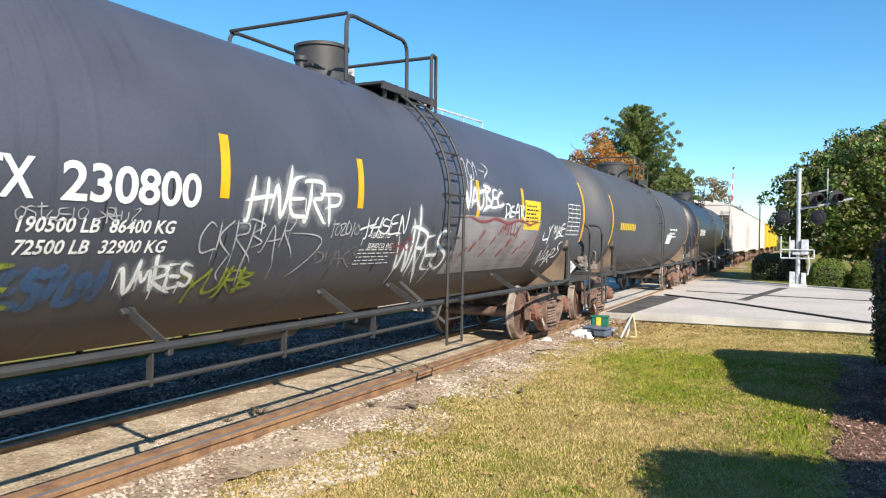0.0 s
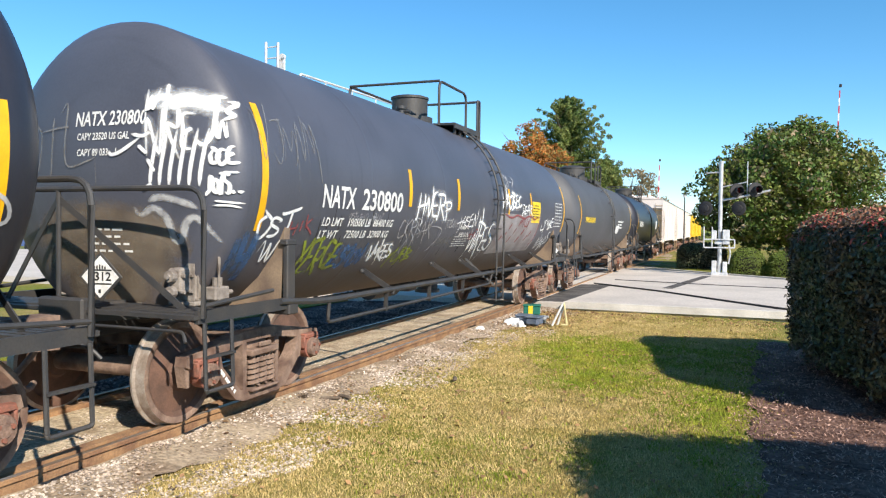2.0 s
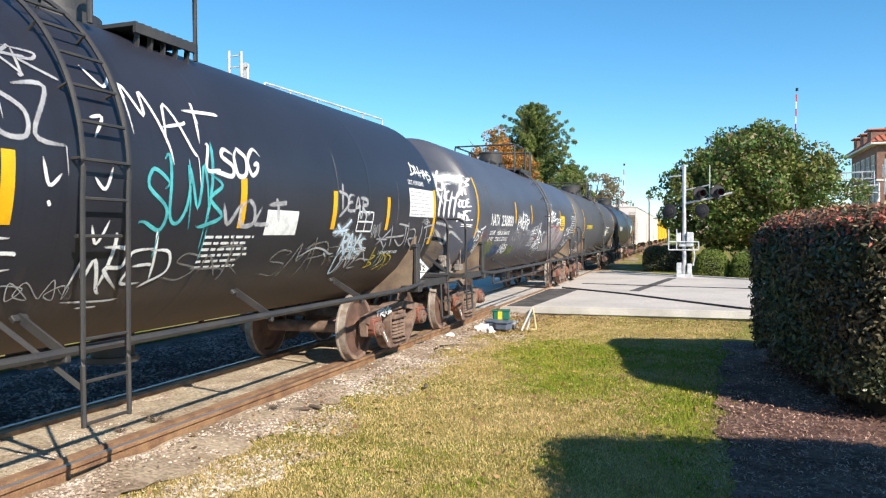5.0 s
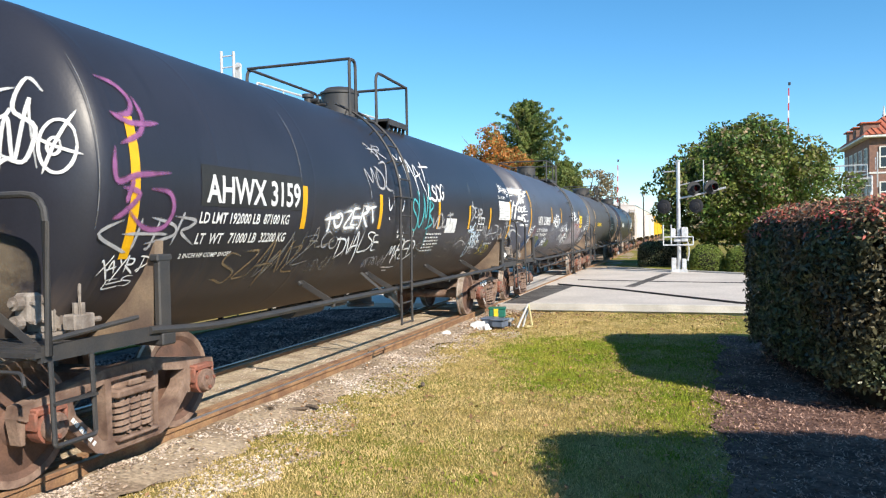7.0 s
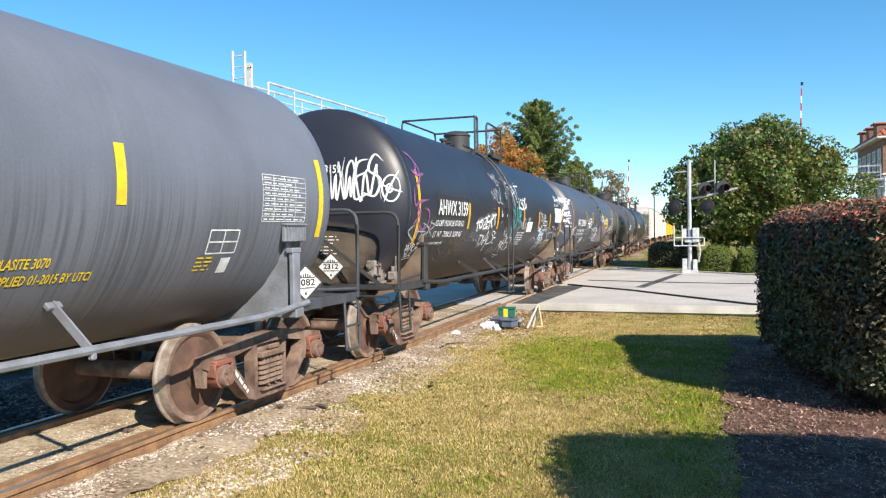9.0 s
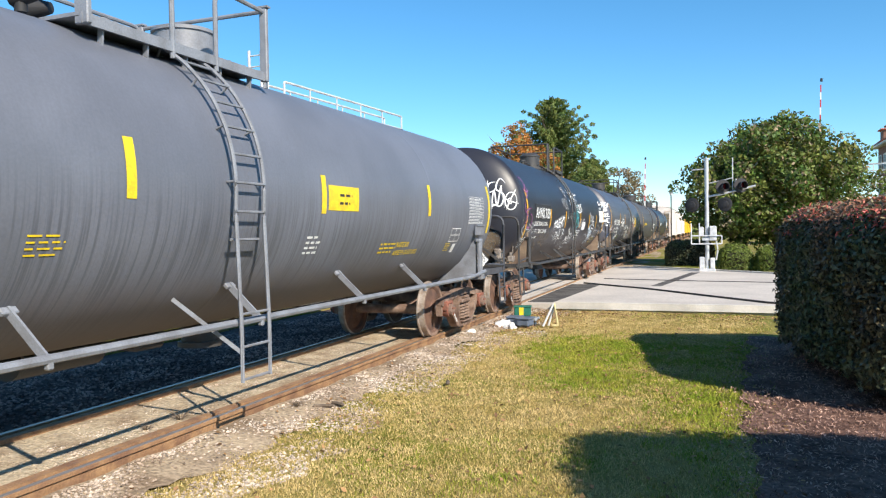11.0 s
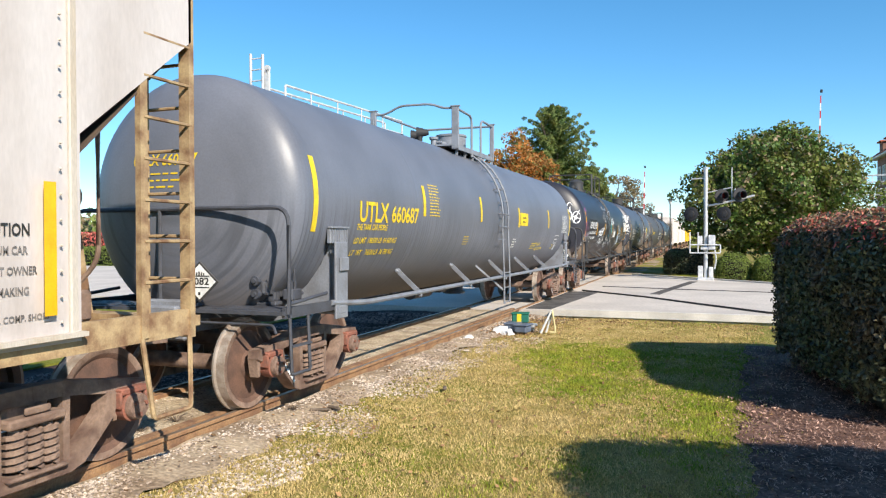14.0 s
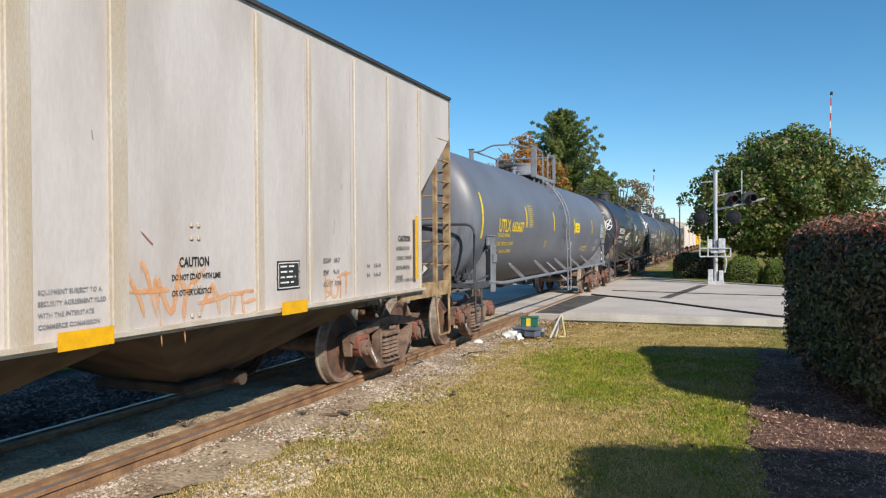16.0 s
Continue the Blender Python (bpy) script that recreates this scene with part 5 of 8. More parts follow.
    lines_of_paint(car, hs, [[(0.41, 2.44), (0.43, 2.40), (0.52, 2.43), (0.68, 2.55)], [(0.60, 2.58), (0.70, 2.56), (0.76, 2.60)], [(0.66, 2.48), (0.74, 2.40)],
                             [(0.74, 2.36), (0.80, 2.24)], [(0.78, 2.14), (0.70, 2.08)]], 0.032, SPRAY_WHITE, "white sprayed arrow", 0.015)
    lines_of_paint(car, hs, [[(0.62, 1.93), (0.68, 1.86), (0.78, 1.92), (0.88, 1.84), (0.93, 1.66), (0.98, 1.64), (1.03, 1.80), (1.10, 1.84), (1.18, 1.74), (1.25, 1.62)],
                             [(0.74, 1.98), (0.84, 2.02), (1.0, 1.98), (1.12, 1.92)]], 0.034, SPRAY_MIST, "misty wavy spray line", 0.012, 1.8)
    sprayed(car, hs, "IN", (1.215, 2.53), (1.31, 2.55), 0.13, SPRAY_WHITE, 0.022, 32, label=white, lift=0.016)
    sprayed(car, hs, "OCE", (1.205, 2.31), (1.375, 2.32), 0.16, SPRAY_WHITE, 0.028, 32, label=white, lift=0.016)
    sprayed(car, hs, "DOTS..", (1.195, 2.05), (1.405, 2.07), 0.15, SPRAY_WHITE, 0.026, 35, label=white, lift=0.017)
    lines_of_paint(car, hs, [[(1.23, 1.99), (1.40, 1.97)], [(1.22, 1.95), (1.33, 1.95), (1.385, 1.93)], [(1.29, 2.24), (1.39, 2.24)]], 0.018, SPRAY_WHITE, white, 0.017)
    sprayed(car, hs, "KOTL", (-0.75, 2.26), (0.18, 2.30), 0.44, SPRAY_FAINT, 0.016, 33, label="faint grey sprayed letter", drips=1, lift=0.012)
    sprayed(car, sh, "IH", (0.62 - c, 1.24), (0.98 - c, 1.26), 0.34, SPRAY_BLUE, 0.10, 37, label="blurred blue sprayed letter")
    small_print(car, hd, -0.08, 1.72, 0.5, 4, WHITE, 0.065, 0.02, seed=8)
    return place(car, yr, yf)


def glossy_black_car():
    yr, yf = -13.66, -2.27
    c = (yr + yf) / 2
    R, zc = 1.43, 2.26
    car = tank_car(dict(R=R, zc=zc, frame=FRAME_BLACK, paint=PAINT_BLACK, yr=yr, yf=yf, shell=(-6.26, 6.44), depth=0.62, rear_depth=0.44, reach=(1.23, 1.36),
                        label="satin black tank car with white lettering and graffiti", tank_label="satin black tank shell, dusty brown underneath",
                        placard="2312", struts=[-2.81, -0.91, 1.59, 3.66], ladder=-8.6 - c, platform=(-9.0 - c, -6.72 - c), dome=-7.6 - c, dome_r=0.31, crown=0.05, rail=0.60,
                        gap=(-8.78 - c, -8.04 - c), seams=(0.1, 0.24, 0.55, 0.8),
                        stripes=[(-14.0 - c, 1.60, 2.72), (-11.4 - c, 1.85, 2.32), (-9.3 - c, 1.85, 2.32), (-6.82 - c, 1.85, 2.32), (-5.0 - c, 1.85, 2.30),
                                 (-3.45 - c, 1.85, 2.30), (-1.62 - c, 1.62, 2.5)]))
    sh = Shell(R, zc)
    panel(car, sh, -13.2 - c, 2.05, 1.75, 0.36, INK, "repainted_patch", "fresh black repainted patch")
    words(car, sh, "AHWX 3159", 0.245, -13.13 - c, 2.09, WHITE, 1.62)
    words(car, sh, "LD LMT 192000 LB  87100 KG\nLT  WT   71000 LB  32200 KG", 0.10, -13.2 - c, 1.90, WHITE, 1.5, 0.12, 1.36)
    words(car, sh, "2 INCH HF COMP SHOES", 0.045, -13.35 - c, 1.58, WHITE, 0.75)
    words(car, sh, "DOT 111A100W1", 0.075, -2.68 - c, 2.53, WHITE, 0.62)
    panel(car, sh, -2.68 - c, 2.06, 1.02, 0.42, WHITE, "data_sheet", "white data sheet panel with faint ruling")
    small_print(car, sh, -2.63 - c, 2.42, 0.9, 7, PRINT_GREY, 0.055, 0.010, seed=5)
    frame_grid(car, sh, -4.36 - c, 1.83, 0.44, 0.25, 2, 2, WHITE, 0.022)
    words(car, sh, "PLASITE 3070L\nINTERIOR COATED\n09 2009 REGG", 0.06, -4.5 - c, 1.66, WHITE, 0.62, 0.0, 1.35)
    words(car, sh, "2 INCH HF COMP SHOES", 0.05, -3.42 - c, 1.49, WHITE, 0.66)

    def tag(word, y0, z0, y1, z1, h, mat, thick=0.035, **more):
        sprayed(car, sh, word, (y0 - c, z0), (y1 - c, z1), h, mat, thick, **more)

    def loose(curves, w, mat, label, lift=0.01, fuzz=1.0):
        lines_of_paint(car, sh, [[(y - c, z) for y, z in pts] for pts in curves], w, mat, label, lift, fuzz)
    pink = "purple looping spray"
    loose([[(-14.20, 3.02), (-14.02, 2.98), (-13.92, 2.86), (-13.98, 2.74), (-14.16, 2.70)], [(-13.88, 2.90), (-13.84, 2.72), (-13.92, 2.58), (-14.14, 2.48)],
           [(-14.18, 2.72), (-13.98, 2.66), (-13.66, 2.70)], [(-14.20, 2.46), (-14.22, 2.30), (-14.18, 2.20), (-13.98, 2.26), (-13.60, 2.30)],
           [(-14.14, 2.16), (-13.96, 2.12), (-14.10, 1.98), (-14.22, 1.92)], [(-13.84, 2.16), (-13.62, 2.14), (-13.56, 2.0), (-13.66, 1.86), (-13.88, 1.86), (-14.10, 2.02)],
           [(-14.02, 2.24), (-14.10, 2.04)]], 0.030, SPRAY_PINK, pink, 0.01, 1.7)
    tag("<+DR", -14.34, 1.72, -13.22, 1.70, 0.21, SPRAY_GREY, 0.030, seed=43, label="grey sprayed letter")
    tag("XAYR DE", -14.20, 1.47, -13.62, 1.53, 0.13, SPRAY_WHITE, 0.016, seed=44, label="thin white letter")
    tag("ES", -14.10, 1.34, -13.78, 1.37, 0.09, SPRAY_WHITE, 0.014, seed=66, label="thin white letter")
    tag("SZANZ", -12.72, 1.28, -11.30, 1.34, 0.34, SPRAY_TAN, 0.028, seed=45, lean=0.3, label="tan sprayed letter on the dusty belly")
    tag("WNZ-", -12.05, 1.30, -10.75, 1.50, 0.36, SPRAY_FAINT, 0.024, seed=67, lean=0.35, label="faint slanting letter on the belly")
    tag("A", -11.14, 1.60, -10.96, 1.60, 0.30, SPRAY_FAINT, 0.022, seed=48, lean=0.2, label="faint grey letter")
    tag("+OZERT", -10.92, 1.86, -9.45, 1.93, 0.20, SPRAY_WHITE, 0.042, seed=46, halo=0.10, label="white sprayed letter in a soft haze")
    tag("CO", -10.84, 1.60, -10.44, 1.59, 0.18, SPRAY_GREY, 0.024, seed=68, label="grey sprayed letter")
    tag("DNALSE", -10.38, 1.46, -9.15, 1.56, 0.28, SPRAY_WHITE, 0.026, seed=47, lean=-0.1, label="thin white sprayed letter")
    scribble(car, sh, -10.95 - c, -10.25 - c, 1.28, 1.50, SPRAY_FAINT, 0.012, 69, 8)
    scribble(car, sh, -9.45 - c, -8.55 - c, 1.25, 1.44, SPRAY_GREY, 0.011, 70, 9)
    tag("MOZ", -9.68, 2.38, -8.85, 2.42, 0.30, SPRAY_GREY, 0.032, seed=49, lean=-0.2, drips=1, label="pale sprayed letter")
    tag("*R", -9.40, 2.84, -8.88, 2.90, 0.22, SPRAY_GREY, 0.026, seed=71, label="pale sprayed letter")
    loose([[(-9.05, 2.30), (-9.0, 2.12), (-8.9, 2.20)], [(-9.0, 2.02), (-8.98, 1.98)], [(-8.62, 2.62), (-8.50, 2.64), (-8.60, 2.48)], [(-8.62, 2.20), (-8.52, 2.12), (-8.45, 2.28)],
           [(-8.60, 1.86), (-8.52, 1.72), (-8.44, 1.90)], [(-8.55, 3.05), (-8.40, 2.90), (-8.30, 3.0)]], 0.026, SPRAY_WHITE, "short white spray mark")
    tag("MRED", -8.60, 1.32, -7.58, 1.34, 0.30, SPRAY_WHITE, 0.034, seed=50, lean=-0.25, label="white sprayed letter")
    loose([[(-8.6, 1.22), (-8.2, 1.19), (-8.02, 1.20)], [(-8.42, 1.14), (-8.2, 1.13)]], 0.022, SPRAY_WHITE, "white sprayed underline")
    tag("SUMB", -8.08, 1.82, -7.12, 1.86, 0.46, SPRAY_TEAL, 0.036, seed=51, drips=1, label="turquoise sprayed letter with drips")
    tag("MAT", -8.22, 2.52, -7.20, 2.58, 0.36, SPRAY_WHITE, 0.030, seed=53, drips=1, lean=-0.1, label="white sprayed letter")
    tag("LSOG", -7.38, 2.32, -6.55, 2.34, 0.25, SPRAY_WHITE, 0.040, seed=52, label="white sprayed letter")
    tag("VOLT", -7.12, 1.88, -6.10, 1.90, 0.20, SPRAY_MIST, 0.045, seed=54, label="misty grey sprayed letter")
    tag("SAR", -7.60, 1.36, -6.60, 1.38, 0.24, SPRAY_FAINT, 0.024, seed=72, label="faint grey letter")
    tag("SMPR", -6.10, 1.30, -4.55, 1.40, 0.30, SPRAY_FAINT, 0.022, seed=73, label="faint grey letter")
    loose([[(-11.47, 2.32), (-11.465, 2.6), (-11.46, 2.9), (-11.455, 3.2)], [(-14.36, 1.8), (-14.365, 2.3), (-14.36, 2.8), (-14.355, 3.2)], [(-4.93, 1.9), (-4.94, 2.3), (-4.945, 2.8)],
           [(-3.12, 1.9), (-3.125, 2.2), (-3.13, 2.6)]], 0.011, SPRAY_FAINT, "pale scratched weld line", 0.006)
    small_print(car, sh, -7.3 - c, 1.75, 0.8, 6, WHITE, seed=6)
    panel(car, sh, -6.4 - c, 1.78, 0.6, 0.26, WHITE, "notice", "small white notice panel")
    tag("DEAR.", -4.86, 2.06, -3.95, 2.06, 0.22, SPRAY_MIST, 0.045, seed=55, label="misty white sprayed letter")
    tag("*", -4.92, 1.70, -4.62, 1.74, 0.22, SPRAY_ICE, 0.042, seed=56, halo=0.08, label="pale blue sprayed letter")
    tag("RAYS", -4.66, 1.56, -3.96, 1.50, 0.26, SPRAY_ICE, 0.042, seed=63, halo=0.08, lean=-0.1, label="pale blue sprayed letter")
    tag("O", -4.64, 1.20, -4.42, 1.20, 0.40, SPRAY_ICE, 0.042, seed=64, lean=-0.1, label="pale blue sprayed letter")
    tag("NZ", -4.40, 1.28, -3.95, 1.30, 0.26, SPRAY_GREY, 0.030, seed=65, label="pale sprayed letter")
    loose([[(-4.05, 1.40), (-3.9, 1.44), (-3.75, 1.42), (-3.58, 1.41)], [(-3.92, 1.55), (-3.80, 1.44), (-3.68, 1.38)], [(-5.6, 1.50), (-5.3, 1.62), (-5.05, 1.60), (-4.86, 1.54), (-4.76, 1.55)],
           [(-5.02, 1.56), (-4.92, 1.50)]], 0.026, SPRAY_GREY, "pale sprayed line")
    tag("*", -3.66, 1.60, -3.36, 1.62, 0.20, SPRAY_GREY, 0.026, seed=74, label="grey sprayed letter")
    tag("+JRIP", -3.36, 1.62, -1.52, 1.56, 0.30, SPRAY_GREY, 0.028, seed=57, lean=-0.1, label="grey sprayed letter")
    tag("B", -3.60, 1.27, -3.42, 1.27, 0.25, SPRAY_GOLD, 0.019, seed=58, lean=-0.1, label="yellow sprayed letter")
    tag("D", -3.36, 1.27, -3.16, 1.27, 0.24, SPRAY_ICE, 0.019, seed=59, lean=-0.1, label="pale blue sprayed letter")
    tag("DD", -3.26, 1.26, -2.82, 1.26, 0.25, SPRAY_GOLD, 0.018, seed=60, lean=-0.1, label="yellow sprayed letter")
    tag("DAHAS", -2.46, 2.70, -1.66, 2.66, 0.16, SPRAY_WHITE, 0.030, seed=61, label="white sprayed letter")
    tag("AEA", -2.12, 1.96, -1.80, 1.95, 0.07, SPRAY_GREY, 0.012, seed=62, label="small pale letter")
    scribble(car, sh, -3.92 - c, -3.62 - c, 1.74, 1.96, SPRAY_GREY, 0.014, 75, 6)
    sprayed(car, Shell(flat=1.066), "TRYB", (yf - c - 0.86, 0.60), (yf - c - 0.30, 0.635), 0.10, SPRAY_WHITE, 0.026, 78, label="white letter sprayed on the side frame")
    hd = Shell(R, zc, head=(-6.26, 0.44))
    words(car, hd, "AHWX 3159", 0.12, -0.25, 2.68, WHITE, 0.70)
    film = [[(-0.85, 1.62), (-0.4, 1.75), (0.1, 1.78), (0.6, 1.70), (0.95, 1.52)], [(-0.75, 1.38), (-0.2, 1.45), (0.4, 1.45), (0.85, 1.32)], [(-0.5, 1.16), (0.0, 1.14), (0.5, 1.18)]]
    lines_of_paint(car, hd, film, 0.26, SPRAY_DUST, "tan dust film on the tank end", 0.004, 1.5)
    hs = Shell(R, zc, head=(-6.26, 0.44), spread=1.18)
    sprayed(car, hs, "WWES", (0.46, 2.30), (1.10, 2.34), 0.50, SPRAY_WHITE, 0.028, 61, label="white looping letter on the tank end", lift=0.012)
    scribble(car, hs, 0.56, 1.10, 2.24, 2.86, SPRAY_WHITE, 0.026, 76, 4, "white looping spray on the tank end")
    ring = "white ring and cross sprayed on the tank end"
    lines_of_paint(car, hs, [[(1.21 + 0.10 * math.cos(k * 0.63), 2.44 + 0.19 * math.sin(k * 0.63)) for k in range(12)],
                             [(1.195 + 0.035 * math.cos(k * 0.63), 2.44 + 0.06 * math.sin(k * 0.63)) for k in range(12)],
                             [(1.06, 2.52), (1.20, 2.44), (1.34, 2.38)], [(1.13, 2.24), (1.20, 2.46), (1.29, 2.70)]], 0.022, SPRAY_WHITE, ring, 0.014)
    sprayed(car, hs, "VRNE", (-1.05, 2.25), (-0.25, 2.28), 0.34, SPRAY_WHITE, 0.03, 62, label="white sprayed letter", lift=0.012)
    small_print(car, hd, -0.5, 2.1, 0.55, 4, WHITE, 0.06, 0.018, seed=9)
    small_print(car, hd, 0.0, 1.75, 0.42, 6, WHITE, 0.05, 0.015, seed=10)
    return place(car, yr, yf)


def pale_grey_car():
    yr, yf = -31.26, -17.45
    c = (yr + yf) / 2
    R, zc = 1.38, 2.20
    car = tank_car(dict(R=R, zc=zc, frame=FRAME_GREY, paint=PAINT_PALE, yr=yr, yf=yf, shell=(-7.545, 7.605), depth=0.62, rear_depth=0.44, stripe_paint=LEMON, braces=False, reach=(1.16, 1.42), end_frame=FRAME_NAVY,
                        label="pale grey tank car with yellow stencilled lettering", tank_label="pale grey tank shell streaked with dark runs",
                        placard="3082", strut_angle=-40, struts=[-28.88 - c, -26.55 - c, -24.23 - c, -22.12 - c, -20.2 - c], ladder=-24.43 - c,
                        platform=(-25.68 - c, -23.2 - c), dome=-23.5 - c, dome_r=0.33, rail=0.62, plate_posts=True, valves=((-24.2 - c, 0.16), (-24.7 - c, 0.2)), gap=(-24.66 - c, -24.05 - c), seams=(0.2, 0.5, 0.8),
                        stripes=[(-31.76 - c, 1.84, 2.66), (-28.60 - c, 2.09, 2.54), (-25.76 - c, 2.06, 2.52), (-22.95 - c, 2.0, 2.42), (-19.85 - c, 2.02, 2.48),
                                 (-16.89 - c, 1.75, 2.62)]))
    sh = Shell(R, zc)
    words(car, sh, "UTLX", 0.25, -30.71 - c, 1.975, LEMON, 0.84)
    words(car, sh, "660687", 0.21, -29.77 - c, 1.985, LEMON, 0.94)
    words(car, sh, "THE TANK CAR PEOPLE", 0.075, -30.74 - c, 1.87, LEMON, 0.88)
    words(car, sh, "LD LMT  186500 LB  84 600 KG\nLT  WT    76500 LB  34 700 KG", 0.075, -30.73 - c, 1.70, LEMON, 1.25, 0.12, 1.55)
    words(car, sh, "PLASITE 3070\nAPPLIED 01-2015 BY UTCI", 0.075, -20.80 - c, 1.56, LEMON, 0.82, 0.1, 1.2)
    small_print(car, sh, -28.38 - c, 2.56, 0.48, 11, LEMON, 0.046, 0.016, seed=11)
    panel(car, sh, -22.85 - c, 2.04, 0.72, 0.28, LEMON, "caution_panel", "yellow caution panel")
    small_print(car, sh, -22.6 - c, 2.2, 0.35, 2, INK, 0.09, 0.03, seed=12)
    small_print(car, sh, -26.6 - c, 1.78, 0.32, 4, LEMON, 0.045, 0.014, seed=13)
    small_print(car, sh, -23.2 - c, 1.72, 0.3, 4, WHITE, seed=14)
    small_print(car, sh, -21.3 - c, 1.6, 0.5, 3, LEMON, seed=15)
    frame_grid(car, sh, -18.02 - c, 1.92, 0.80, 0.46, 4, 9, WHITE, 0.007)
    small_print(car, sh, -17.99 - c, 2.343, 0.72, 9, WHITE, 0.0511, 0.013, seed=24)
    frame_grid(car, sh, -18.76 - c, 1.61, 0.42, 0.22, 2, 2, WHITE, 0.014)
    small_print(car, sh, -18.85 - c, 1.56, 0.28, 4, LEMON, 0.04, 0.016, seed=16)
    panel(car, sh, -18.50 - c, 1.40, 0.14, 0.16, WHITE, "notice", "small white sticker")
    hd = Shell(R, zc, head=(-7.545, 0.44))
    words(car, hd, "UTLX 660687", 0.12, -0.55, 2.55, LEMON, 0.85, 0.1)
    small_print(car, hd, -0.45, 2.45, 0.6, 4, LEMON, 0.07, 0.018, seed=17)
    bm = bmesh.new()
    box(bm, (1.41, yr - c, 1.30), (0.03, 0.28, 0.86), None, 0.008)
    box(bm, (1.44, yr - c + 0.02, 1.48), (0.03, 0.20, 0.16), None, 0.01)
    part("bolster_cover", done("bolster_cover", bm, FRAME_GREY), car, None, "light grey bolster cover plate with a card holder")
    for k in range(2):
        bm = bmesh.new()
        yy = (yr, yf)[k] - c
        box(bm, (1.365, yy, 1.80), (0.05, 0.40, 0.18), None, 0.01)
        box(bm, (1.385, yy, 1.89), (0.06, 0.42, 0.025), None, 0.006)
        for q in range(7):
            box(bm, (1.395, yy - 0.17 + 0.057 * q, 1.795), (0.02, 0.014, 0.15))
        part("bolster_cap", done("bolster_cap", bm, FRAME_GREY), car, None, "ribbed grey pad where the bolster meets the tank")
    return place(car, yr, yf)


def far_tank_car(yr, yf, paint, label, extra):
    c = (yr + yf) / 2
    half = (yf - yr) / 2
    R, zc = 1.42, 2.24
    car = tank_car(dict(R=R, zc=zc, frame=FRAME_BLACK, paint=paint, yr=yr, yf=yf, shell=(-half - 0.55, half + 0.55), depth=0.6, label=label,
                        tank_label="weathered tank shell", placard="1993", struts=[-3.5, -1.2, 1.2, 3.5], ladder=0.1, platform=(-1.1, 1.1), dome=-0.2, crown=0.05,
                        stripes=[(-half - 0.3, 1.65, 2.8), (half + 0.3, 1.65, 2.8)]))
    sh = Shell(R, zc)
    if extra == "gold":
        bm = bmesh.new()
        for k in range(9):
            patch(bm, sh, -half + 0.5 + 0.2 * k, -half + 0.62 + 0.2 * k, 2.02, 2.18, 0.006, 1, 2)
        part("lettering", done("lettering", bm, LEMON), car, None, "row of yellow stencilled characters")
        panel(car, sh, 1.6, 1.65, 0.9, 0.32, WHITE, "notice", "white notice panel")
        small_print(car, sh, 2.0, 2.1, 1.5, 3, WHITE, 0.12, 0.06, seed=20)
    else:
        bm = bmesh.new()
        for k in range(8):
            patch(bm, sh, -half + 0.4 + 0.22 * k, -half + 0.54 + 0.22 * k, 2.0, 2.26, 0.006, 1, 2)
        part("lettering", done("lettering", bm, WHITE), car, None, "row of white stencilled characters")
        panel(car, sh, half - 1.6, 1.9, 0.8, 0.5, WHITE, "data_sheet", "white data sheet panel")
    return place(car, yr, yf)


# ---- covered hopper ----
bm = bmesh.new()
rod(bm, (0, -0.25, 0), (0, 0.25, 0), 0.014, 6)
M_RUNG_SIDE = done("rung", bm, HOPPER_RUST)
bm = bmesh.new()
rod(bm, (-0.225, 0, 0), (0.225, 0, 0), 0.014, 6)
M_RUNG_END = done("rung", bm, HOPPER_RUST)


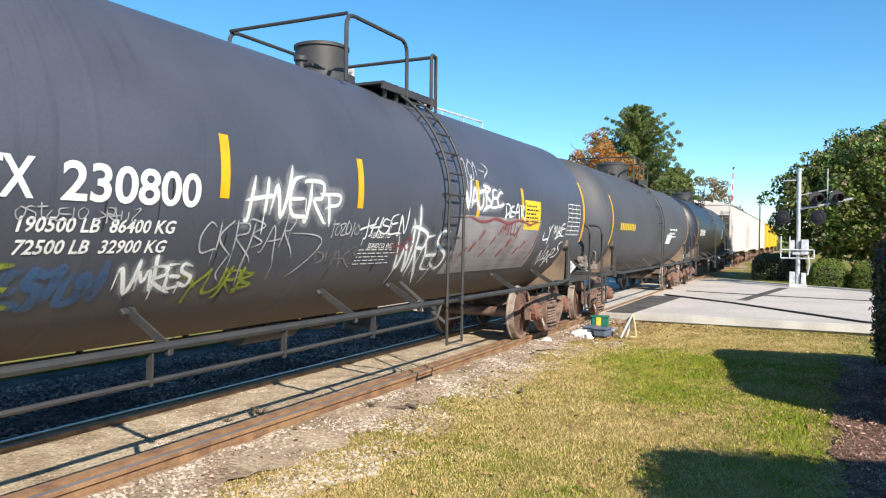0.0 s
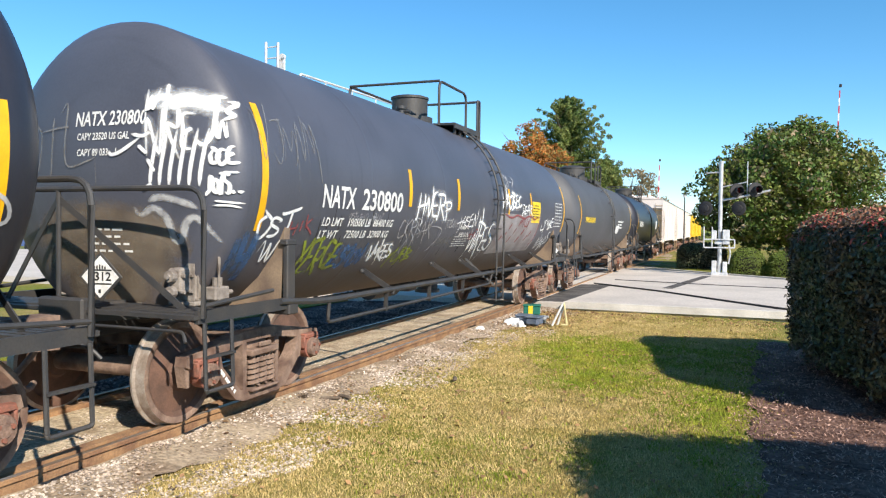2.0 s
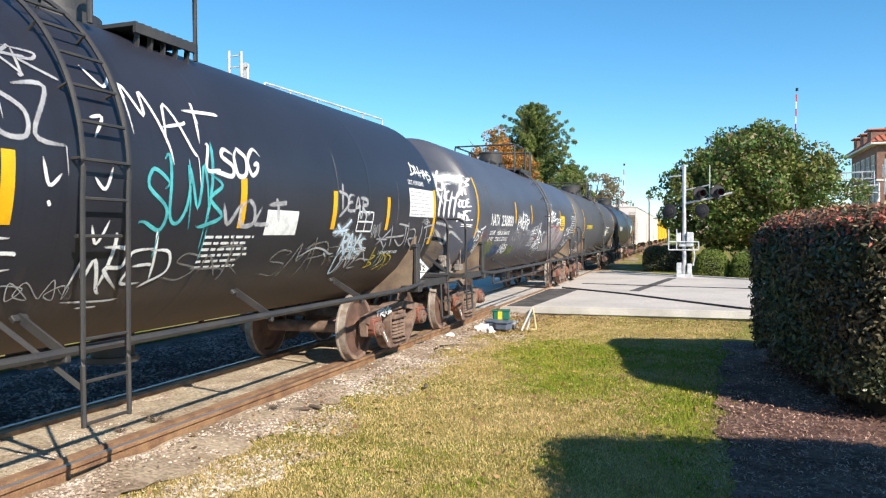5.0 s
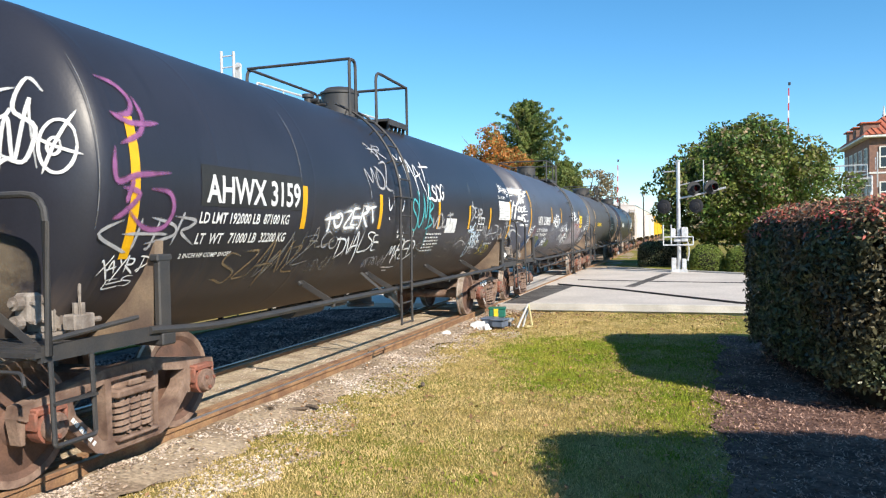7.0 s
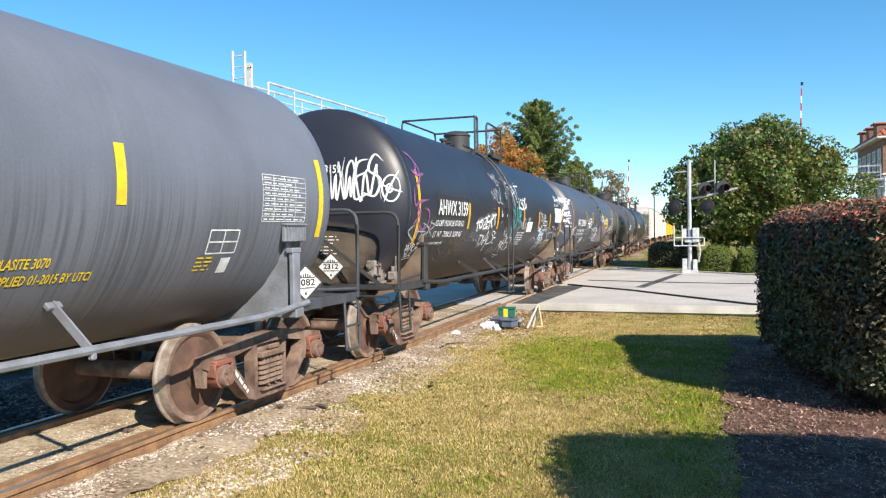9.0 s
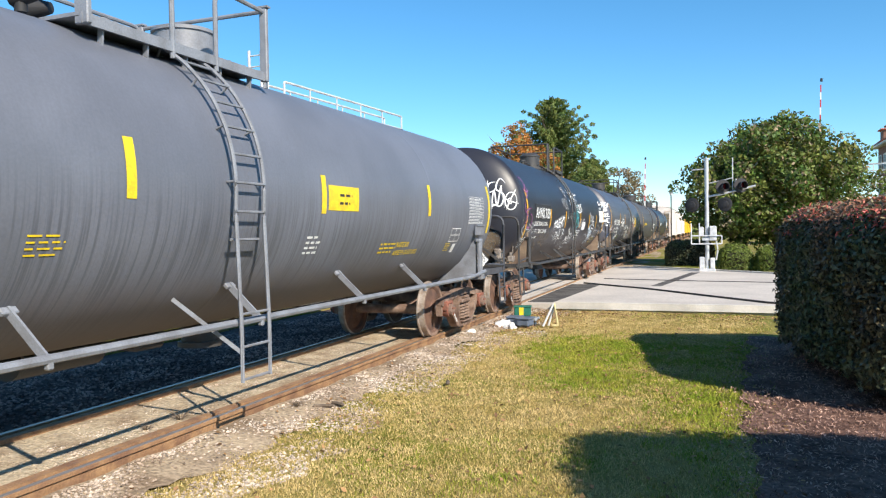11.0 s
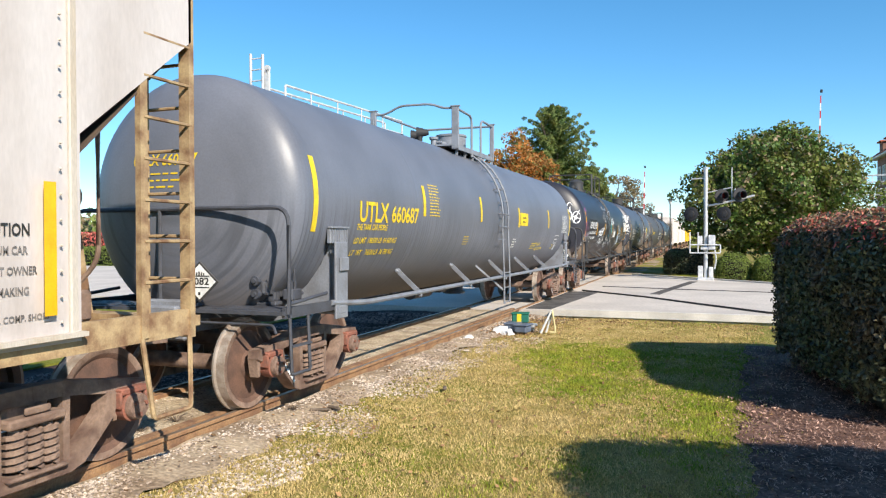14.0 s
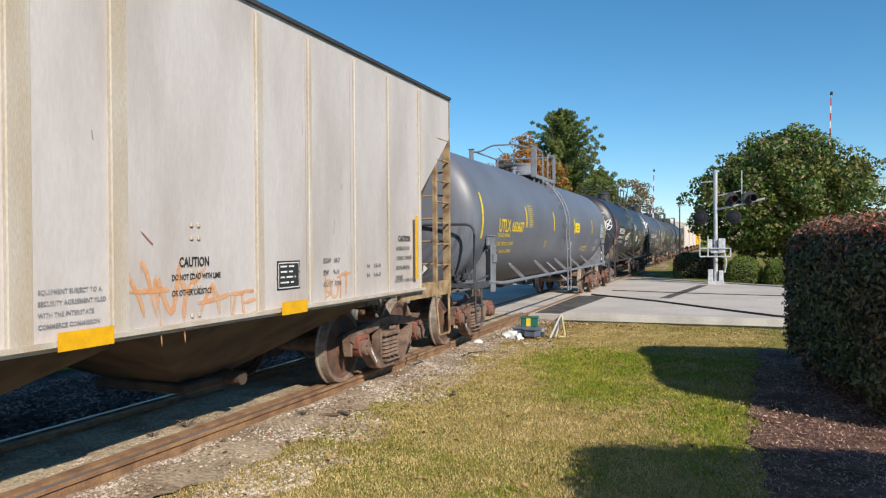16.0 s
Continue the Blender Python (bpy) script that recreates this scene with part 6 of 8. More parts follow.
def hopper_car(yr, yf, paint, rib, label, near=False):
    c = (yr + yf) / 2
    half = (yf - yr) / 2
    car = tagged(new("hopper_car"), label, "hopper car", group="hopper cars of the train")
    X, z0, z1, zr = 1.55, 1.11, 3.87, 4.06
    e = half + 1.02                     # end posts
    cut = half - 0.05                   # foot of the sloping edge
    for s in (1, -1):
        bm = bmesh.new()
        out = [(-cut, z0), (cut, z0), (cut, 2.45), (e, 3.30), (e, z1), (-e, z1), (-e, 3.30), (-cut, 2.45)]
        plate(bm, out, s * (X - 0.03), s * X)
        part("side_sheet", done("side_sheet", bm, paint), car, None, "dirty off-white riveted side sheet" if near else "")
        from_end = (0.13, 1.07, 1.92, 2.85, 3.68, 5.28, 6.04)      # post places, counted from the end post
        wide = (0.06, 0.035, 0.04, 0.06, 0.10, 0.15, 0.17)
        ys = [(sgn * (cut - a + 0.06), w) for a, w in zip(from_end, wide) for sgn in (1, -1)] + [(0.0, 0.15)]
        for f, w in ys:
            bm = bmesh.new()
            box(bm, (s * (X + 0.012), f, (z0 + z1) / 2 - 0.02), (0.024 + 0.12 * w, w, z1 - z0 - 0.10), None, 0.008)
            part("side_rib", done("side_rib", bm, rib), car, None, "stained vertical side post" if near else "")
        bm = bmesh.new()
        bar(bm, (s * (X + 0.02), -cut, z0 + 0.05), (s * (X + 0.02), cut, z0 + 0.05), 0.09, 0.03)
        part("side_sill", done("side_sill", bm, rib), car)
        bm = bmesh.new()
        bar(bm, (s * (X + 0.01), -e, z1 + 0.01), (s * (X + 0.01), e, z1 + 0.01), 0.05, 0.035)
        part("top_chord", done("top_chord", bm, FRAME_BLACK), car)
    bm = bmesh.new()
    prof = [(X, z1 + 0.03), (1.25, z1 + 0.10), (0.8, z1 + 0.15), (0.0, zr), (-0.8, z1 + 0.15), (-1.25, z1 + 0.10), (-X, z1 + 0.03)]
    rows = [[bm.verts.new((x, y, z)) for x, z in prof] for y in (-e, e)]
    for i in range(len(prof) - 1):
        bm.faces.new((rows[0][i], rows[0][i + 1], rows[1][i + 1], rows[1][i]))
    bm.faces.new(rows[0]), bm.faces.new(rows[1])
    box(bm, (0, 0, zr + 0.06), (0.5, 2 * e - 1.6, 0.10), None, 0.02)
    for t in (1, -1):
        bar(bm, (t * 0.55, -e, z1 + 0.24), (t * 0.55, e, z1 + 0.24), 0.03, 0.24)
    bmesh.ops.recalc_face_normals(bm, faces=bm.faces)
    part("roof", done("roof", bm, paint), car, None, "shallow roof with hatches and running boards")
    for s in (1, -1):
        bm = bmesh.new()                # sloping end sheet
        v = [(-X + 0.03, s * e, 3.32), (X - 0.03, s * e, 3.32), (X - 0.03, s * (cut - 1.0), 1.35), (-X + 0.03, s * (cut - 1.0), 1.35)]
        w = [(x, y - s * 0.05, z - 0.03) for x, y, z in v]
        a, b = [bm.verts.new(p) for p in v], [bm.verts.new(p) for p in w]
        bm.faces.new(a), bm.faces.new(b[::-1])
        for i in range(4):
            bm.faces.new((a[i], b[i], b[(i + 1) % 4], a[(i + 1) % 4]))
        box(bm, (0, s * (e - 0.02), (3.32 + z1) / 2), (2 * X - 0.08, 0.04, z1 - 3.32))
        bmesh.ops.recalc_face_normals(bm, faces=bm.faces)
        # the near car's end sheet takes the same shade-darkened brown
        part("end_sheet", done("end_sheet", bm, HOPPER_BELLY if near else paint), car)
        bm = bmesh.new()                # end frame: corner posts, middle posts, sill
        for t in (1, -1):
            bar(bm, (t * 1.50, s * e, 1.0), (t * 1.50, s * e, z1), 0.10, 0.055)
            bar(bm, (t * 1.52, s * (e - 0.50), 1.05), (t * 1.52, s * (e - 0.50), 2.95), 0.05, 0.07)
            bar(bm, (t * 0.5, s * (e - 0.05), 1.0), (t * 0.5, s * (e - 0.4), 3.0), 0.08, 0.12)
            bar(bm, (t * 1.50, s * (cut - 0.6), 1.12), (t * 1.50, s * (e + 0.04), 1.12), 0.06, 0.20)
        bar(bm, (-1.52, s * (e + 0.02), 1.12), (1.52, s * (e + 0.02), 1.12), 0.20, 0.08)
        box(bm, (0, s * (e - 0.5), 0.95), (0.42, 1.6, 0.3))
        part("end_frame", done("end_frame", bm, HOPPER_RUST if near else rib), car, None, "rusty yellowed end posts and sill")
        for t in (1, -1):               # ladders on the side and the end
            bm = bmesh.new()
            rod(bm, (t * 1.05, s * (e + 0.06), 1.1), (t * 1.05, s * (e + 0.06), 3.6), 0.018, 6)
            pipe(bm, [(t * 1.53, s * (e - 0.02), 1.05), (t * 1.54, s * (e - 0.02), 0.45), (t * 1.54, s * (e - 0.42), 0.45), (t * 1.53, s * (e - 0.52), 1.05)], 0.02, 6, 0.04)
            ladder = part("ladder", done("ladder", bm, HOPPER_RUST), car, None, "rusty corner ladder" if near else "")
            for k in range(7):
                part("rung", M_RUNG_SIDE, ladder, pose(t * 1.54, s * (e - 0.25), 1.45 + 0.30 * k))
                part("rung", M_RUNG_END, ladder, pose(t * 1.275, s * (e + 0.06), 1.45 + 0.34 * k))
        part("coupler", M_COUPLER, car, pose(0, s * (e + 0.12), 0.86, 0, 0, 0 if s > 0 else 180), "rusty knuckle coupler with its air hose")
        if near:
            bm = bmesh.new()
            rod(bm, (0.75, s * (e - 0.45), 2.1), (0.25, s * (e - 0.45), 2.1), 0.14, 14)
            box(bm, (0.5, s * (e - 0.45), 1.25), (0.7, 0.3, 0.25), None, 0.03)
            pipe(bm, [(0.9, s * (e - 0.3), 2.6), (0.9, s * (e - 0.3), 1.6), (0.6, s * (e - 0.35), 1.3)], 0.02)
            part("brake_rigging", done("brake_rigging", bm, TRUCK_RUST, True), car)
    add_truck(car, -half), add_truck(car, half)
    bays = 3
    for k in range(bays):               # discharge bays between the trucks
        f = (k - (bays - 1) / 2) * (2 * half - 2.4) / bays
        L = (2 * half - 2.6) / bays
        bm = bmesh.new()
        topz, lowz = z0 + 0.02, 0.42
        a = [bm.verts.new(p) for p in ((-1.5, f - L / 2, topz), (1.5, f - L / 2, topz), (1.5, f + L / 2, topz), (-1.5, f + L / 2, topz))]
        b = [bm.verts.new(p) for p in ((-0.45, f - 0.35, lowz), (0.45, f - 0.35, lowz), (0.45, f + 0.35, lowz), (-0.45, f + 0.35, lowz))]
        for i in range(4):
            bm.faces.new((a[i], a[(i + 1) % 4], b[(i + 1) % 4], b[i]))
        bm.faces.new(a), bm.faces.new(b)
        box(bm, (0, f, lowz - 0.04), (1.15, 0.85, 0.10), None, 0.02)
        rod(bm, (0.5, f + 0.2, lowz - 0.02), (0.78, f + 0.2, lowz - 0.02), 0.07, 12)
        bmesh.ops.recalc_face_normals(bm, faces=bm.faces)
        part("outlet_bay", done("outlet_bay", bm, HOPPER_BELLY), car, None, "brown dirty discharge bay, darkened for the shade under the car")
    if near:
        sh = Shell(flat=X + 0.002)
        rel = lambda y: y - c
        words(car, sh, "CAUTION", 0.075, rel(-35.68), 1.79, INK, 0.35)
        words(car, sh, "ALUMINUM CAR\nCONSULT OWNER\nBEFORE MAKING\nREPAIRS", 0.05, rel(-35.75), 1.68, INK_FADED, 0.47, 0.0, 1.75)
        words(car, sh, "2 INCH H.F. COMP. SHOES", 0.04, rel(-35.78), 1.28, INK_FADED, 0.58)
        words(car, sh, "H   15-0\nH   14-3", 0.045, rel(-36.52), 1.49, INK_FADED, 0.34, 0.0, 1.7)
        words(car, sh, "EXW   10-7\nEW     9-11\nCU FT  4750", 0.05, rel(-37.48), 1.57, INK_FADED, 0.36, 0.0, 1.75)
        words(car, sh, "CAUTION", 0.075, rel(-39.58), 1.60, INK, 0.34)
        words(car, sh, "DO NOT LOAD WITH LIME\nOR OTHER CAUSTICS", 0.045, rel(-39.66), 1.50, INK, 0.56, 0.0, 1.9)
        words(car, sh, "EQUIPMENT SUBJECT TO A\nSECURITY AGREEMENT FILED\nWITH THE INTERSTATE\nCOMMERCE COMMISSION", 0.030, rel(-40.80), 1.47, PRINT_GREY, 0.52, 0.0, 1.7)
        panel(car, sh, rel(-38.30), 1.34, 0.38, 0.27, INK, "data_panel", "black data panel")
        frame_grid(car, Shell(flat=X + 0.004), rel(-38.28), 1.36, 0.34, 0.23, 1, 1, WHITE, 0.010)
        small_print(car, Shell(flat=X + 0.004), rel(-38.25), 1.55, 0.26, 4, WHITE, 0.05, 0.016, seed=33)
        for y, w in ((-38.33, 0.43), (-40.72, 0.44), (-43.4, 0.44)):
            panel(car, Shell(flat=X + 0.072), rel(y), 1.115, w, 0.12, YELLOW, "reflector", "yellow reflective strip")
        bm = bmesh.new()
        patch(bm, Shell(flat=X + 0.05), rel(-35.27), rel(-35.18), 1.30, 2.12, 0.004, 1, 1)
        part("reflective_stripe", done("reflective_stripe", bm, YELLOW), car, None, "yellow reflective stripe")
        orange = "pale orange sprayed letter"
        sprayed(car, sh, "HNYA", (rel(-40.06), 1.26), (rel(-39.10), 1.20), 0.30, SPRAY_ORANGE, 0.040, 71, label=orange, lift=0.004, drips=2, wild=0.14)
        sprayed(car, sh, "TE", (rel(-39.02), 1.16), (rel(-38.62), 1.15), 0.20, SPRAY_ORANGE, 0.032, 72, label=orange, lift=0.004)
        sprayed(car, sh, "BOTT", (rel(-37.46), 1.20), (rel(-36.94), 1.22), 0.20, SPRAY_ORANGE, 0.030, 73, label=orange, lift=0.004)
        sprayed(car, sh, "-", (rel(-39.96), 1.82), (rel(-39.88), 1.70), 0.08, SPRAY_RED, 0.014, 74, label="short red spray mark", lift=0.004)
        rnd = random.Random(77)
        for k in range(16):
            y, z = rnd.uniform(-45.0, -35.3), rnd.uniform(1.3, 3.5)
            u, v = rnd.uniform(-0.05, 0.05), rnd.uniform(0.06, 0.18)
            lines_of_paint(car, sh, [[(rel(y), z), (rel(y) + u * 0.4, z - v * 0.5), (rel(y) + u, z - v)]], rnd.uniform(0.006, 0.014), SCUFF, "thin dark scratch on the side sheet", 0.003)
        for f in (-36.0, -36.9, -37.8, -38.6, -40.1, -40.9):     # thin dark lap seams
            lines_of_paint(car, sh, [[(rel(f), 1.25), (rel(f), 2.4), (rel(f), 3.75)]], 0.007, SCUFF, "dark lap seam", 0.003)
        bm = bmesh.new()
        for col in (-39.44, -39.36):
            for z in (1.92, 1.82, 1.56, 1.44, 1.22, 1.16):
                box(bm, (X + 0.008, rel(col), z), (0.02, 0.035, 0.035), None, 0.006)
        for z in np.arange(1.25, 3.7, 0.16):
            rod(bm, (X + 0.024, rel(-35.12), z), (X + 0.036, rel(-35.12), z), 0.011, 6, 0.006)
        tagged(part("rivet", done("rivet", bm, HOPPER_RIB), car), kind="stuff")
    return place(car, yr, yf)


tagged_grey_car()
glossy_black_car()
pale_grey_car()
far_tank_car(16.85, 28.4, PAINT_MID, "grey tank car with yellow lettering further up the train", "gold")
far_tank_car(32.2, 43.2, PAINT_BLACK, "black tank car further up the train", "white")
hopper_car(-48.6, -34.90, HOPPER_PAINT, HOPPER_RIB, "off-white covered hopper car with rust-stained ribs and orange tags", True)
for a in (47.0, 61.8, 76.6):
    hopper_car(a, a + 11.2, HOPPER_CLEAN, HOPPER_CLEAN, "pale covered hopper car far up the train")
for a in (91.4, 106.2, 121.0):
    hopper_car(a, a + 11.2, HOPPER_YELLOW, HOPPER_YELLOW, "yellow covered hopper car far up the train")


# ---- plants ----
def quads(name, pts, axes_u, axes_v, mats, idx=None):
    """Many small leaves in one mesh: a pointed four-cornered leaf at each point."""
    n = len(pts)
    v = np.empty((n, 4, 3))
    v[:, 0], v[:, 1], v[:, 2], v[:, 3] = pts - axes_u, pts - axes_v, pts + axes_u, pts + axes_v
    me = bpy.data.meshes.new(name)
    me.from_pydata(v.reshape(-1, 3).tolist(), [], np.arange(n * 4).reshape(-1, 4).tolist())
    for m in mats:
        me.materials.append(m)
    if idx is not None:
        me.polygons.foreach_set("material_index", idx.astype(np.int32))
    return me


def leaf_axes(rng, n, normal, size, slim=0.5, wild=0.8):
    """Half-axes of n leaves that face roughly along the normals."""
    nrm = normal + rng.normal(0, wild, (n, 3))
    nrm /= np.linalg.norm(nrm, axis=1)[:, None] + 1e-9
    r = rng.normal(0, 1, (n, 3))
    u = np.cross(nrm, r)
    u /= np.linalg.norm(u, axis=1)[:, None] + 1e-9
    w = np.cross(nrm, u)
    s = size * rng.uniform(0.6, 1.3, n)[:, None]
    return u * s, w * s * slim


def crown_mesh(name, clumps, count, size, mats, seed, slim=0.55, mixing=None):
    rng = np.random.default_rng(seed)
    C = np.array([c[:3] for c in clumps])
    r = np.array([c[3] for c in clumps])
    k = rng.choice(len(C), count, p=r ** 2 / (r ** 2).sum())
    d = rng.normal(0, 1, (count, 3))
    d /= np.linalg.norm(d, axis=1)[:, None]
    pts = C[k] + d * (r[k] * rng.uniform(0.55, 1.08, count) ** 0.6)[:, None] * np.array([1, 1, 0.8])
    u, w = leaf_axes(rng, count, d, size, slim)
    idx = (rng.random(count) < (mixing or 0)).astype(int) if len(mats) > 1 else None
    return quads(name, pts, u, w, mats, idx)


def trunk_mesh(h, r, limbs, seed, spread):
    rnd = random.Random(seed)
    bm = bmesh.new()
    p = Vector((0, 0, -0.2))
    for k in range(5):
        q = Vector((rnd.uniform(-0.1, 0.1) * h * 0.1, rnd.uniform(-0.1, 0.1) * h * 0.1, h * (k + 1) / 5))
        rod(bm, p, q, r * (1 - k * 0.17), 9, r * (1 - (k + 1) * 0.17))
        p = q
    for i in range(limbs):
        a = i * 2.4 + rnd.random()
        z = h * rnd.uniform(0.25, 0.9)
        e = Vector((math.cos(a) * spread * rnd.uniform(0.6, 1), math.sin(a) * spread * rnd.uniform(0.6, 1), z + h * rnd.uniform(0.1, 0.35)))
        rod(bm, (0, 0, z), e, r * 0.35, 6, r * 0.08)
        for j in range(3):
            m = Vector((0, 0, z)).lerp(e, 0.4 + 0.2 * j)
            rod(bm, m, m + Vector((rnd.uniform(-1, 1), rnd.uniform(-1, 1), rnd.uniform(0.2, 1))) * spread * 0.3, r * 0.12, 5, r * 0.03)
    return done("trunk", bm, BARK, True)


def broad_tree(name, x, y, h, rx, z0, count, size, mats, seed, label, mixing=0.0, n=95, trunk=0.22, fill=1.0, peak=0.0, knob=(0.09, 0.20)):
    """A leafy tree: clumps over an uneven egg-shaped outline, from z0 up to h."""
    rnd = random.Random(seed)
    clumps = []
    rz, zc = (h - z0) / 2, (h + z0) / 2
    for k in range(n):
        a = k * 2.39996 + rnd.uniform(-0.3, 0.3)
        zz = 1 - 2 * (k + 0.5) / n
        rr = math.sqrt(1 - zz * zz)
        w = rnd.uniform(0.66, 1.03) * (1.06 if zz < 0 else 1.0 - peak * zz)
        clumps.append((math.cos(a) * rr * rx * w, math.sin(a) * rr * rx * w, zc + zz * rz * rnd.uniform(0.78, 1.04), rnd.uniform(*knob) * rx))
    for k in range(int(n * 0.5 * fill)):
        v = Vector((rnd.gauss(0, 1), rnd.gauss(0, 1), rnd.gauss(0, 1))).normalized() * rnd.uniform(0.1, 0.65)
        clumps.append((v.x * rx, v.y * rx, zc + v.z * rz, 0.24 * rx))
    tree = tagged(new(name), label, "tree")
    tree.matrix_basis = pose(x, y, -0.15, 0, 0, rnd.uniform(0, 360))
    part("trunk", trunk_mesh(h * 0.8, trunk, 12, seed, rx * 0.7), tree)
    part("crown", crown_mesh("crown", clumps, count, size, mats, seed, mixing=mixing), tree)
    return tree


broad_tree("pear_tree", 2.2, 40.5, 7.25, 4.75, 0.9, 90000, 0.105, [LEAF_TREE, LEAF_BARE], 3,
           "broad dense green tree with bronze tints behind clipped shrubs", 0.14, 260, peak=0.30, knob=(0.06, 0.15))
broad_tree("maple_tree", -20.9, 76, 13.0, 5.4, 2.0, 26000, 0.15, [LEAF_ORANGE, LEAF_PINE], 5, "orange autumn tree behind the train", 0.16, 130, peak=0.5, knob=(0.06, 0.16))
broad_tree("sparse_tree", -15.2, 110, 11.0, 5.0, 2.0, 5500, 0.20, [LEAF_BARE], 6, "thin half-bare brown tree behind the train", 0, 60, 0.2, 0.3)
broad_tree("small_tree", -36, 62, 10.6, 3.0, 3.0, 5000, 0.2, [LEAF_PINE], 8, "dark green tree behind the train", 0, 40)


def pine(x, y, h, r, seed, label):
    rnd = random.Random(seed)
    clumps = []
    for k in range(150):
        f = (k + 0.5) / 150
        a = k * 2.4 + rnd.uniform(-0.3, 0.3)
        reach = r * (1 - f) ** 0.48 * rnd.uniform(0.55, 1.1) + 0.35
        z = h * (0.2 + 0.76 * f)
        for q in range(5):                  # along one limb, its tip lifted
            u = (q + 1) / 5
            clumps.append((math.cos(a) * reach * u, math.sin(a) * reach * u, z + 0.28 * reach * u * u, (0.32 + 0.34 * (1 - f)) * (1.2 - 0.5 * u)))
    clumps += [(0, 0, h * (0.9 + 0.02 * q), 0.32 - 0.05 * q) for q in range(5)]
    tree = tagged(new("pine_tree"), label, "tree")
    tree.matrix_basis = pose(x, y, -0.2)
    part("trunk", trunk_mesh(h * 0.72, 0.3, 14, seed, r * 0.6), tree)
    part("crown", crown_mesh("crown", clumps, 120000, 0.18, [LEAF_PINE, LEAF_TREE], seed, 0.22, 0.3), tree)


pine(-18.3, 82, 17.2, 6.8, 9, "tall green pine behind the train")
pine(-16.9, 98, 11.6, 3.4, 10, "green pine behind the train")


def clipped(name, x0, x1, y0, y1, h, count, size, mats, seed, label, soft=0.35, top_red=0, base=-0.15, turn=0):
    """A clipped shrub: a skin of leaves on a rounded block, over a near-black core painted as inner shade."""
    rng = np.random.default_rng(seed)
    c = np.array([(x0 + x1) / 2, (y0 + y1) / 2, h / 2])
    half = np.array([(x1 - x0) / 2, (y1 - y0) / 2, h / 2])
    shrub = tagged(new(name), label, "hedge" if h > 1.4 else "shrub")
    shrub.matrix_basis = pose(c[0], c[1], base, 0, 0, turn)

    def skin(n, grow):
        face = rng.choice(5, n, p=np.array([half[1] * h, half[1] * h, half[0] * h, half[0] * h, 4 * half[0] * half[1] * 0.6]) /
                          (2 * half[1] * h + 2 * half[0] * h + 2.4 * half[0] * half[1]))
        q = rng.uniform(-1, 1, (n, 3))
        q[face == 0, 0], q[face == 1, 0], q[face == 2, 1], q[face == 3, 1], q[face == 4, 2] = -1, 1, -1, 1, 1
        p = q * half
        core = np.clip(p, -(half - soft), half - soft)
        core[:, 2] = np.clip(p[:, 2], -half[2], half[2] - soft)
        d = p - core
        L = np.linalg.norm(d, axis=1)[:, None] + 1e-9
        nrm = d / L
        lump = np.array([noise.noise(Vector(v) * 1.6 + Vector((seed, 0, 0))) for v in p])[:, None]
        return core + nrm * (soft * grow + 0.07 * lump + rng.normal(0, 0.035, (n, 1))) + np.array([0, 0, h / 2]), nrm, face
    pts, nrm, face = skin(count, 1.0)
    if h > 1.4:                                    # no leaves near the ground; the shade-coloured core shows there
        foot = np.array([0.28 + 0.22 * noise.noise(Vector((v[0] * 3, v[1] * 3, seed))) for v in pts])
        keep = pts[:, 2] > foot
        pts, nrm, count = pts[keep], nrm[keep], int(keep.sum())
    u, w = leaf_axes(rng, count, nrm, size, 0.5, 0.75)
    part("foliage", quads("foliage", pts, u, w, mats[:1]), shrub)
    if top_red:
        pts, nrm, face = skin(top_red * 3, 1.06)
        near_top = (pts[:, 2] > h * 0.93) | ((pts[:, 2] > h * 0.84) & (rng.random(len(pts)) < 0.2))
        keep = near_top & (rng.random(len(pts)) < 0.75)
        pts, nrm = pts[keep], nrm[keep]
        u, w = leaf_axes(rng, len(pts), nrm + np.array([0, 0, 0.6]), size, 0.4, 0.9)
        part("new_growth", quads("new_growth", pts, u, w, [LEAF_RED, LEAF_HEDGE, LEAF_OLIVE], rng.choice(3, len(pts), p=[0.52, 0.16, 0.32])), shrub, None, "fresh red leaf tips")
    # solid block whose dark colour stands in for shade inside the shrub
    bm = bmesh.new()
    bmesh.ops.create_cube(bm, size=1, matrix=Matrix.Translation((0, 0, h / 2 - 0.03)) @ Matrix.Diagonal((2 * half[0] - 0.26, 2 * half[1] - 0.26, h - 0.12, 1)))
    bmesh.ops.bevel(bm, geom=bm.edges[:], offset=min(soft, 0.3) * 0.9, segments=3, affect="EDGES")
    part("branch_core", done("branch_core", bm, CORE_SHADE), shrub)
    return shrub


clipped("photinia_hedge", 0.98, 3.80, 8.40, 12.50, 2.14, 84000, 0.034, [LEAF_HEDGE], 1, "tall clipped dark hedge with red leaf tips on a mulch bed", 0.50, 36000, -0.15, 10.8)
clipped("photinia_hedge", 1.45, 4.65, 1.95, 5.45, 2.50, 14000, 0.042, [LEAF_HEDGE], 4, "tall clipped dark hedge at the edge of the lawn", 0.7, 2000, -0.15, 13.0)
clipped("box_shrub", -3.05, -0.75, 39.4, 41.6, 1.25, 7000, 0.05, [LEAF_HEDGE], 11, "dark rounded clipped shrub beyond the road", 0.5, 0, -0.12)
clipped("box_shrub", -0.50, 1.0, 34.6, 36.2, 1.15, 6500, 0.04, [LEAF_BOX], 12, "green rounded clipped shrub beyond the road", 0.72, 0, -0.12)
clipped("box_shrub", 1.08, 2.3, 34.3, 36.0, 1.05, 6500, 0.04, [LEAF_BOX], 13, "green rounded clipped shrub beyond the road", 0.6, 0, -0.12)
